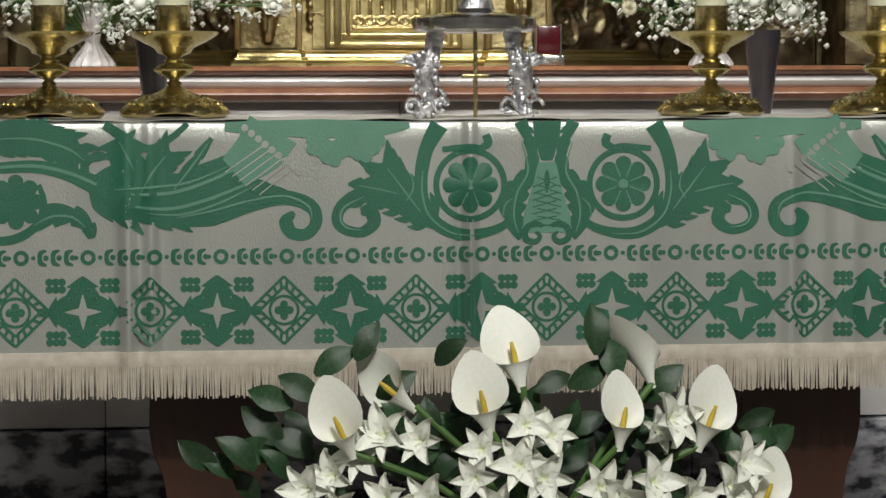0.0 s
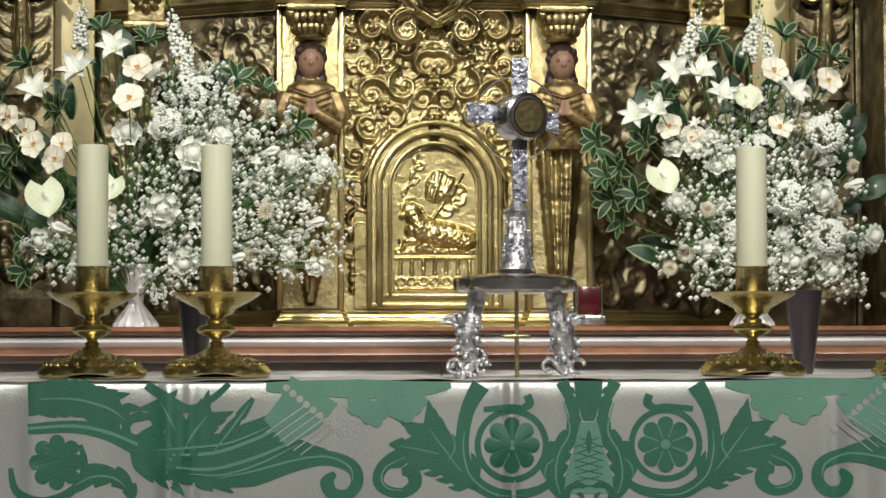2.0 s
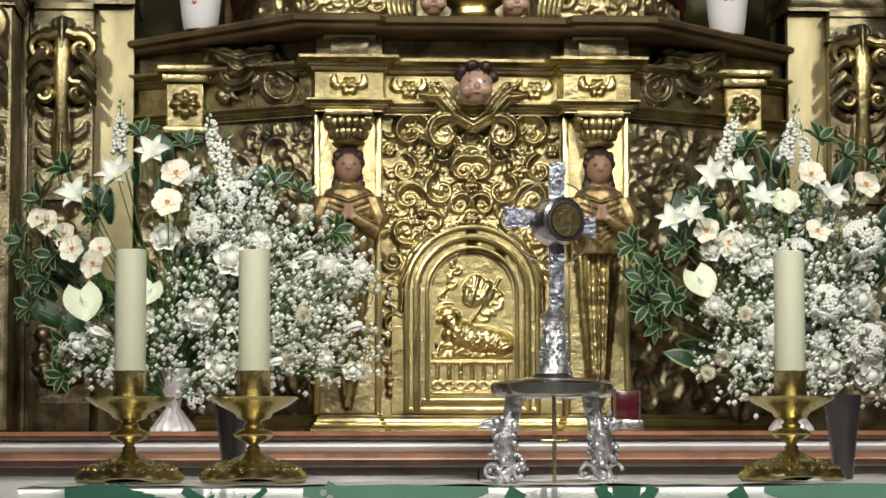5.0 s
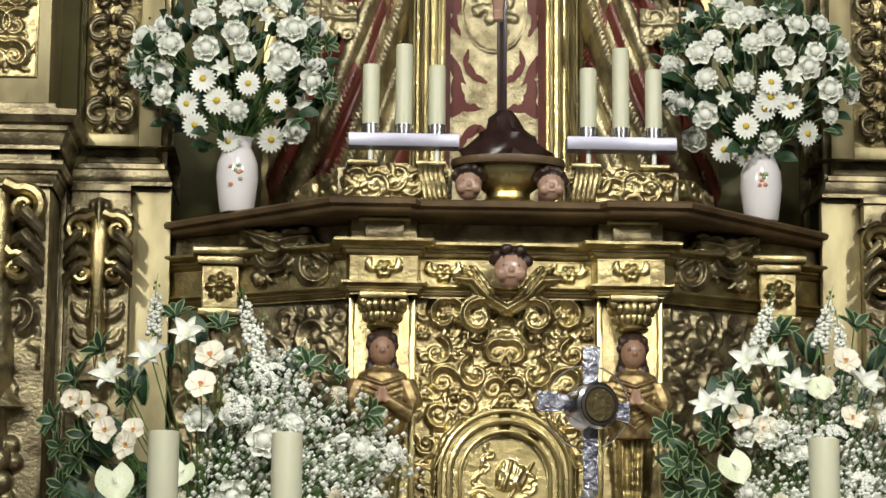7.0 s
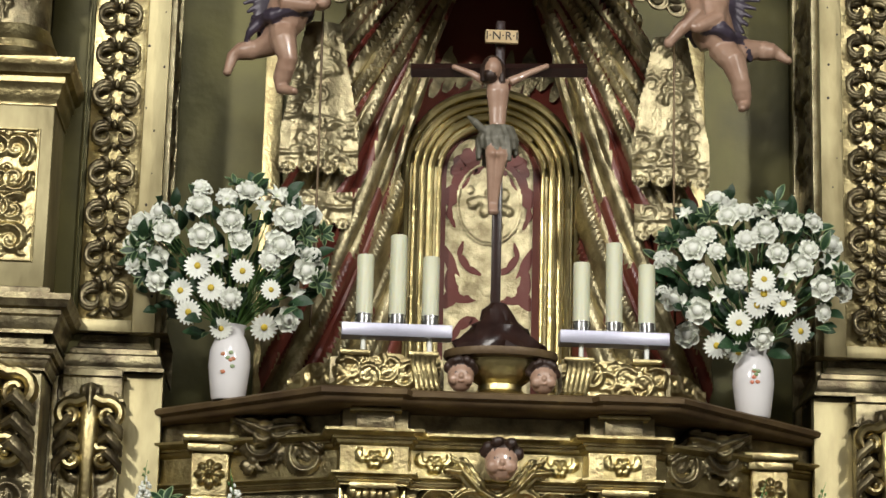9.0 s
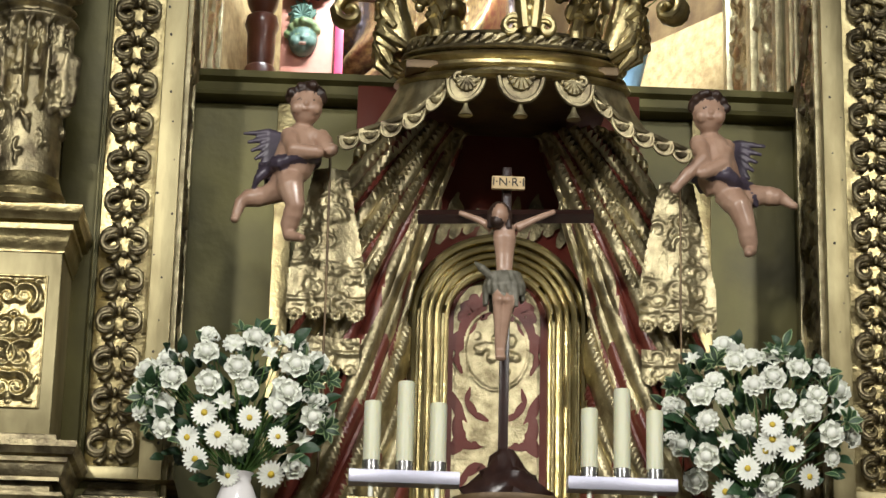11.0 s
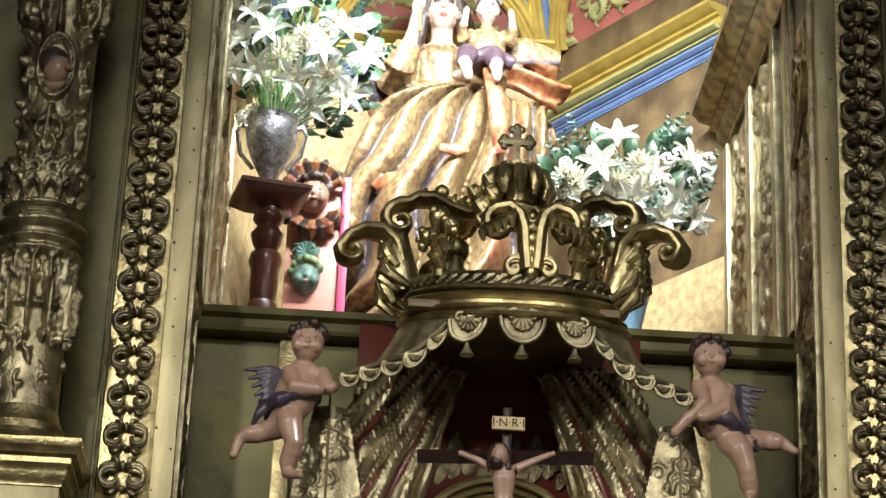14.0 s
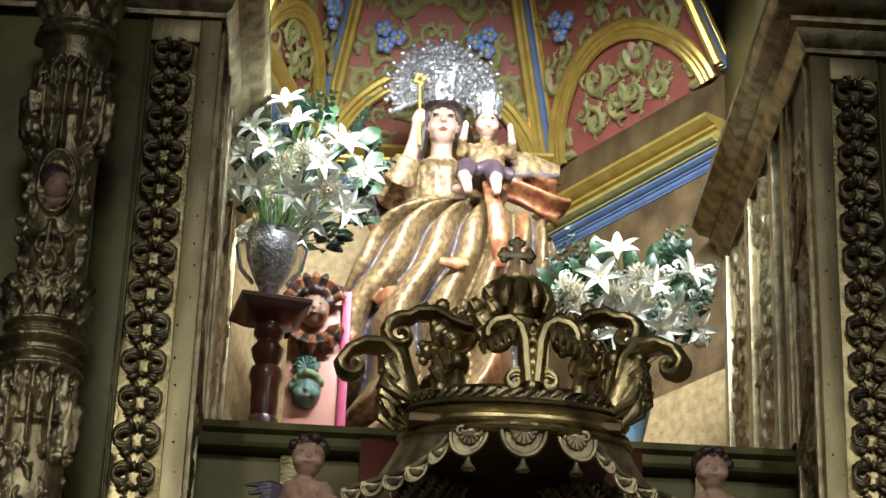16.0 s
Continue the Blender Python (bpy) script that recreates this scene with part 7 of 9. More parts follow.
        for z in (0.62, 1.62):
            c.leaf(x, z, 1.57, 0.10, 1, 0.32); c.leaf(x, z, 1.57, 0.10, -1, 0.32)
    for k in range(40):
        c.bead(0.007 + 0.014 * k, 0.575, 0.008)
    for z, r in ((0.46, 0.014), (0.50, 0.010), (0.545, 0.016), (0.60, 0.010), (1.55, 0.014), (1.58, 0.01)):
        c.stroke([(0, z), (0.56, z)], [r, r], 0.9, 0)
    # medallion
    c.stroke([(0.28 + 0.085 * math.cos(a / 5), 1.03 + 0.10 * math.sin(a / 5)) for a in range(33)], [0.009] * 33, 1.0, 0)
    c.stroke([(0.28 + 0.070 * math.cos(a / 5), 1.03 + 0.086 * math.sin(a / 5)) for a in range(33)], [0.006] * 33, 0.8, 0)
    for e in (-1, 1):
        for k in range(9):
            z = 0.70 + 0.07 * k
            c.leaf(0.28 + e * 0.15, z, rng.uniform(0, 6.28), 0.06, e, 0.34)
            c.bead(0.28 + e * (0.15 + rng.uniform(-0.03, 0.03)), z + rng.uniform(-0.02, 0.02), 0.02, 0.9)
        c.leaf(0.28, 0.90, -1.57 + e * 0.35, 0.11, e, 0.2)
        c.spiral(0.28 + e * 0.035, 0.82, 0.03, 1.2, 1.5, -e, 0.4)
        for k in range(4):
            c.leaf(0.28 + e * 0.07 * k, 0.66, 1.57 + e * 0.2, 0.10, -e, 0.36)
    c.spiral(0.28, 0.775, 0.045, 1.2, 4.7, 1, 0.4)
    for k in range(60):
        c.leaf(rng.uniform(0, 0.56), rng.uniform(0.05, 0.45), rng.uniform(0, 6.28), 0.045, rng.choice((-1, 1)), 0.3)
    c.stroke([(0.28, 1.16), (0.28, 1.22)], [0.02, 0.012], 0.8, 0)
    c.stroke([(0.28, 0.89), (0.27, 0.80), (0.28, 0.72)], [0.02, 0.014, 0.006], 0.8, 3)

    def wrap(X, Z, Hh):
        a = math.pi + X / 0.56 * math.pi
        r = 0.100 - 0.002 * np.sin(Z * 3) + Hh * 1.9
        return (xc + s * 0.016 + r * np.cos(a) - o[0], y + r * np.sin(a) - o[1], Z + 3.19 - o[2])
    carved("shaft", c, wrap, GOLD_DULL_SHADED, t, "shaft carved with drops, leaves and a medallion", 1.0)
    bm = bmesh.new(); mx = xc + s * 0.016
    ball(bm, (mx, y - 0.098, 4.215), 0.046, 14, 0, None, (0.85, 0.5, 1.15)); ball(bm, (mx - 0.012, y - 0.094, 4.238), 0.050, 14, 1, None, (0.95, 0.5, 0.95)); ball(bm, (mx + 0.036, y - 0.115, 4.212), 0.010, 8); ball(bm, (mx, y - 0.092, 4.165), 0.03, 10, 0, None, (1.3, 0.5, 0.8))
    part("medallion_head", bm, [FLESH_DARK, HAIR], t, "small painted head in the medallion")


column(-1)
column(1)

# panels that close the stage behind the putti, ledge bar, floor of the upper chapel
bm = bmesh.new(); box(bm, CX - 0.935, CX + 0.935, 6.90, 6.99, 2.1, 3.70)
structure("wall_stage", bm, GREEN_GILT, "olive gilded panel behind the putti")
t = thing("upper_ledge", (CX, 6.9, 3.68), "moulded gilded ledge bar under the upper opening", "ledge")
bm = bmesh.new()
moulding(bm, [(CX - 0.934, 6.89), (CX + 0.934, 6.89)], [(-0.1, 3.685), (0.03, 3.685), (0.045, 3.695), (0.04, 3.71), (0.025, 3.716), (0.03, 3.74), (0.05, 3.752), (0.055, 3.772), (-0.1, 3.772)])
part("bar", bm, GREEN_GILT, t)
for xx in (-0.155, 1.13):
    bm = bmesh.new(); box(bm, xx - 0.028, xx + 0.028, 6.875, 6.9, 2.19, 3.684, 0.003)
    tagged(part("stage_pilaster", bm, GOLD), "narrow plain gilded strip beside the carved curtain", "trim", kind="structure")

# ---- the lit chapel behind the upper opening ----
bm = bmesh.new(); box(bm, -1.6, 2.6, 6.99, 10.0, 3.6, 3.768)
structure("floor_chapel", bm, WOOD_RED, "wooden floor of the upper chapel", "floor")
bm = bmesh.new(); box(bm, -1.6, 2.6, 6.46, 6.75, 5.9, 8.0)
structure("wall_lintel", bm, GOLD_DULL_SHADED, "gilded wall over the upper opening")
bm = bmesh.new(); box(bm, -1.6, 2.6, 6.46, 10, 8.0, 8.1)
structure("ceiling_chapel", bm, PLASTER, "plain ceiling over the chapel", "ceiling")
bm = bmesh.new(); box(bm, -1.6, 2.6, 9.9, 10.0, 1.0, 8.0)
structure("wall_chapel", bm, PLASTER, "plain plastered wall behind the chapel")

DAMASK = material("gold_damask", (0.44, 0.33, 0.165), 0.6, 0.15, (0.27, 0.19, 0.085), 30, 0.6, 0.5, 90)
STUCCO_RED = material("red_painted_stucco", (0.33, 0.10, 0.075), 0.6, 0, (0.24, 0.065, 0.05), 8, 0.5, 0.3, 50)
STUCCO_GREEN = material("olive_painted_leaf", (0.20, 0.20, 0.075), 0.5, 0, (0.30, 0.27, 0.10), 20, 0.6, 0.3, 60)
STUCCO_BLUE = material("blue_painted_stucco", (0.10, 0.16, 0.30), 0.5, 0, (0.07, 0.11, 0.22), 14, 0.5, 0.2, 60)
STUCCO_GOLD = material("yellow_gilt_rib", (0.62, 0.46, 0.12), 0.38, 0.6, (0.44, 0.31, 0.07), 14, 0.5, 0.2, 60)
FLOWER_BLUE = material("blue_painted_petal", (0.22, 0.32, 0.62), 0.5, 0, (0.16, 0.24, 0.5), 30, 0.5)
ROBE = material("estofado_robe", (0.30, 0.215, 0.095), 0.42, 0.2, (0.13, 0.075, 0.04), 44, 0.8, 0.6, 80)
ROBE_RED = material("red_robe_lining", (0.17, 0.035, 0.022), 0.45, 0.1, (0.30, 0.16, 0.06), 34, 0.7, 0.3, 70)
ROBE_DARK = material("dark_mantle", (0.075, 0.045, 0.055), 0.45, 0.1, (0.04, 0.025, 0.035), 30, 0.6, 0.3, 70)
# blue of the robe's stripes, also the painted shade in its fold grooves
ROBE_BLUE = material("blue_stripe_and_fold_shade", (0.075, 0.07, 0.10), 0.45, 0.1, (0.17, 0.12, 0.075), 30, 0.6, 0.3, 70)

PL = [(-0.46, 8.0), (-0.20, 8.9), (0.83, 8.9), (1.42, 8.0)]   # the chapel's plan
ZB = 5.80


def facet(name, a, b, z0, z1, mat, label, back=0.05):
    bm = bmesh.new()
    d = V((b[0] - a[0], b[1] - a[1])).normalized()
    n = V((-d.y, d.x)) * back
    q = [V(a), V(b), V(b) + n, V(a) + n]
    lo = [bm.verts.new((p.x, p.y, z0)) for p in q]
    hi = [bm.verts.new((p.x, p.y, z1)) for p in q]
    bm.faces.new(lo); bm.faces.new(hi)
    for i in range(4):
        bm.faces.new((lo[i], lo[(i + 1) % 4], hi[(i + 1) % 4], hi[i]))
    return structure(name, bm, mat, label)


for k in range(3):
    facet(f"wall_facet_{k + 1}", PL[k], PL[k + 1], 3.77, 4.55 if k == 2 else ZB, DAMASK, "chapel wall hung with gold damask")
# dark colour stands in for the shadow on this wall below the cornice
facet("wall_facet_4", PL[2], PL[3], 4.55, ZB, SHELF_WOOD, "upper chapel wall coloured dark for the shade under the cornice")
for k in range(3):
    bm = bmesh.new()
    a, b = PL[k], PL[k + 1]
    lift = -0.30 if k == 2 else -0.06
    for z0, z1, out, mat in ((ZB + lift - 0.10, ZB + lift - 0.05, 0.05, STUCCO_BLUE), (ZB + lift - 0.05, ZB + lift, 0.07, STUCCO_GREEN), (ZB + lift, ZB + lift + 0.09, 0.10, STUCCO_GOLD)):
        bm = bmesh.new(); cornice(bm, [a, b], z0, z1, out)
        tagged(part("chapel_cornice", bm, mat), "painted moulded cornice round the chapel wall", "trim", kind="structure")

# vault panels with ribs, carved leaves and small painted blossoms
APEX = [(-0.16, 7.75, 6.75), (0.02, 8.3, 6.75), (0.58, 8.3, 6.75), (0.95, 7.75, 6.75)]


def vault_point(k, u, v):
    a0, a1 = V((*PL[k], ZB)), V((*PL[k + 1], ZB))
    b0, b1 = V(APEX[k]), V(APEX[k + 1])
    return (a0.lerp(a1, u)).lerp(b0.lerp(b1, u), v)


VT = thing("chapel_vault", (0.4, 8.5, ZB), "red painted vault with carved olive scrolls, ribs and blossoms", "vault")
for k in range(3):
    o = VT.location.copy()
    e1 = (vault_point(k, 1, 0.3) - vault_point(k, 0, 0.3))
    w, h = e1.length, (vault_point(k, 0.5, 1) - vault_point(k, 0.5, 0)).length
    nrm = e1.cross(vault_point(k, 0.5, 1) - vault_point(k, 0.5, 0)).normalized()
    if nrm.y > 0:
        nrm = -nrm
    bm = bmesh.new()
    rings = [[vault_point(k, i / 12, j / 12) for i in range(13)] for j in range(13)]
    grid_faces(bm, rings, False)
    t = part("vault_panel", bm, STUCCO_RED, VT, "red painted panel with olive carving")
    c = Carving(w, h, 0.007)
    rng = random.Random(61 + k)
    for q in ((0.17, 0.30, 0.07), (0.30, 0.62, 0.075), (0.14, 0.80, 0.06), (0.40, 0.86, 0.05), (0.36, 0.22, 0.06), (0.24, 0.46, 0.05), (0.45, 0.10, 0.05), (0.30, 0.08, 0.05), (0.13, 0.10, 0.04)):
        c.spiral(q[0] * w, q[1] * h, q[2] * 1.15, 1.3, rng.uniform(0, 6), rng.choice((-1, 1)), 0.27)
    done = []
    for q in range(400):
        x, z = rng.uniform(0.06, 0.48) * w, rng.uniform(0.05, 0.95) * h
        if len(done) < 26 and all(math.hypot(x - p[0], z - p[1]) > 0.085 for p in done):
            done.append((x, z))
            c.spiral(x, z, rng.uniform(0.035, 0.055), 1.2, rng.uniform(0, 6), rng.choice((-1, 1)), 0.3)
    for q in range(7):
        a = math.radians(30 + 20 * q)
        c.stroke([(w / 2, 0.60 * h), (w / 2 + 0.12 * math.cos(a), 0.60 * h + 0.12 * math.sin(a))], [0.012, 0.022], 0.9, 0)
    c.mirror()

    def onto(X, Z, Hh, k=k, w=w, h=h, o=o, nrm=nrm):
        U, W = X / w, Z / h
        a0, a1, b0, b1 = (np.array(p) for p in (vault_point(k, 0, 0), vault_point(k, 1, 0), vault_point(k, 0, 1), vault_point(k, 1, 1)))
        out = []
        for i in range(3):
            p = (a0[i] * (1 - U) + a1[i] * U) * (1 - W) + (b0[i] * (1 - U) + b1[i] * U) * W
            out.append(p + nrm[i] * (Hh + 0.004) - o[i])
        return out
    carved("scroll_carving", c, onto, STUCCO_GREEN, t, "olive and gold carved scrolls", 1.3, c.H > 0.001)
    # lunette arch
    bm = bmesh.new()
    for rr, r0 in ((0.46, 0.022), (0.43, 0.014), (0.405, 0.018)):
        pts = [vault_point(k, 0.5 - rr * math.cos(math.pi * i / 24), 0.0 + 0.36 * rr / 0.46 * math.sin(math.pi * i / 24)) + nrm * 0.02 for i in range(25)]
        tube(bm, pts, r0, 8)
    part("lunette_arch", bm, STUCCO_GOLD, t)
    for u, v in ((0.24, 0.44), (0.22, 0.50), (0.30, 0.47), (0.76, 0.44), (0.78, 0.50), (0.70, 0.47), (0.18, 0.72), (0.82, 0.72)):
        bm = bmesh.new()
        p = vault_point(k, u, v) + nrm * 0.03
        for j in range(5):
            a = j * 1.257
            ball(bm, p + e1.normalized() * 0.022 * math.cos(a) + V((0, 0, 0.022 * math.sin(a))), 0.018, 7)
        ball(bm, p + nrm * 0.01, 0.011, 7, 1)
        part("blossom", bm, [FLOWER_BLUE if v < 0.6 else FLESH_PALE, YELLOW], t)
for k in range(4):
    a, b = V((*PL[k], ZB)), V(APEX[k])
    t = VT
    side = V((1, 0, 0)) if k in (1, 2) else V((0.6, 0.6, 0)).normalized()
    for e, r, mat, nm in ((-0.052, 0.022, STUCCO_GOLD, "rib_roll"), (-0.025, 0.016, STUCCO_GOLD, "rib_roll"), (0.0, 0.020, STUCCO_BLUE, "rib_channel"), (0.025, 0.016, STUCCO_GOLD, "rib_roll"), (0.052, 0.022, STUCCO_GOLD, "rib_roll")):
        bm = bmesh.new(); tube(bm, [a + side * e + V((0, -0.03, 0)), a.lerp(b, 0.5) + side * e * 0.9 + V((0, -0.03, 0)), b + side * e * 0.8 + V((0, -0.03, 0))], r, 8)
        part(nm, bm, mat, t)
t = thing("painted_angel_head", (1.12, 8.32, 6.02), "pale painted head in the carved leaves", "carving")
bm = bmesh.new(); ball(bm, (1.12, 8.27, 6.06), 0.055, 14, 0, None, (0.9, 0.8, 1.2)); ball(bm, (1.12, 8.29, 6.09), 0.06, 12, 1, None, (1, 0.8, 1))
part("figure", bm, [FLESH_PALE, HAIR], t)


# ---- enthroned statue ----
def enthroned_statue():
    X, Y = 0.335, 8.35
    t = thing("enthroned_statue", (X, Y, 3.77), "painted and gilded seated statue in a wide gold robe", "statue")
    bm = bmesh.new()
    # robe over the knees: folds fan from the lap to the lower hem
    SIL = ((5.34, 0.20, 0.50, 0.10), (5.27, 0.13, 0.66, 0.20), (5.20, 0.10, 0.78, 0.28), (5.10, 0.05, 0.80, 0.33), (4.98, 0.00, 0.78, 0.34), (4.84, -0.05, 0.74, 0.34), (4.72, -0.085, 0.72, 0.33), (4.60, -0.06, 0.72, 0.32), (4.45, 0.0, 0.72, 0.31), (3.775, 0.02, 0.72, 0.30))
    n, rows = 150, 96
    front, tone = [], []
    for j in range(rows + 1):
        h = 5.34 - (5.34 - 4.2) * j / rows if j < rows else 3.775
        for a, b in zip(SIL, SIL[1:]):
            if h >= b[0] - 1e-6:
                f = (a[0] - h) / (a[0] - b[0])
                x0, x1, bulge = (a[i] + (b[i] - a[i]) * f for i in (1, 2, 3))
                break
        ring, tn = [], []
        for i in range(n + 1):
            u = i / n
            x = x0 + (x1 - x0) * u
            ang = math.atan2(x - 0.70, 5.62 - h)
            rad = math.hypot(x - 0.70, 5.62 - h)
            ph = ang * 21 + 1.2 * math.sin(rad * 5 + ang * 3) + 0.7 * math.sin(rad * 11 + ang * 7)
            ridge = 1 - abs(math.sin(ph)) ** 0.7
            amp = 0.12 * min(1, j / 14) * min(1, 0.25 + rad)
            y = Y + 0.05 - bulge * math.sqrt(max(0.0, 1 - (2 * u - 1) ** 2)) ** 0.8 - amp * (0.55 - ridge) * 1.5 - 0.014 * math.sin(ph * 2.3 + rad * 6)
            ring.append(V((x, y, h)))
            # blue stripes follow the grooves and darken them as painted fold shade
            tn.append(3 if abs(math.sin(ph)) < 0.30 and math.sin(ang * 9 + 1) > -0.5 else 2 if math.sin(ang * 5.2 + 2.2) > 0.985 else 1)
        front.append(ring)
        tone.append(tn)
    v = [[bm.verts.new(p) for p in r] for r in front]
    w = [[bm.verts.new(V((p.x, Y + 0.10, p.z))) for p in r] for r in front]
    for j in range(rows):
        for i in range(n):
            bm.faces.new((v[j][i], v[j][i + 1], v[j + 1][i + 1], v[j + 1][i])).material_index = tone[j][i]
            bm.faces.new((w[j][i + 1], w[j][i], w[j + 1][i], w[j + 1][i + 1])).material_index = 1
        for i in (0, n):
            bm.faces.new((v[j][i], v[j + 1][i], w[j + 1][i], w[j][i])).material_index = 2
    for j in (0, rows):
        for i in range(n):
            bm.faces.new((v[j][i], v[j][i + 1], w[j][i + 1], w[j][i])).material_index = 1
    # lining turned out at the knee and at the hem
    for q, r in (([(0.50, 8.02, 5.27), (0.53, 7.96, 5.14), (0.55, 7.97, 5.0), (0.56, 8.0, 4.9)], [0.02, 0.034, 0.036, 0.02]), ([(0.33, 7.97, 4.90), (0.39, 7.955, 4.885), (0.44, 7.97, 4.90)], [0.018, 0.028, 0.018]),
                 ([(-0.07, 8.22, 4.70), (-0.03, 8.15, 4.65), (0.03, 8.10, 4.62)], [0.03, 0.04, 0.03]), ([(0.10, 8.1, 4.78), (0.15, 8.06, 4.80), (0.2, 8.04, 4.80)], [0.02, 0.03, 0.02])):
        tube(bm, q, r, 12, 0.5, mat=2)
    # torso, sleeves, neck, head
    lathe(bm, [(0.16, 5.20), (0.135, 5.26), (0.115, 5.32), (0.125, 5.39), (0.135, 5.44), (0.115, 5.475), (0.06, 5.50), (0.046, 5.52), (0.044, 5.57)], (X, Y - 0.02, 0), 40, 1, 0.75, wob=lambda a, h: 1 + 0.04 * math.cos(13 * a + 10 * h) * (h < 5.45), mat=1)
    lathe(bm, [(0.07, 5.49), (0.05, 5.505), (0.044, 5.53), (0.044, 5.59), (0.03, 5.60)], (X, Y - 0.045, 0), 20, mat=0)
    tube(bm, [(X - 0.11, Y - 0.03, 5.45), (X - 0.165, Y - 0.07, 5.38), (X - 0.18, Y - 0.14, 5.31), (X - 0.165, Y - 0.21, 5.32), (X - 0.135, Y - 0.24, 5.40)], [0.055, 0.075, 0.082, 0.07, 0.05], 16, mat=1)
    for k in range(6):
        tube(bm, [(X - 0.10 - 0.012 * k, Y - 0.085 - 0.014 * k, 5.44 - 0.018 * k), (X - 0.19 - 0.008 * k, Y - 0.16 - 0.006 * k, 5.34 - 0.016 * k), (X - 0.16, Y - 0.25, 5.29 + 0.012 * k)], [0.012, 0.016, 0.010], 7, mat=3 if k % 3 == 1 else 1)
    tube(bm, [(X - 0.135, Y - 0.24, 5.38), (X - 0.115, Y - 0.255, 5.47), (X - 0.108, Y - 0.26, 5.53)], [0.032, 0.025, 0.02], 10)
    ball(bm, (X - 0.105, Y - 0.265, 5.555), 0.030, 10, 0, None, (0.9, 0.8, 1.1))
    for k in range(4):
        tube(bm, [(X - 0.12, Y - 0.27, 5.545 + 0.013 * k), (X - 0.095, Y - 0.292, 5.55 + 0.013 * k), (X - 0.078, Y - 0.28, 5.55 + 0.013 * k)], 0.0075, 7)
    tube(bm, [(X - 0.095, Y - 0.278, 5.44), (X - 0.103, Y - 0.278, 5.72)], 0.008, 8, mat=5)
    for k in range(4):
        a = k * 1.57 + 0.4
        ball(bm, (X - 0.104 + 0.02 * math.cos(a), Y - 0.278, 5.735 + 0.02 * math.sin(a)), 0.013, 8, 5)
    tube(bm, [(X + 0.11, Y - 0.03, 5.45), (X + 0.19, Y - 0.08, 5.37), (X + 0.20, Y - 0.20, 5.28), (X + 0.10, Y - 0.27, 5.255)], [0.06, 0.075, 0.06, 0.028], 14, mat=1)
    ball(bm, (X + 0.075, Y - 0.285, 5.255), 0.034, 10, 0, None, (1.3, 0.8, 0.7))
    hx, hy, hz = X, Y - 0.065, 5.645
    ball(bm, (hx, hy, hz), 0.068, 24, 0, None, (0.90, 1.0, 1.30))
    ball(bm, (hx, hy - 0.018, hz - 0.052), 0.044, 14, 0, None, (0.95, 1, 0.9))
    tube(bm, [(hx, hy - 0.064, hz + 0.022), (hx, hy - 0.074, hz), (hx, hy - 0.081, hz - 0.018)], [0.007, 0.009, 0.012], 8)
    ball(bm, (hx, hy - 0.060, hz - 0.044), 0.013, 10, 2, None, (1.3, 0.8, 0.55))
    for e in (-1, 1):
        ball(bm, (hx + e * 0.026, hy - 0.060, hz + 0.016), 0.011, 10, 4, None, (1.35, 0.6, 0.6))
        tube(bm, [(hx + e * 0.012, hy - 0.065, hz + 0.034), (hx + e * 0.028, hy - 0.064, hz + 0.040), (hx + e * 0.044, hy - 0.053, hz + 0.032)], 0.006, 6)
        ball(bm, (hx + e * 0.034, hy - 0.040, hz - 0.022), 0.026, 12)
        for k in range(3):
            tube(bm, [(hx + e * 0.012, hy - 0.03, hz + 0.088), (hx + e * (0.062 + 0.008 * k), hy - 0.025 + 0.02 * k, hz + 0.04), (hx + e * (0.078 + 0.012 * k), hy - 0.02 + 0.02 * k, hz - 0.04), (hx + e * (0.085 + 0.018 * k), hy - 0.01 + 0.02 * k, hz - 0.12), (hx + e * (0.105 + 0.02 * k), hy + 0.01, hz - 0.20)], [0.014, 0.024, 0.026, 0.024, 0.012], 9, mat=4)
    ball(bm, (hx, hy + 0.022, hz + 0.045), 0.080, 18, 4, None, (0.98, 0.95, 1))
    # dark mantle behind the arm, and the mantle blown out beside the lap
    for k in range(6):
        tube(bm, [(X - 0.12, Y + 0.03, 5.46 - 0.02 * k), (X - 0.22 - 0.005 * k, Y - 0.01, 5.36 - 0.03 * k), (X - 0.27 + 0.01 * k, Y - 0.06, 5.30 - 0.035 * k)], [0.04, 0.04, 0.018], 8, mat=6 if k < 3 else 2)
    nu, nv = 24, 44
    sheet = []
    for j in range(nv + 1):
        f = j / nv
        sheet.append([V((X + 0.18 + (0.30 - 0.03 * math.sin(f * 9)) * (i / nu), Y - 0.14 + 0.035 * math.sin(f * 17 + 2.2 * i / nu) - 0.05 * math.sin(i / nu * 3), 5.445 - 0.20 * f + 0.035 * math.sin(i / nu * 4.2 + 1) - 0.02 * (i / nu))) for i in range(nu + 1)])
    slab(bm, sheet, 0.03, 2)
    for k in range(5):
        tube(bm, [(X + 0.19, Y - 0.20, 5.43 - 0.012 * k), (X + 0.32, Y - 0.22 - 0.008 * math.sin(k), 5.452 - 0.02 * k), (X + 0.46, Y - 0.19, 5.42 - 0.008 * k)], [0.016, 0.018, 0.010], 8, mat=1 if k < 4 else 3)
    # child on the lap
    cx, cy = X + 0.165, Y - 0.26
    lathe(bm, [(0.06, 5.28), (0.078, 5.33), (0.072, 5.40), (0.056, 5.455), (0.026, 5.475), (0.024, 5.50)], (cx, cy, 0), 24, 1, 0.8, mat=1, wob=lambda a, h: 1 + 0.05 * math.cos(9 * a + 20 * h))
    kz = 5.545
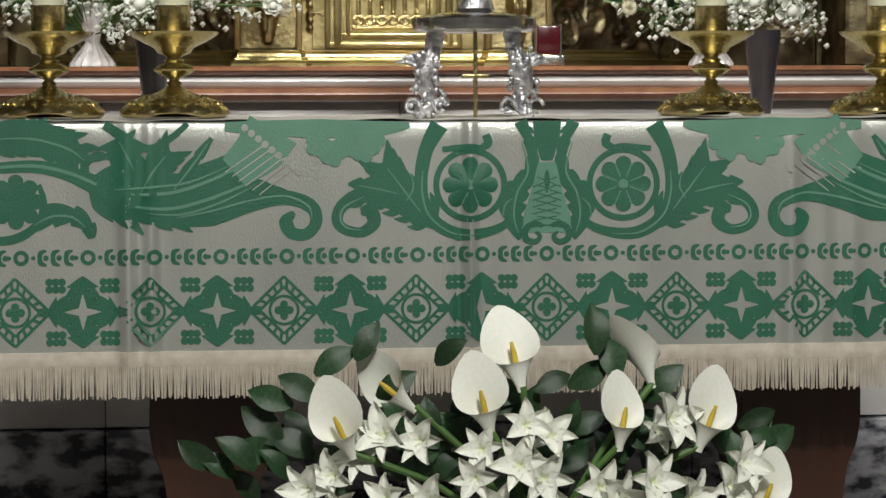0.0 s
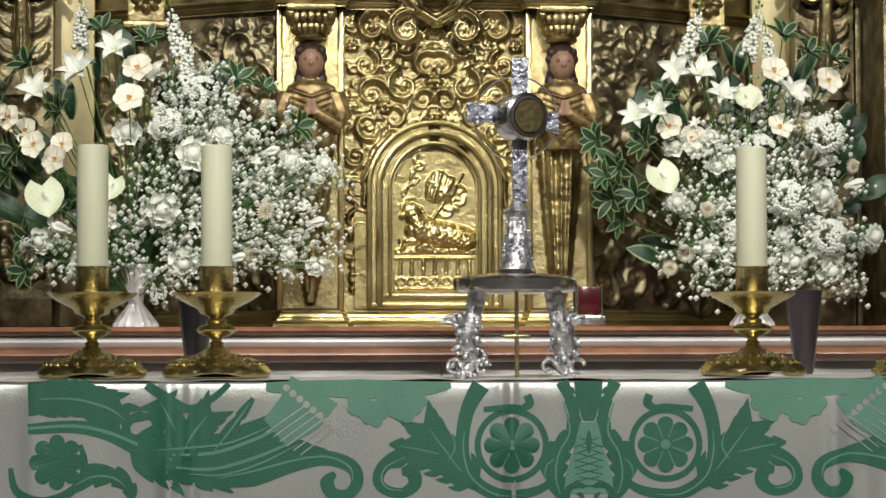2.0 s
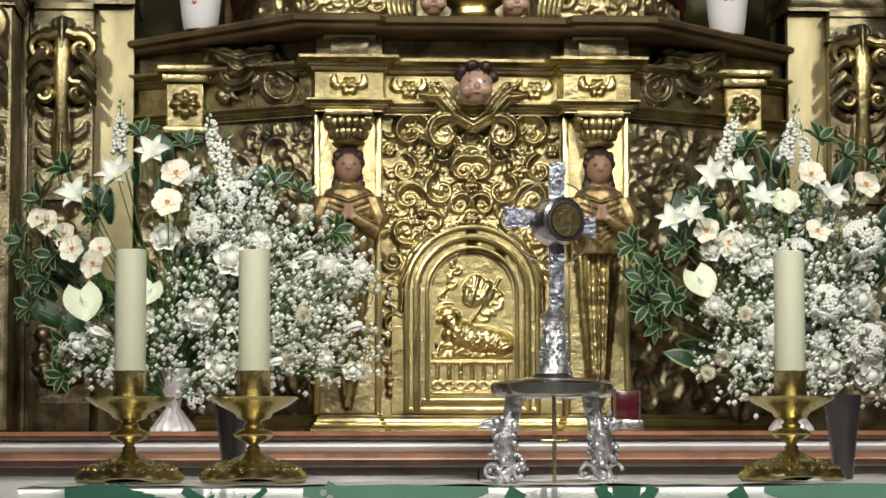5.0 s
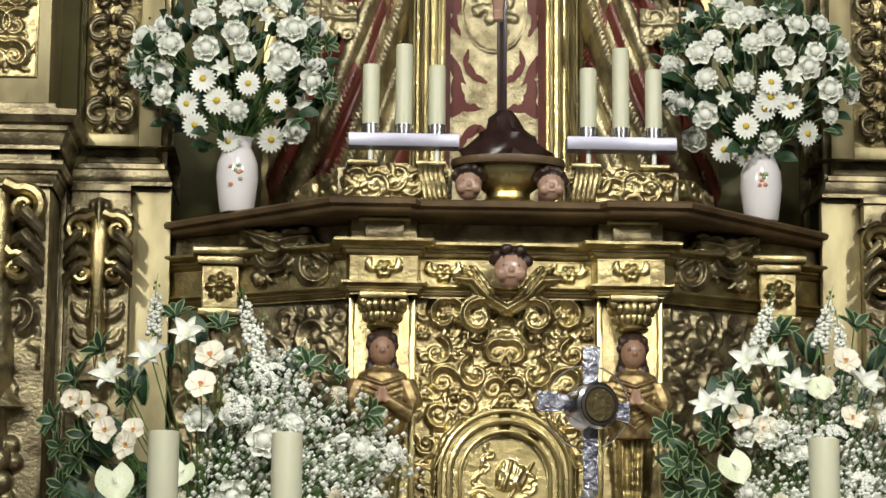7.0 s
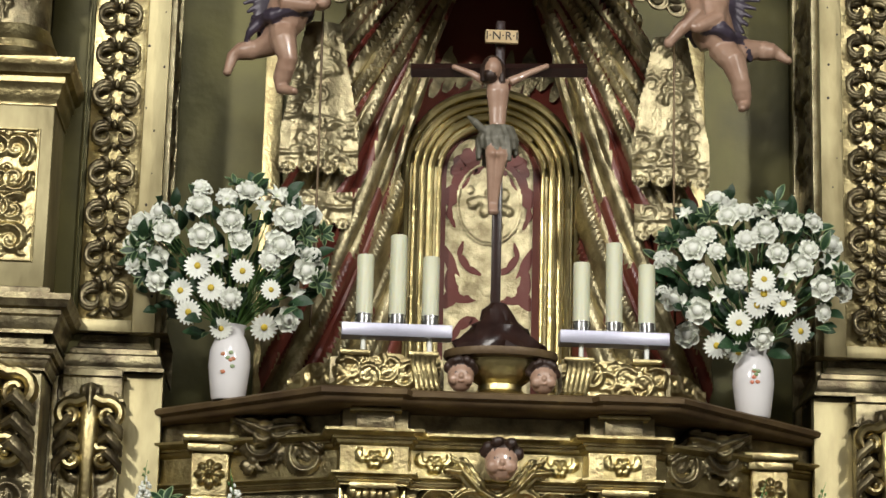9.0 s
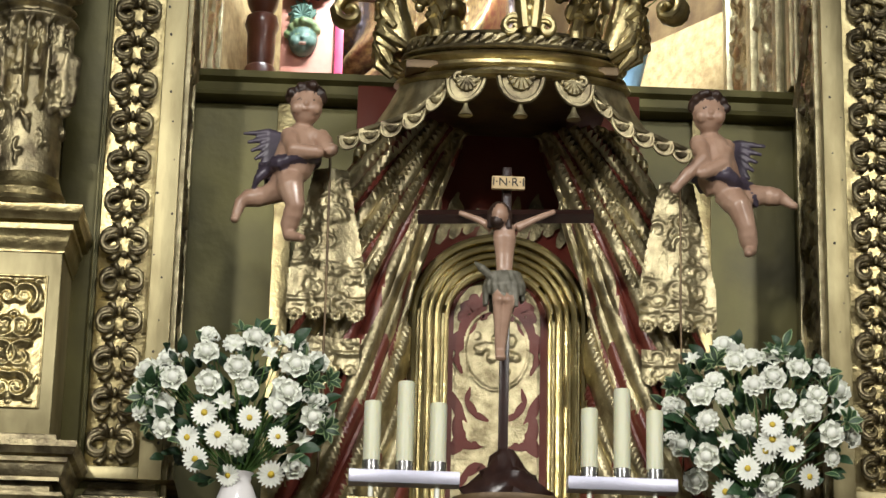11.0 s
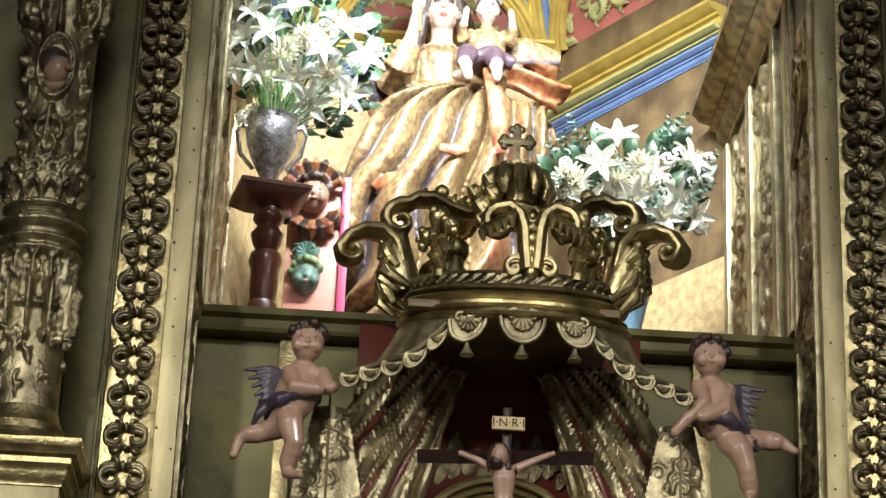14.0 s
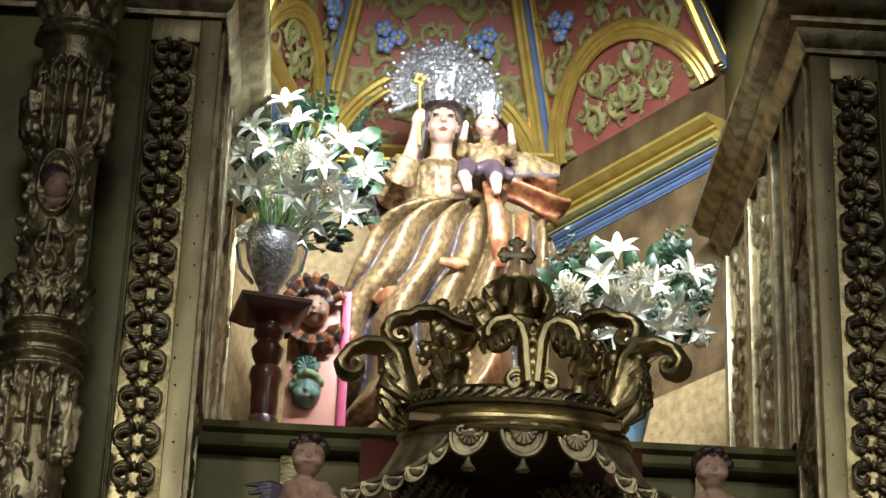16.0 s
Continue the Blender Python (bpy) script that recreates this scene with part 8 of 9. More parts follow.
    ball(bm, (cx, cy - 0.02, kz), 0.047, 16, 0, None, (0.92, 0.95, 1.15))
    ball(bm, (cx, cy - 0.066, kz - 0.010), 0.009, 8)
    ball(bm, (cx, cy - 0.056, kz - 0.030), 0.008, 8, 2, None, (1.3, 0.7, 0.5))
    ball(bm, (cx, cy + 0.006, kz + 0.022), 0.051, 14, 4)
    for e in (-1, 1):
        ball(bm, (cx + e * 0.018, cy - 0.060, kz + 0.010), 0.007, 8, 4, None, (1.3, 0.6, 0.6))
        ball(bm, (cx + e * 0.024, cy - 0.045, kz - 0.018), 0.019, 10)
        ball(bm, (cx + e * 0.045, cy - 0.005, kz + 0.005), 0.017, 8, 4)
        tube(bm, [(cx + e * 0.058, cy - 0.01, 5.44), (cx + e * 0.098, cy - 0.04, 5.41), (cx + e * 0.095, cy - 0.07, 5.45)], [0.030, 0.027, 0.020], 10, mat=1)
        tube(bm, [(cx + e * 0.095, cy - 0.07, 5.45), (cx + e * 0.088, cy - 0.078, 5.49)], [0.016, 0.013], 8)
        ball(bm, (cx + e * 0.086, cy - 0.08, 5.505), 0.018, 8, 0, None, (0.8, 0.7, 1.3))
        tube(bm, [(cx + e * 0.04, cy - 0.03, 5.30), (cx + e * 0.05 - 0.03, cy - 0.11, 5.305), (cx + e * 0.06 - 0.03, cy - 0.14, 5.25)], [0.045, 0.042, 0.034], 10, mat=6)
        tube(bm, [(cx + e * 0.06 - 0.03, cy - 0.14, 5.26), (cx + e * 0.055 - 0.02, cy - 0.145, 5.20), (cx + e * 0.055 - 0.02, cy - 0.165, 5.175)], [0.026, 0.020, 0.014], 9)
    tube(bm, [(cx - 0.10, cy - 0.06, 5.29), (cx, cy - 0.10, 5.315), (cx + 0.10, cy - 0.08, 5.29)], [0.03, 0.035, 0.03], 10, mat=6)
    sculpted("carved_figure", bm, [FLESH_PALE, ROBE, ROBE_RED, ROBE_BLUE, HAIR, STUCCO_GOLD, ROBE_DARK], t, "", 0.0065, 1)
    # crowns
    for nm, px0, pz0, py0, r, hh in (("silver_diadem", X, 5.735, Y - 0.05, 0.080, 0.12), ("small_silver_diadem", cx, 5.585, cy + 0.0, 0.048, 0.085)):
        ct = thing(nm, (px0, py0, pz0), "bright chased silver crown with pierced points", "diadem")
        bm = bmesh.new()
        lathe(bm, [(r, pz0), (r * 1.03, pz0 + 0.006), (r * 1.02, pz0 + 0.02), (r * 1.15, pz0 + hh * 0.6), (r * 1.28, pz0 + hh), (r * 1.2, pz0 + hh), (r * 0.98, pz0 + 0.015)], (px0, py0, 0), 32, wob=lambda a, h: 1 + 0.04 * math.cos(16 * a))
        rg = random.Random(7)
        for k in range(60):
            a, f = rg.uniform(math.pi, 2 * math.pi), rg.random()
            ball(bm, (px0 + r * (1.04 + 0.22 * f) * math.cos(a), py0 + r * (1.04 + 0.22 * f) * math.sin(a), pz0 + hh * f), r * 0.10, 6)
        for k in range(9):
            a = k / 9 * 6.283
            ball(bm, (px0 + r * 1.28 * math.cos(a), py0 + r * 1.28 * math.sin(a), pz0 + hh * 1.1), r * 0.17, 7)
        part("crown_body", bm, EMBOSSED, ct)
        if nm == "silver_diadem":
            bm = bmesh.new()
            for k in range(34):
                a = math.radians(-28 + 236 * k / 33)
                r1 = 0.235 * (0.86 + 0.14 * abs(math.sin(k * 1.57)))
                hx, hz = px0, pz0 + 0.10
                tube(bm, [(hx + 0.10 * math.cos(a), py0 + 0.03, hz + 0.10 * math.sin(a)), (hx + 0.17 * math.cos(a), py0 + 0.025, hz + 0.17 * math.sin(a)), (hx + r1 * math.cos(a), py0 + 0.03, hz + r1 * math.sin(a))], [0.010, 0.014, 0.006], 6, 0.6)
                ball(bm, (hx + r1 * math.cos(a), py0 + 0.028, hz + r1 * math.sin(a)), 0.014, 7)
                ball(bm, (hx + 0.15 * math.cos(a + 0.05), py0 + 0.015, hz + 0.15 * math.sin(a + 0.05)), 0.015, 6)
            for k in range(140):
                a, q = math.radians(rg.uniform(-26, 206)), rg.uniform(0.10, 0.22)
                ball(bm, (px0 + q * math.cos(a), py0 + 0.02, pz0 + 0.10 + q * math.sin(a)), rg.uniform(0.008, 0.016), 6)
            tube(bm, [(px0 + 0.15 * math.cos(math.radians(-28 + 8 * k)), py0 + 0.028, pz0 + 0.10 + 0.15 * math.sin(math.radians(-28 + 8 * k))) for k in range(30)], 0.012, 6)
            part("ray_halo", bm, EMBOSSED, ct, "halo of chased silver rays")


enthroned_statue()

# painted pilaster with carved mask and leaves beside the throne
t = thing("painted_pilaster", (-0.12, 8.0, 3.77), "painted pilaster with carved mask, green leaves and pink ground", "pilaster")
bm = bmesh.new(); box(bm, -0.215, -0.02, 7.98, 8.1, 3.77, 4.75, 0.004)
part("shaft", bm, material("pink_stucco", (0.62, 0.30, 0.22), 0.5, 0, (0.50, 0.20, 0.14), 9, 0.5, 0.2, 50), t)
bm = bmesh.new(); box(bm, -0.02, 0.012, 7.96, 8.1, 3.77, 4.75, 0.003)
part("pink_edge", bm, material("magenta_edge", (0.50, 0.05, 0.14), 0.45, 0, (0.38, 0.03, 0.10), 14, 0.5), t)
bm = bmesh.new(); cherub(bm, -0.125, 7.95, 4.66, 0.06)
for k in range(9):
    a = math.pi * (k + 0.5) / 9
    for e, q in ((1, 4.70), (-1, 4.60)):
        tube(bm, [(-0.125 + 0.06 * math.cos(a), 7.955, q + e * 0.04 * math.sin(a)), (-0.125 + 0.10 * math.cos(a), 7.925, q + e * 0.085 * math.sin(a)), (-0.125 + 0.115 * math.cos(a), 7.95, q + e * 0.115 * math.sin(a))], [0.014, 0.020, 0.008], 8, mat=1 if k % 2 else 2)
sculpted("mask", bm, [FLESH_DARK, HAIR, ROBE_RED], t, "dark carved mask with a ruffled collar", 0.005, 1)
bm = bmesh.new(); cherub(bm, -0.135, 7.965, 4.34, 0.055)
sculpted("green_mask", bm, [LEAF_BLUE, LEAF_PALE, FLESH_PALE], t, "green painted leaf mask", 0.005, 1)
bm = bmesh.new()
for k in range(12):
    a = k * 0.55
    tube(bm, [(-0.14, 7.97, 4.44), (-0.14 + 0.03 * math.cos(a), 7.955, 4.44 + 0.035 * math.sin(a)), (-0.14 + 0.05 * math.cos(a + 0.4), 7.968, 4.44 + 0.06 * math.sin(a + 0.4))], [0.008, 0.012, 0.005], 7)
part("leaf_carving", bm, LEAF_BLUE, t)
bm = bmesh.new()
for k in range(7):
    tube(bm, [(-0.17 + 0.018 * k, 7.965, 4.15), (-0.115 + 0.02 * (k - 3), 7.955, 4.03), (-0.17 + 0.018 * k, 7.965, 3.9)], [0.008, 0.012, 0.006], 7)
part("swag", bm, FLESH_PALE, t)

# wooden stand with a silver vase
t = thing("turned_stand", (-0.255, 7.15, 3.77), "turned dark wooden pedestal stand on the ledge", "pedestal")
bm = bmesh.new(); lathe(bm, [(0.05, 3.77), (0.05, 3.90), (0.042, 3.91), (0.046, 3.96), (0.046, 4.02), (0.056, 4.05), (0.05, 4.08), (0.034, 4.09), (0.048, 4.12), (0.054, 4.15), (0.04, 4.17), (0.034, 4.18), (0.05, 4.20), (0.05, 4.215), (0.04, 4.225), (0.045, 4.25)], (-0.255, 7.15, 0), 28)
part("turned_shaft", bm, WOOD_RED, t)
bm = bmesh.new(); lathe(bm, [(0.05, 4.235), (0.10, 4.25), (0.145, 4.275), (0.165, 4.285), (0.168, 4.297), (0.16, 4.301)], (-0.255, 7.15, 0), 4, m=Matrix.Rotation(radians(45 + 12), 3, "Z"))
part("stand_top", bm, WOOD_RED, t)
t = thing("silver_vase", (-0.265, 7.15, 4.301), "embossed silver two-handled vase full of white lilies", "vase")
bm = bmesh.new(); lathe(bm, [(0.038, 4.302), (0.040, 4.31), (0.020, 4.322), (0.022, 4.34), (0.044, 4.385), (0.066, 4.43), (0.082, 4.48), (0.088, 4.52), (0.080, 4.55), (0.088, 4.572), (0.080, 4.572), (0.07, 4.545)], (-0.265, 7.15, 0), 32, wob=lambda a, h: 1 + 0.03 * math.cos(9 * a + h * 60) + 0.02 * math.sin(h * 260 + 3 * a))
part("body", bm, EMBOSSED, t)
for e in (-1, 1):
    bm = bmesh.new(); tube(bm, [(-0.265 + e * 0.055, 7.15, 4.385), (-0.265 + e * 0.10, 7.15, 4.44), (-0.265 + e * 0.115, 7.15, 4.52), (-0.265 + e * 0.10, 7.15, 4.545), (-0.265 + e * 0.07, 7.15, 4.53)], 0.008, 8)
    part("handle", bm, SILVER, t)
t = thing("blue_vase", (0.985, 7.6, 3.77), "tall pale blue vase holding white lilies", "vase")
bm = bmesh.new(); lathe(bm, [(0.09, 3.771), (0.09, 3.79), (0.05, 3.84), (0.05, 4.05), (0.085, 4.2), (0.09, 4.30), (0.06, 4.36), (0.07, 4.38), (0.055, 4.38)], (0.985, 7.6, 0), 28)
part("body", bm, material("pale_blue_glaze", (0.25, 0.42, 0.55), 0.2, 0, (0.18, 0.33, 0.46), 9, 0.5, coat=0.4), t)

# ---- flowers ----
def petal(bm, ln, wd, t0, t1, rot, r0=0.0, z0=0.0, tip=0.5, cup=0.2, nu=3, nv=4, mat=0, wave=0.0):
    """A petal that starts at r0 from the axis, rises at t0 degrees and ends at t1; tip 0 is pointed, 1 is round."""
    r, z = r0, z0
    rings = []
    ca, sa = math.cos(rot), math.sin(rot)
    for j in range(nv + 1):
        s = j / nv
        th = radians(t0 + (t1 - t0) * s)
        if j:
            r += ln / nv * math.cos(th)
            z += ln / nv * math.sin(th)
        w = wd * (math.sin(math.pi * min(1, (0.12 + 0.88 * s) ** 0.8)) ** 0.8 if tip < 0.5 else (0.35 + 1.1 * s) * math.sqrt(max(0.02, 1 - (max(0, s - 0.45) / 0.56) ** 2)))
        ring = []
        for i in range(nu + 1):
            q = (i / nu - 0.5) * 2
            lift = cup * wd * q * q + wave * wd * math.sin(q * 4 + s * 5)
            rr, tt = r - lift * math.sin(th), q * w / 2
            ring.append(V((rr * ca - tt * sa, rr * sa + tt * ca, z + lift * math.cos(th))))
        rings.append(ring)
    grid_faces(bm, rings, False, False, mat)


def template(name, fn, mats):
    bm = bmesh.new()
    fn(bm)
    me = bpy.data.meshes.new(name)
    bm.to_mesh(me)
    bm.free()
    for m in mats:
        me.materials.append(m)
    me.polygons.foreach_set("use_smooth", [True] * len(me.polygons))
    return me


def ruffled(bm, fn, squash, seg=26):
    rings = []
    for j in range(1, 17):
        th = math.pi * j / 17
        ring = []
        for i in range(seg):
            a = 2 * math.pi * i / seg
            r = 0.5 * fn(a, th)
            ring.append(V((r * math.sin(th) * math.cos(a), r * math.sin(th) * math.sin(a), r * math.cos(th) * squash + 0.15)))
        rings.append(ring)
    grid_faces(bm, rings, True, True)


def t_rose(bm):
    """A round bloom of wrapped petals, open at the rim."""
    ball(bm, (0, 0, 0.27), 0.29, 14, 0, None, (1, 1, 0.95))
    for k in range(4):
        n = 3 + k
        for i in range(n):
            petal(bm, 0.42 + 0.05 * k, 0.50 + 0.04 * k, 78 - 14 * k, 108 - 40 * k, 2 * math.pi * (i + 0.37 * k) / n, 0.06 + 0.03 * k, -0.04, 1, 0.32, 4, 5, wave=0.06)


def t_carnation(bm):
    """A ruffled bloom with many frilled edges."""
    ball(bm, (0, 0, 0.22), 0.31, 14, 0, None, (1, 1, 0.8))
    for k in range(4):
        n = 5 + 2 * k
        for i in range(n):
            petal(bm, 0.36 + 0.06 * k, 0.34, 86 - 20 * k, 62 - 24 * k, 2 * math.pi * (i + 0.5 * (k % 2)) / n, 0.05 + 0.02 * k, 0.0, 1, 0.1, 4, 4, wave=0.13)


def t_daisy(bm):
    for i in range(18):
        petal(bm, 0.46, 0.16, 12, -8, 2 * math.pi * i / 18, 0.08, 0.01 * (i % 2), 1, 0.1, 2, 3)
    ball(bm, (0, 0, 0.03), 0.14, 8, 1, None, (1, 1, 0.5))


def t_mum(bm):
    for k in range(6):
        n = 10 + 2 * k
        for i in range(n):
            petal(bm, 0.28 + 0.05 * k, 0.12, 85 - 17 * k, 75 - 19 * k, 2 * math.pi * (i + 0.5 * (k % 2)) / n, 0.04, 0, 0, 0.3, 2, 3)


def t_lily(bm):
    for i in range(6):
        petal(bm, 0.62, 0.24 if i % 2 else 0.19, 58, -12, math.pi * i / 3, 0.03, 0.01 * (i % 2), 0, 0.3, 4, 6, wave=0.05)
    petal(bm, 0.2, 0.1, 70, 60, 0.3, 0, 0, 0, 0.2, 2, 2, 2)
    for i in range(6):
        a = math.pi * i / 3 + 0.5
        tube(bm, [(0, 0, 0.05), (0.07 * math.cos(a), 0.07 * math.sin(a), 0.3), (0.13 * math.cos(a), 0.13 * math.sin(a), 0.36)], 0.008, 4, mat=2)
        ball(bm, (0.13 * math.cos(a), 0.13 * math.sin(a), 0.365), 0.022, 5, 1)


def t_star(bm):
    for i in range(6):
        petal(bm, 0.58, 0.36 if i % 2 else 0.27, 62, -6, math.pi * i / 3 + 0.06 * (i % 3), 0.02, 0.014 * (i % 2), 0, 0.32, 4, 6, wave=0.10)
    for i in range(5):
        petal(bm, 0.24, 0.06, 65, 50, i * 1.26, 0.0, 0.0, 0, 0.1, 2, 2, 1)


def t_orchid(bm):
    for i, (w, ln) in enumerate(((0.56, 0.48), (0.44, 0.44), (0.40, 0.44), (0.44, 0.44), (0.56, 0.48))):
        petal(bm, ln, w, 15, 5, math.pi / 2 + (i - 2) * 1.2566, 0.02, 0.01 * (i % 2), 1, 0.12)
    for k in (-1, 0, 1):
        petal(bm, 0.13, 0.09, 60, 10, -math.pi / 2 + k * 0.7, 0.0, 0.03, 1, 0.3, 2, 3, 1)
    ball(bm, (0, 0.02, 0.06), 0.045, 6, 2)


def t_anthurium(bm):
    rings = []
    for j in range(9):
        s = j / 8
        ring = []
        for i in range(9):
            q = (i - 4) / 4
            w = 0.46 * math.sin(math.pi * (0.13 + 0.87 * s)) ** 0.7
            y = 0.25 - s * 0.85 + 0.16 * abs(q) * (1 - s)
            ring.append(V((q * w, y, 0.10 * q * q - 0.12 * (s - 0.4) ** 2 + 0.02 * math.sin(6 * s + 3 * q))))
        rings.append(ring)
    grid_faces(bm, rings, False)
    tube(bm, [(0, 0.1, 0.01), (0, -0.02, 0.12), (0.02, -0.16, 0.18)], [0.03, 0.035, 0.012], 8, mat=1)


def t_tulip(bm):
    for i in range(6):
        petal(bm, 1.0, 0.5, 62, 100, math.pi * i / 3, 0.05, 0, 1, 0.35, 3, 5)


def t_spike(bm):
    tube(bm, [(0, 0, -0.6), (0.02, 0, 0), (0.05, 0.02, 0.95), (0.08, 0.02, 1.15)], [0.014, 0.014, 0.01, 0.004], 5, mat=1)
    rg = random.Random(77)
    for k in range(20):
        h = -0.25 + 1.25 * k / 20
        a = k * 2.4
        big = 0.16 * (1 - 0.55 * k / 20)
        c0 = V((0.04 + 0.06 * math.cos(a), 0.06 * math.sin(a), h))
        if k > 13:
            ball(bm, c0, big * 0.4, 6, 0 if k < 17 else 1, None, (0.8, 0.8, 1.3))
            continue
        for i in range(5):
            b = i * 1.2566
            d = V((math.cos(a), math.sin(a), 0.5)).normalized()
            e = d.cross(V((0, 0, 1))).normalized()
            f = d.cross(e)
            p = c0 + d * 0.05 + (e * math.cos(b) + f * math.sin(b)) * big * 0.55
            ball(bm, p, big * 0.42, 6, 0, None, (1, 1, 0.8))


def t_cluster(bm):
    rg = random.Random(78)
    for k in range(38):
        d = V((rg.gauss(0, 1), rg.gauss(0, 1), abs(rg.gauss(0, 1)))).normalized()
        p = d * 0.42
        for i in range(4):
            a = i * 1.57 + k
            e = d.cross(V((0.1, 0.2, 1))).normalized()
            f = d.cross(e)
            q = p + (e * math.cos(a) + f * math.sin(a)) * 0.055
            ball(bm, q, 0.05, 5, 0, None, (1, 1, 0.8))


def t_leaf(bm):
    for e, k, m in ((0.0, 1.0, 1), (0.012, 0.72, 0)):
        rings = []
        for j in range(7):
            s = j / 6
            w = 0.22 * k * math.sin(math.pi * min(1, 0.06 + 0.94 * s)) ** 0.8
            x = s * (1 if m else 0.94) + (0 if m else 0.03)
            rings.append([V((x, q * w, 0.12 * math.sin(s * 2.6) - 0.10 * x * x + 0.12 * w * abs(q) + e)) for q in (-1, -0.5, 0, 0.5, 1)])
        grid_faces(bm, rings, False, False, m)


def t_plain_leaf(bm):
    rings = []
    for j in range(8):
        s = j / 7
        w = 0.27 * math.sin(math.pi * min(1, 0.05 + 0.95 * s)) ** 0.85
        rings.append([V((s, q * w, 0.16 * math.sin(s * 2.4) - 0.16 * s * s + 0.18 * w * abs(q) + 0.008 * math.sin(q * 9))) for q in (-1, -0.5, 0, 0.5, 1)])
    grid_faces(bm, rings, False)


def t_sprig(bm):
    for k in range(8):
        m = Matrix.Rotation(k * 0.785 + 0.1 * math.sin(k * 3), 4, "Z") @ Matrix.Rotation(-0.25 - 0.25 * (k % 2), 4, "Y")
        for e, kk, mm in ((0.0, 1.0, 1), (0.010, 0.66, 0)):
            rings = []
            for j in range(6):
                s = j / 5
                w = 0.125 * kk * math.sin(math.pi * min(1, 0.08 + 0.92 * s)) ** 0.8
                rings.append([m @ V((0.04 + 0.5 * s * (1 if mm else 0.95), q * w, 0.05 * math.sin(s * 3) + 0.1 * w * abs(q) + e)) for q in (-1, 0, 1)])
            grid_faces(bm, rings, False, False, mm)


def t_eucalyptus(bm):
    tube(bm, [(0, 0, -0.4), (0.03, 0, 0.2), (0, 0.03, 0.9)], [0.012, 0.01, 0.005], 5, mat=1)
    for k in range(18):
        h, a = -0.1 + 1.0 * k / 18, k * 1.57 + (k // 2) * 0.5
        c0 = V((0.02, 0, h))
        d = V((math.cos(a), math.sin(a), 0.35)).normalized()
        e = d.cross(V((0, 0, 1))).normalized()
        r = 0.085 * (1.15 - 0.5 * k / 18)
        ctr = bm.verts.new(c0 + d * (r + 0.02))
        ring = [bm.verts.new(c0 + d * (r + 0.02 + r * math.cos(b * 0.785)) + e * r * math.sin(b * 0.785) + V((0, 0, 0.02 * math.sin(b)))) for b in range(8)]
        for b in range(8):
            bm.faces.new((ctr, ring[b], ring[(b + 1) % 8]))


def t_calla(bm):
    """A rolled spathe: a funnel that opens into one tall pointed blade."""
    rings = []
    for j in range(13):
        s = j / 12
        ring = []
        for i in range(25):
            a = -math.pi * 1.04 + 2.08 * math.pi * i / 24
            back = 0.5 + 0.5 * math.cos(a)
            r = 0.06 + 0.31 * s ** 1.5 * (0.80 + 0.12 * back)
            z = s * (0.50 + 0.78 * back ** 1.6)
            flare = 0.13 * s ** 4 * (0.4 + 0.5 * back)
            narrow = 1 - 0.25 * s * back ** 3
            ring.append(V(((r + flare) * math.sin(a) * narrow * 1.12, (r * 0.75 + 0.3 * flare) * math.cos(a) + 0.06 * s, z + 0.05 * s ** 6 * back ** 12 - 0.05 * s ** 5 * (1 - back))))
        rings.append(ring)
    grid_faces(bm, rings, False)


TM = {
    "rose": template("rose", t_rose, [PETAL]), "carnation": template("carnation", t_carnation, [PETAL]), "daisy": template("daisy", t_daisy, [PETAL, YELLOW]),
    "chrysanthemum": template("chrysanthemum", t_mum, [PETAL_CREAM]), "lily": template("lily", t_lily, [PETAL, LIP, PETAL_GREEN]), "star_lily": template("star_lily", t_star, [PETAL, PETAL_GREEN]),
    "orchid": template("orchid", t_orchid, [PETAL_CREAM, LIP, YELLOW]), "anthurium": template("anthurium", t_anthurium, [PETAL_GREEN, PETAL]), "tulip": template("tulip", t_tulip, [PETAL]),
    "flower_spike": template("flower_spike", t_spike, [PETAL, STEM]), "blossom_head": template("blossom_head", t_cluster, [PETAL]), "variegated_leaf": template("variegated_leaf", t_leaf, [LEAF, LEAF_PALE]),
    "leaf": template("leaf", t_plain_leaf, [LEAF]), "leaf_sprig": template("leaf_sprig", t_sprig, [LEAF, LEAF_PALE]), "eucalyptus_sprig": template("eucalyptus_sprig", t_eucalyptus, [LEAF_BLUE, STEM]),
    "calla_lily": template("calla_lily", t_calla, [PETAL]),
}


def put(kind, parent, p, axis, size, roll=0.0):
    """Sets a flower or leaf with its axis along a direction."""
    ob = new(kind, TM[kind])
    ob.parent = parent
    q = V(axis).normalized().to_track_quat("Z", "Y").to_matrix().to_4x4()
    if kind == "calla_lily":
        z = V(axis).normalized()
        y = V((0, 1, 0))
        y = (y - z * y.dot(z)).normalized()
        q = Matrix((y.cross(z), y, z)).transposed().to_4x4()
    ob.matrix_basis = Matrix.Translation(V(p) - origin_of(parent)) @ q @ Matrix.Rotation(roll, 4, "Z") @ Matrix.Diagonal((size, size, size, 1))
    return ob


def leaf_at(kind, parent, p, way, size, rng):
    ob = new(kind, TM[kind])
    ob.parent = parent
    x = V(way).normalized()
    z = V((rng.uniform(-0.4, 0.4), -1, rng.uniform(-0.1, 0.7)))
    z = (z - x * z.dot(x)).normalized()
    y = z.cross(x)
    m = Matrix((x, y, z)).transposed().to_4x4()
    ob.matrix_basis = Matrix.Translation(V(p) - origin_of(parent)) @ m @ Matrix.Diagonal((size, size, size, 1))
    return ob


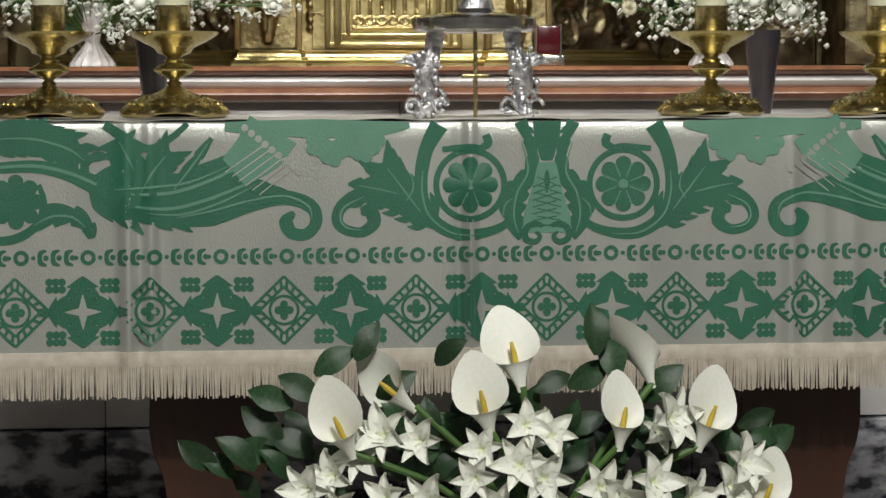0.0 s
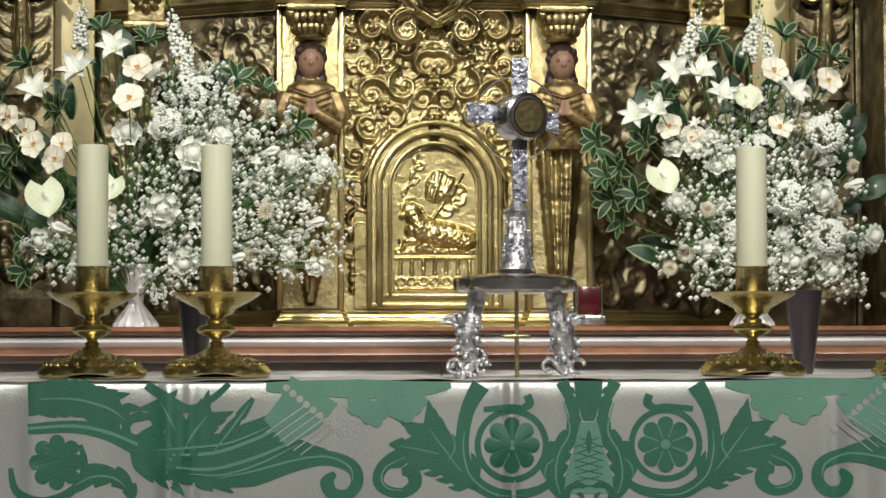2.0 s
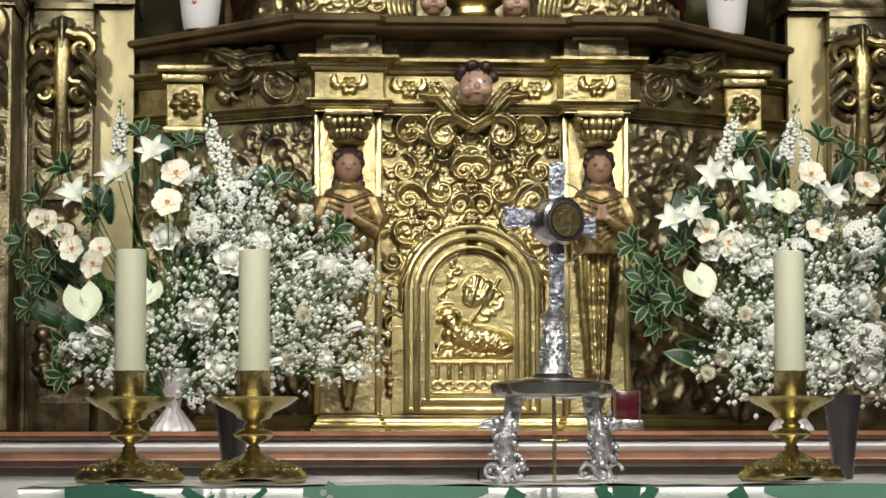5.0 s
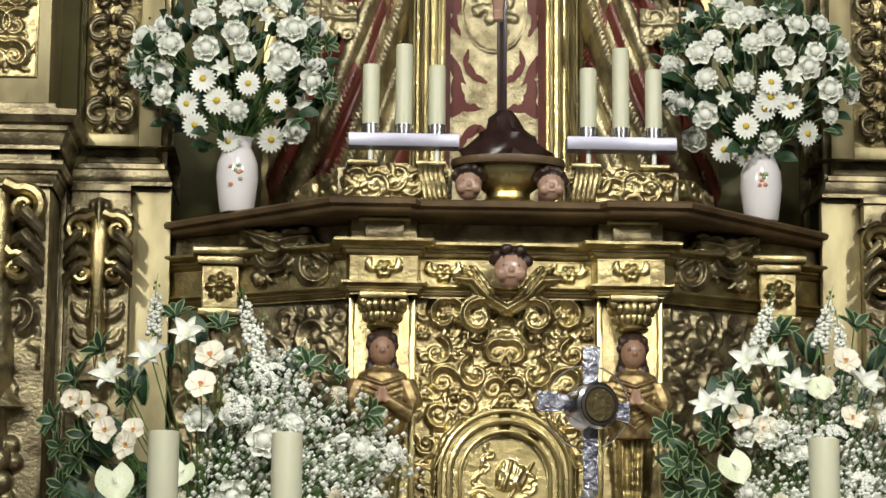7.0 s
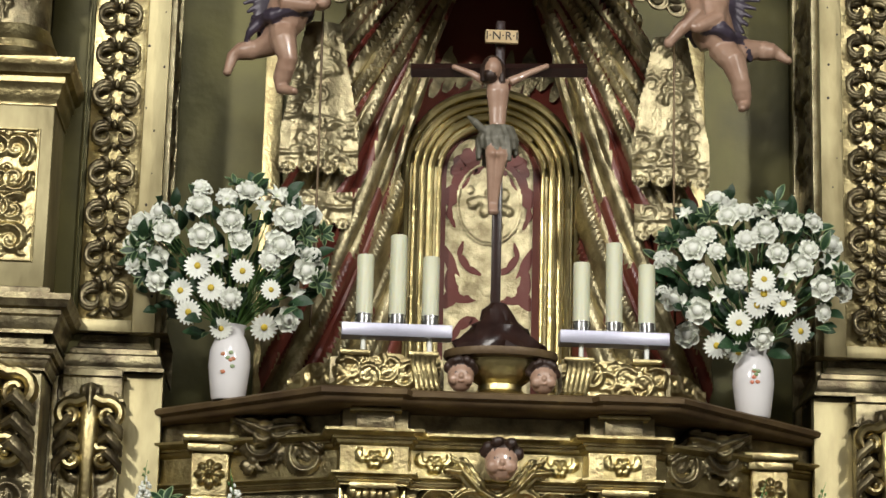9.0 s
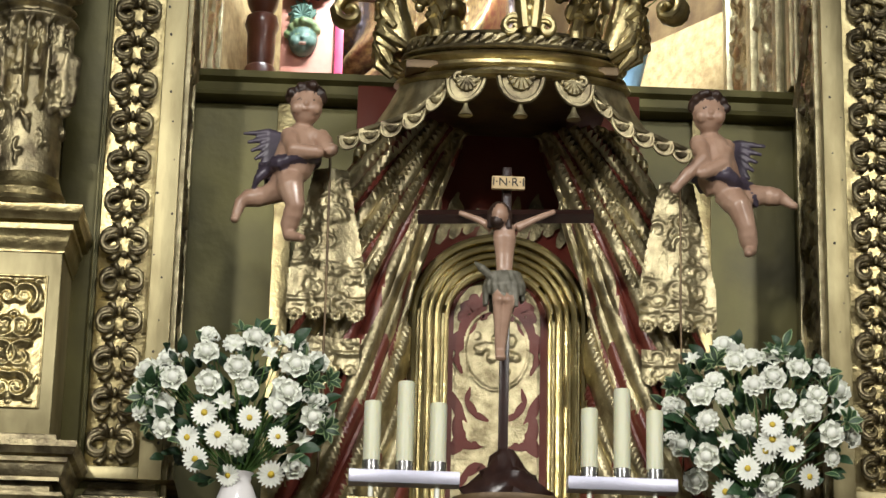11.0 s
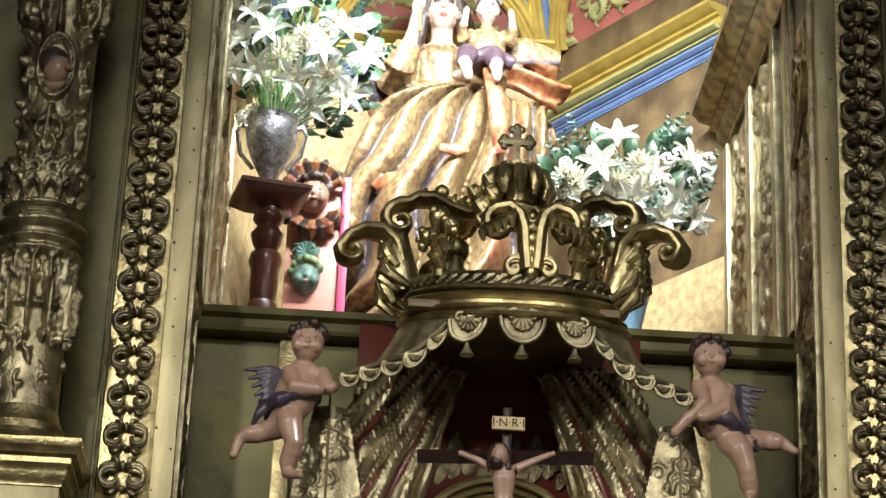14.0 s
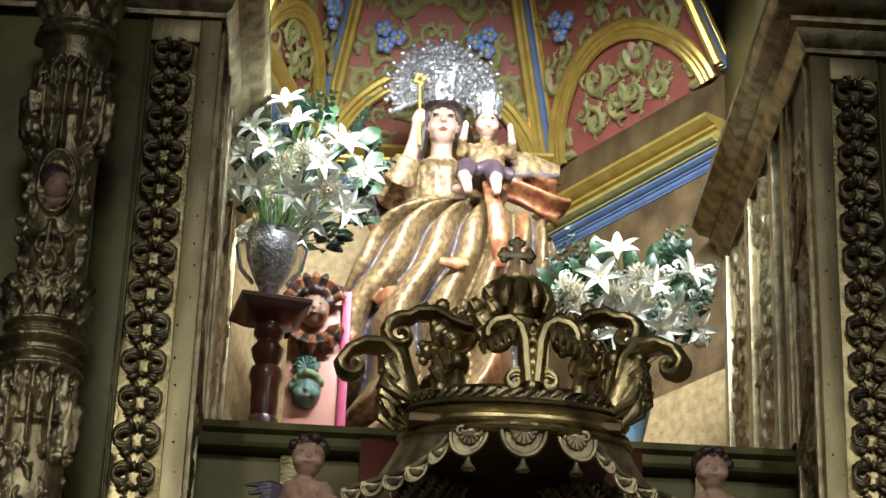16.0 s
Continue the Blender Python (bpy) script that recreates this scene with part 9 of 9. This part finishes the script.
def stems(parent, foot, ends, r=0.0025):
    bm = bmesh.new()
    for e in ends:
        e, f = V(e), V(foot)
        mid = f.lerp(e, 0.5) + V((0, 0, 0.25 * (e - f).length * 0.3))
        tube(bm, [f, mid, e], [r, r, r * 0.8], 5)
    tagged(part("stem", bm, STEM, parent, "thin green stems"), kind="stuff")


def haze(parent, name, c, rad, n, foot, rng, size=0.0070, label="cloud of tiny white blossoms on fine stalks"):
    """Baby's breath: tiny blossoms in loose sprays on fine stalks."""
    bm = bmesh.new()
    st = bmesh.new()
    sprays = []
    for k in range(n // 14):
        d = V((rng.gauss(0, 1), rng.gauss(0, 1), rng.gauss(0, 1))).normalized() * rng.random() ** 0.4
        q = V((c[0] + d.x * rad[0], c[1] + d.y * rad[1], c[2] + d.z * rad[2]))
        sprays.append(q)
        tube(st, [V(foot).lerp(q, 0.35), V(foot).lerp(q, 0.75) + V((0, 0, 0.02)), q], 0.0011, 3)
        for j in range(14):
            p = q + V((rng.gauss(0, 0.026), rng.gauss(0, 0.02), rng.gauss(0, 0.026)))
            s = size * rng.uniform(0.55, 1.25)
            vs = [bm.verts.new(p + V(o) * s) for o in ((1, 0, 0), (0, 1, 0), (-1, 0, 0), (0, -1, 0), (0, 0, 1), (0, 0, -1), (0.6, -0.6, 0.6))]
            for a, b, cc in ((0, 1, 4), (1, 2, 4), (2, 3, 4), (3, 6, 4), (6, 0, 4), (3, 0, 6), (1, 0, 5), (2, 1, 5), (3, 2, 5), (0, 3, 5)):
                bm.faces.new((vs[a], vs[b], vs[cc]))
            if j % 2 == 0:
                tube(st, [q, q.lerp(p, 0.5) + V((0, 0, -0.004)), p], 0.0008, 3)
    tagged(part(name, bm, PETAL, parent, label), kind="stuff")
    tagged(part("stalk_haze", st, STEM, parent, "fine green stalks"), kind="stuff")


def out_axis(p, c, rng, front=1.0):
    d = (V(p) - V(c))
    d = d.normalized() * 0.7 if d.length > 1e-6 else V((0, 0, 0))
    return d + V((rng.uniform(-0.25, 0.25), -front, rng.uniform(-0.1, 0.35)))


# arrangement on the floor before the altar
def floor_arrangement():
    rng = random.Random(101)
    t = thing("floor_arrangement", (0.60, 4.25, 0), "white calla lilies and star lilies with dark leaves before the altar", "flower arrangement")
    bm = bmesh.new(); lathe(bm, [(0.10, 0), (0.11, 0.01), (0.13, 0.20), (0.15, 0.27), (0.14, 0.27), (0.11, 0.2)], (0.60, 4.25, 0), 24)
    part("pot", bm, SMOKE, t, "plain dark pot")

    def P(x, y, dy=0.0):
        return V((0.421 + (x - 784) / 988, 4.25 + dy, 0.323 + (882 - y) / 988))
    foot = (0.60, 4.25, 0.22)
    ends = []
    for x, y, ln, ax, rl, dy in ((925, 690, 0.142, (-0.22, 0.10, 1), 0.1, -0.02), (865, 765, 0.135, (-0.25, -0.15, 1), -0.1, -0.05), (735, 725, 0.13, (-0.95, 0.05, 0.8), -0.5, 0.0), (620, 800, 0.135, (-0.4, -0.25, 0.9), -0.35, -0.05),
                                 (1165, 690, 0.13, (-0.30, 0.2, 1), 2.2, 0.0), (1095, 795, 0.125, (0.12, -0.1, 1), 0.5, -0.05), (1240, 800, 0.138, (0.35, -0.1, 1), 0.3, -0.04), (1350, 930, 0.12, (0.3, -0.3, 1), 0.2, -0.03)):
        p = P(x, y, dy)
        ob = put("calla_lily", t, p, ax, ln * 0.86, rl)
        sp = bmesh.new()
        m = V(ax).normalized()
        a = p + m * ln * 0.30 + V((0, -0.006, 0))
        tube(sp, [a, a + m * ln * 0.22, a + m * ln * 0.36], [0.005, 0.0055, 0.003], 8)
        part("spadix", sp, YELLOW, t, "yellow spadix of a calla")
        ends.append(p)
    bm = bmesh.new()
    for e in ends:
        tube(bm, [foot, V(foot).lerp(e, 0.6) + V((0, -0.01, 0.03)), e + V((0, 0, 0.01))], [0.006, 0.006, 0.007], 8)
    tagged(part("calla_stem", bm, STEM, t), kind="stuff")
    ends = []
    for x, y in ((680, 765), (745, 775), (925, 745), (975, 770), (590, 830), (640, 800), (545, 855), (850, 790), (835, 835), (915, 815), (960, 845), (1165, 770), (1150, 850), (1310, 820), (1290, 860), (1185, 740), (1060, 860), (680, 870),
                 (1090, 880), (760, 880), (700, 900), (880, 890), (1220, 880), (1000, 900), (600, 890)):
        p = P(x, y, rng.uniform(-0.07, 0.0))
        put("star_lily", t, p, out_axis(p, (0.60, 4.35, 0.32), rng, 1.0), rng.uniform(0.085, 0.11), rng.uniform(0, 6))
        ends.append(p)
    for x, y, w in ((590, 640, 1), (480, 700, -1), (530, 680, -1), (470, 760, -1), (380, 820, -1), (420, 800, -1), (700, 680, 1), (800, 620, 0), (990, 680, 1), (1050, 670, 0), (1370, 755, 1), (1385, 800, 1), (760, 740, 0), (1180, 690, 1),
                    (350, 800, -1), (1060, 590, 0), (900, 700, 0), (520, 790, -1), (430, 860, -1), (880, 720, 0), (1250, 760, 1), (650, 600, 0), (1100, 640, 0)):
        p = P(x, y, rng.uniform(0.0, 0.06))
        way = V((w * 0.8 + rng.uniform(-0.4, 0.4), rng.uniform(-0.2, 0.2), rng.uniform(0.0, 0.9)))
        leaf_at("leaf", t, p - way.normalized() * 0.04, way, rng.uniform(0.075, 0.105), rng)
        ends.append(p)
    for k in range(110):
        p = V((rng.uniform(0.10, 1.02), 4.25 + rng.uniform(0, 0.12), rng.uniform(0.20, 0.46)))
        leaf_at("leaf", t, p, (rng.uniform(-1, 1), rng.uniform(-0.4, 0.3), rng.uniform(-0.2, 0.9)), rng.uniform(0.06, 0.10), rng)


floor_arrangement()


def ledge_bouquet(s):
    rng = random.Random(200 + s)
    left = s < 0
    c = V((-0.21, 5.98, 1.50)) if left else V((1.27, 5.98, 1.50))
    foot = V((-0.285, 6.06, 1.20)) if left else V((1.30, 6.06, 1.20))
    name = "white orchids, roses, anthuriums and baby's breath with variegated leaves"
    v = thing("footed_vase", (foot.x, foot.y, 1.12), "small ribbed white footed vase on the marble ledge", "vase", "footed vases")
    bm = bmesh.new(); lathe(bm, [(0.056, 1.121), (0.056, 1.128), (0.040, 1.15), (0.018, 1.18), (0.02, 1.20), (0.045, 1.24), (0.055, 1.28), (0.05, 1.28), (0.03, 1.22)], (foot.x, foot.y, 0), 32, wob=lambda a, h: 1 + 0.05 * math.cos(16 * a))
    part("body", bm, CERAMIC, v)
    t = thing("ledge_bouquet", (foot.x, foot.y, 1.20), name, "bouquet", "ledge bouquets")
    if left:
        key = [("orchid", -.273, 1.757, .085), ("orchid", -.294, 1.68, .085), ("orchid", -.589, 1.635, .07), ("orchid", -.55, 1.605, .07), ("orchid", -.615, 1.645, .06), ("orchid", -.526, 1.567, .075), ("orchid", -.475, 1.53, .08), ("orchid", -.46, 1.57, .07),
               ("star_lily", -.42, 1.75, .10), ("star_lily", -.33, 1.806, .09), ("star_lily", -.52, 1.70, .09), ("star_lily", -.24, 1.74, .08), ("flower_spike", -.42, 1.84, .11), ("flower_spike", -.18, 1.82, .12), ("flower_spike", -.155, 1.76, .11),
               ("rose", -.14, 1.543, .062), ("rose", -.213, 1.413, .060), ("rose", -.30, 1.60, .055), ("anthurium", -.50, 1.444, .135), ("anthurium", -.335, 1.47, .09), ("tulip", .03, 1.55, .055), ("tulip", .14, 1.37, .055), ("tulip", -.43, 1.354, .06),
               ("tulip", -.36, 1.33, .055), ("tulip", -.05, 1.284, .05), ("rose", -.16, 1.28, .055), ("blossom_head", -.12, 1.70, .10), ("blossom_head", -.20, 1.62, .09)]
        sprig = [(-.547, 1.77), (-.364, 1.862), (-.25, 1.84), (-.61, 1.70), (-.66, 1.60), (-.60, 1.50), (-.63, 1.43), (-.03, 1.74), (.036, 1.72), (-.54, 1.34), (-.47, 1.66), (-.58, 1.56), (-.45, 1.44), (-.55, 1.26), (.12, 1.62), (-.64, 1.53)]
        hz = [((-0.06, 5.97, 1.50), (0.24, 0.10, 0.22), 1500), ((-0.15, 5.96, 1.32), (0.30, 0.10, 0.13), 1000), ((-0.12, 5.98, 1.66), (0.14, 0.08, 0.12), 420), ((-0.45, 5.95, 1.30), (0.12, 0.08, 0.08), 160), ((0.13, 5.97, 1.42), (0.12, 0.08, 0.18), 420)]
    else:
        key = [("star_lily", 1.073, 1.757, .09), ("star_lily", 1.143, 1.757, .09), ("star_lily", .974, 1.645, .085), ("orchid", 1.06, 1.62, .075), ("orchid", 1.12, 1.59, .08), ("orchid", 1.26, 1.69, .08), ("orchid", 1.32, 1.76, .08), ("orchid", 1.34, 1.62, .075),
               ("orchid", 1.47, 1.74, .08), ("anthurium", 1.038, 1.50, .12), ("anthurium", 1.25, 1.70, .09), ("flower_spike", 1.108, 1.83, .12), ("flower_spike", 1.262, 1.83, .12), ("flower_spike", 1.32, 1.80, .10), ("rose", 1.44, 1.45, .06), ("rose", 1.37, 1.286, .055),
               ("rose", 1.466, 1.265, .06), ("rose", 1.24, 1.36, .055), ("blossom_head", 1.445, 1.60, .12), ("blossom_head", 1.46, 1.34, .11), ("blossom_head", 1.36, 1.44, .11), ("tulip", 1.44, 1.53, .06), ("tulip", 1.20, 1.37, .055), ("star_lily", 1.19, 1.70, .08),
               ("star_lily", 1.36, 1.70, .09), ("star_lily", 1.03, 1.66, .08), ("blossom_head", 1.29, 1.56, .10), ("tulip", 1.5, 1.47, .055)]
        sprig = [(.88, 1.588), (.94, 1.518), (.953, 1.39), (1.43, 1.82), (.90, 1.50), (.98, 1.45), (1.36, 1.86), (1.0, 1.58), (1.48, 1.80), (.92, 1.44), (1.17, 1.84), (1.05, 1.70)]
        hz = [((1.36, 5.97, 1.50), (0.20, 0.10, 0.24), 1700), ((1.26, 5.96, 1.33), (0.26, 0.10, 0.14), 1000), ((1.46, 5.97, 1.30), (0.14, 0.08, 0.14), 460), ((1.16, 5.97, 1.48), (0.10, 0.08, 0.16), 300)]
    ends = []
    for kind, x, z, sz in key:
        p = V((x, 5.90 + rng.uniform(-0.03, 0.04), z))
        if kind == "flower_spike":
            put(kind, t, p, (rng.uniform(-0.3, 0.3), -0.15, 1), sz, rng.uniform(0, 6))
        elif kind == "tulip":
            put(kind, t, p, (0.9 if x > c.x - 0.1 else -0.9, -0.35, 0.25), sz, rng.uniform(0, 6))
        elif kind == "anthurium":
            put(kind, t, p, (rng.uniform(-0.3, 0.1), -1, 0.35), sz * 0.78, rng.uniform(-0.5, 0.5))
        else:
            put(kind, t, p, out_axis(p, c, rng), sz, rng.uniform(0, 6) if kind != "orchid" else rng.uniform(-0.5, 0.5) + math.pi)
        ends.append(p)
    for k in range(46):
        q, r, n = hz[k % len(hz)]
        a, f = rng.uniform(0, 6.28), math.sqrt(rng.random())
        p = V((q[0] + r[0] * f * math.cos(a), 5.905 + rng.uniform(-0.02, 0.05), q[2] + r[2] * f * math.sin(a)))
        put(rng.choice(("rose", "carnation", "star_lily", "blossom_head", "blossom_head", "chrysanthemum")), t, p, out_axis(p, c, rng), rng.uniform(0.030, 0.052), rng.uniform(0, 6))
        ends.append(p)
    for x, z in sprig:
        p = V((x, 5.95 + rng.uniform(-0.03, 0.04), z))
        put("leaf_sprig", t, p, out_axis(p, c, rng, 0.6), rng.uniform(0.085, 0.115), rng.uniform(0, 6))
        ends.append(p)
    for k in range(55):
        a, f = rng.uniform(0, 6.28), math.sqrt(rng.random())
        p = V((c.x - 0.06 * (1 if left else 0) + 0.32 * f * math.cos(a), 6.02 + rng.uniform(-0.03, 0.08), 1.50 + 0.30 * f * math.sin(a)))
        leaf_at("variegated_leaf" if k % 3 == 0 else "leaf", t, p, (p - foot) + V((rng.uniform(-0.2, 0.2), 0, rng.uniform(-0.1, 0.1))), rng.uniform(0.07, 0.12), rng)
    stems(t, foot, ends, 0.0022)
    for q, r, n in hz:
        haze(t, "baby_breath", q, r, n, foot, rng)


ledge_bouquet(-1)
ledge_bouquet(1)


def shelf_bouquet(s):
    rng = random.Random(300 + s)
    x = -0.231 if s < 0 else 1.192
    y = 6.30
    v = thing("porcelain_vase", (x, y, 2.19), "white porcelain vase with a small painted posy on the shelf", "vase", "porcelain vases")
    bm = bmesh.new(); lathe(bm, [(0.042, 2.191), (0.046, 2.196), (0.052, 2.24), (0.057, 2.285), (0.055, 2.325), (0.044, 2.355), (0.036, 2.37), (0.038, 2.385), (0.044, 2.395), (0.039, 2.395), (0.030, 2.37)], (x, y, 0), 36)
    part("body", bm, CERAMIC, v)
    for k in range(7):
        bm = bmesh.new()
        a = -math.pi / 2 + rng.uniform(-0.3, 0.35)
        z = 2.285 + rng.uniform(-0.03, 0.03)
        ball(bm, (x + 0.0565 * math.cos(a), y + 0.0565 * math.sin(a), z), 0.007, 7, 0, None, (1, 0.4, 0.8))
        part("painted_blossom", bm, POSY if k % 3 else LEAF_PALE, v)
    c = V((x - 0.012, y, 2.58))
    t = thing("shelf_bouquet", (x, y, 2.38), "white roses, carnations and daisies with dark green leaves", "bouquet", "shelf bouquets")
    foot = V((x, y, 2.37))
    ends = []
    used = []
    for k in range(40):
        for tries in range(60):
            a, f = rng.uniform(0, 6.28), rng.random() ** 0.45
            f *= 1.0 + 0.10 * math.sin(3 * a + s)
            q = V((c.x + 0.25 * f * math.cos(a), 0, c.z + 0.005 + 0.215 * f * math.sin(a)))
            if all((q - u).length > 0.056 for u in used):
                break
        used.append(q)
        low = q.z < c.z - 0.03
        kind = "daisy" if low and abs(q.x - c.x) < 0.15 and rng.random() < 0.75 else rng.choice(("rose", "carnation", "carnation", "rose", "star_lily"))
        p = V((q.x, y - 0.13 * (1 - f * f) - 0.03 + rng.uniform(-0.02, 0.02), q.z))
        put(kind, t, p, out_axis(p, c + V((0, 0.1, 0)), rng, 0.8), {"daisy": 0.064, "rose": 0.048, "carnation": 0.048, "star_lily": 0.056}[kind] * rng.uniform(0.85, 1.15), rng.uniform(0, 6))
        ends.append(p)
    for k in range(22):
        a = rng.uniform(-0.4, 3.5)
        p = V((c.x + 0.25 * math.cos(a) * rng.uniform(0.8, 1.05), y + rng.uniform(-0.1, 0.05), c.z + 0.22 * math.sin(a) * rng.uniform(0.7, 1.05)))
        put("leaf_sprig" if k % 2 else "blossom_head", t, p, out_axis(p, c, rng, 0.7), rng.uniform(0.07, 0.10) if k % 2 else rng.uniform(0.035, 0.05), rng.uniform(0, 6))
        ends.append(p)
    for k in range(190):
        a, f = rng.uniform(0, 6.28), math.sqrt(rng.random())
        p = V((c.x + 0.25 * f * math.cos(a), y + rng.uniform(-0.08, 0.06), c.z + 0.22 * f * math.sin(a)))
        leaf_at("variegated_leaf" if k % 6 == 0 else "leaf", t, p, (p - foot).normalized() + V((rng.uniform(-0.8, 0.8), rng.uniform(-0.9, 0.2), rng.uniform(-0.8, 0.5))), rng.uniform(0.035, 0.07), rng)
    stems(t, foot, ends, 0.002)


shelf_bouquet(-1)
shelf_bouquet(1)


def chapel_bouquet(s):
    rng = random.Random(400 + s)
    if s < 0:
        c, foot, rx, rz = V((-0.17, 7.32, 4.87)), V((-0.265, 7.15, 4.55)), 0.26, 0.27
        lilies = [(-.33, 4.78), (-.20, 4.76), (-.10, 4.80), (-.40, 4.80), (-.15, 4.68), (-.36, 5.0), (-.21, 5.02), (-.30, 4.93), (-.05, 4.97), (-.12, 4.87), (-.03, 4.72), (-.25, 5.10), (0.03, 4.86), (-.38, 4.90)]
    else:
        c, foot, rx, rz = V((0.98, 7.52, 4.58)), V((0.985, 7.6, 4.36)), 0.28, 0.20
        lilies = [(.93, 4.70), (.87, 4.60), (1.04, 4.58), (1.13, 4.50), (1.20, 4.44), (.98, 4.48), (1.17, 4.63), (.84, 4.47), (1.08, 4.42), (.92, 4.40)]
    t = thing("chapel_bouquet", tuple(foot), "white lilies and chrysanthemums with eucalyptus in the lit chapel", "bouquet", "chapel bouquets")
    ends = []
    for x, z in lilies:
        p = V((x, c.y - 0.10 + rng.uniform(-0.03, 0.03), z))
        put("lily", t, p, out_axis(p, c, rng, 0.8), rng.uniform(0.125, 0.155), rng.uniform(0, 6))
        ends.append(p)
    for k in range(5):
        p = V((c.x + rng.uniform(-rx, rx) * 0.8, c.y - 0.08, c.z + rng.uniform(-rz, rz * 0.3)))
        put("chrysanthemum", t, p, out_axis(p, c, rng), 0.125, 0)
        ends.append(p)
    for k in range(30):
        p = V((c.x + rng.uniform(-rx, rx), c.y - 0.06, c.z + rng.uniform(-rz, rz * 0.5)))
        put("blossom_head", t, p, out_axis(p, c, rng), rng.uniform(0.05, 0.08), 0)
        ends.append(p)
    for k in range(26):
        a = rng.uniform(0, 6.28)
        p = V((c.x + rx * 0.85 * math.cos(a), c.y + rng.uniform(-0.08, 0.08), c.z + rz * 0.85 * math.sin(a)))
        put("eucalyptus_sprig", t, p, (p - foot) + V((0, -0.05, 0.05)), rng.uniform(0.10, 0.15), rng.uniform(0, 6))
        ends.append(p)
    for k in range(90):
        a, f = rng.uniform(0, 6.28), math.sqrt(rng.random())
        p = V((c.x + rx * f * math.cos(a), c.y + rng.uniform(-0.03, 0.1), c.z + rz * f * math.sin(a)))
        leaf_at("leaf", t, p, p - foot + V((0, -0.05, 0)), rng.uniform(0.07, 0.12), rng)
    stems(t, foot + V((0, 0.05, -0.04)), ends, 0.0022)


chapel_bouquet(-1)
chapel_bouquet(1)
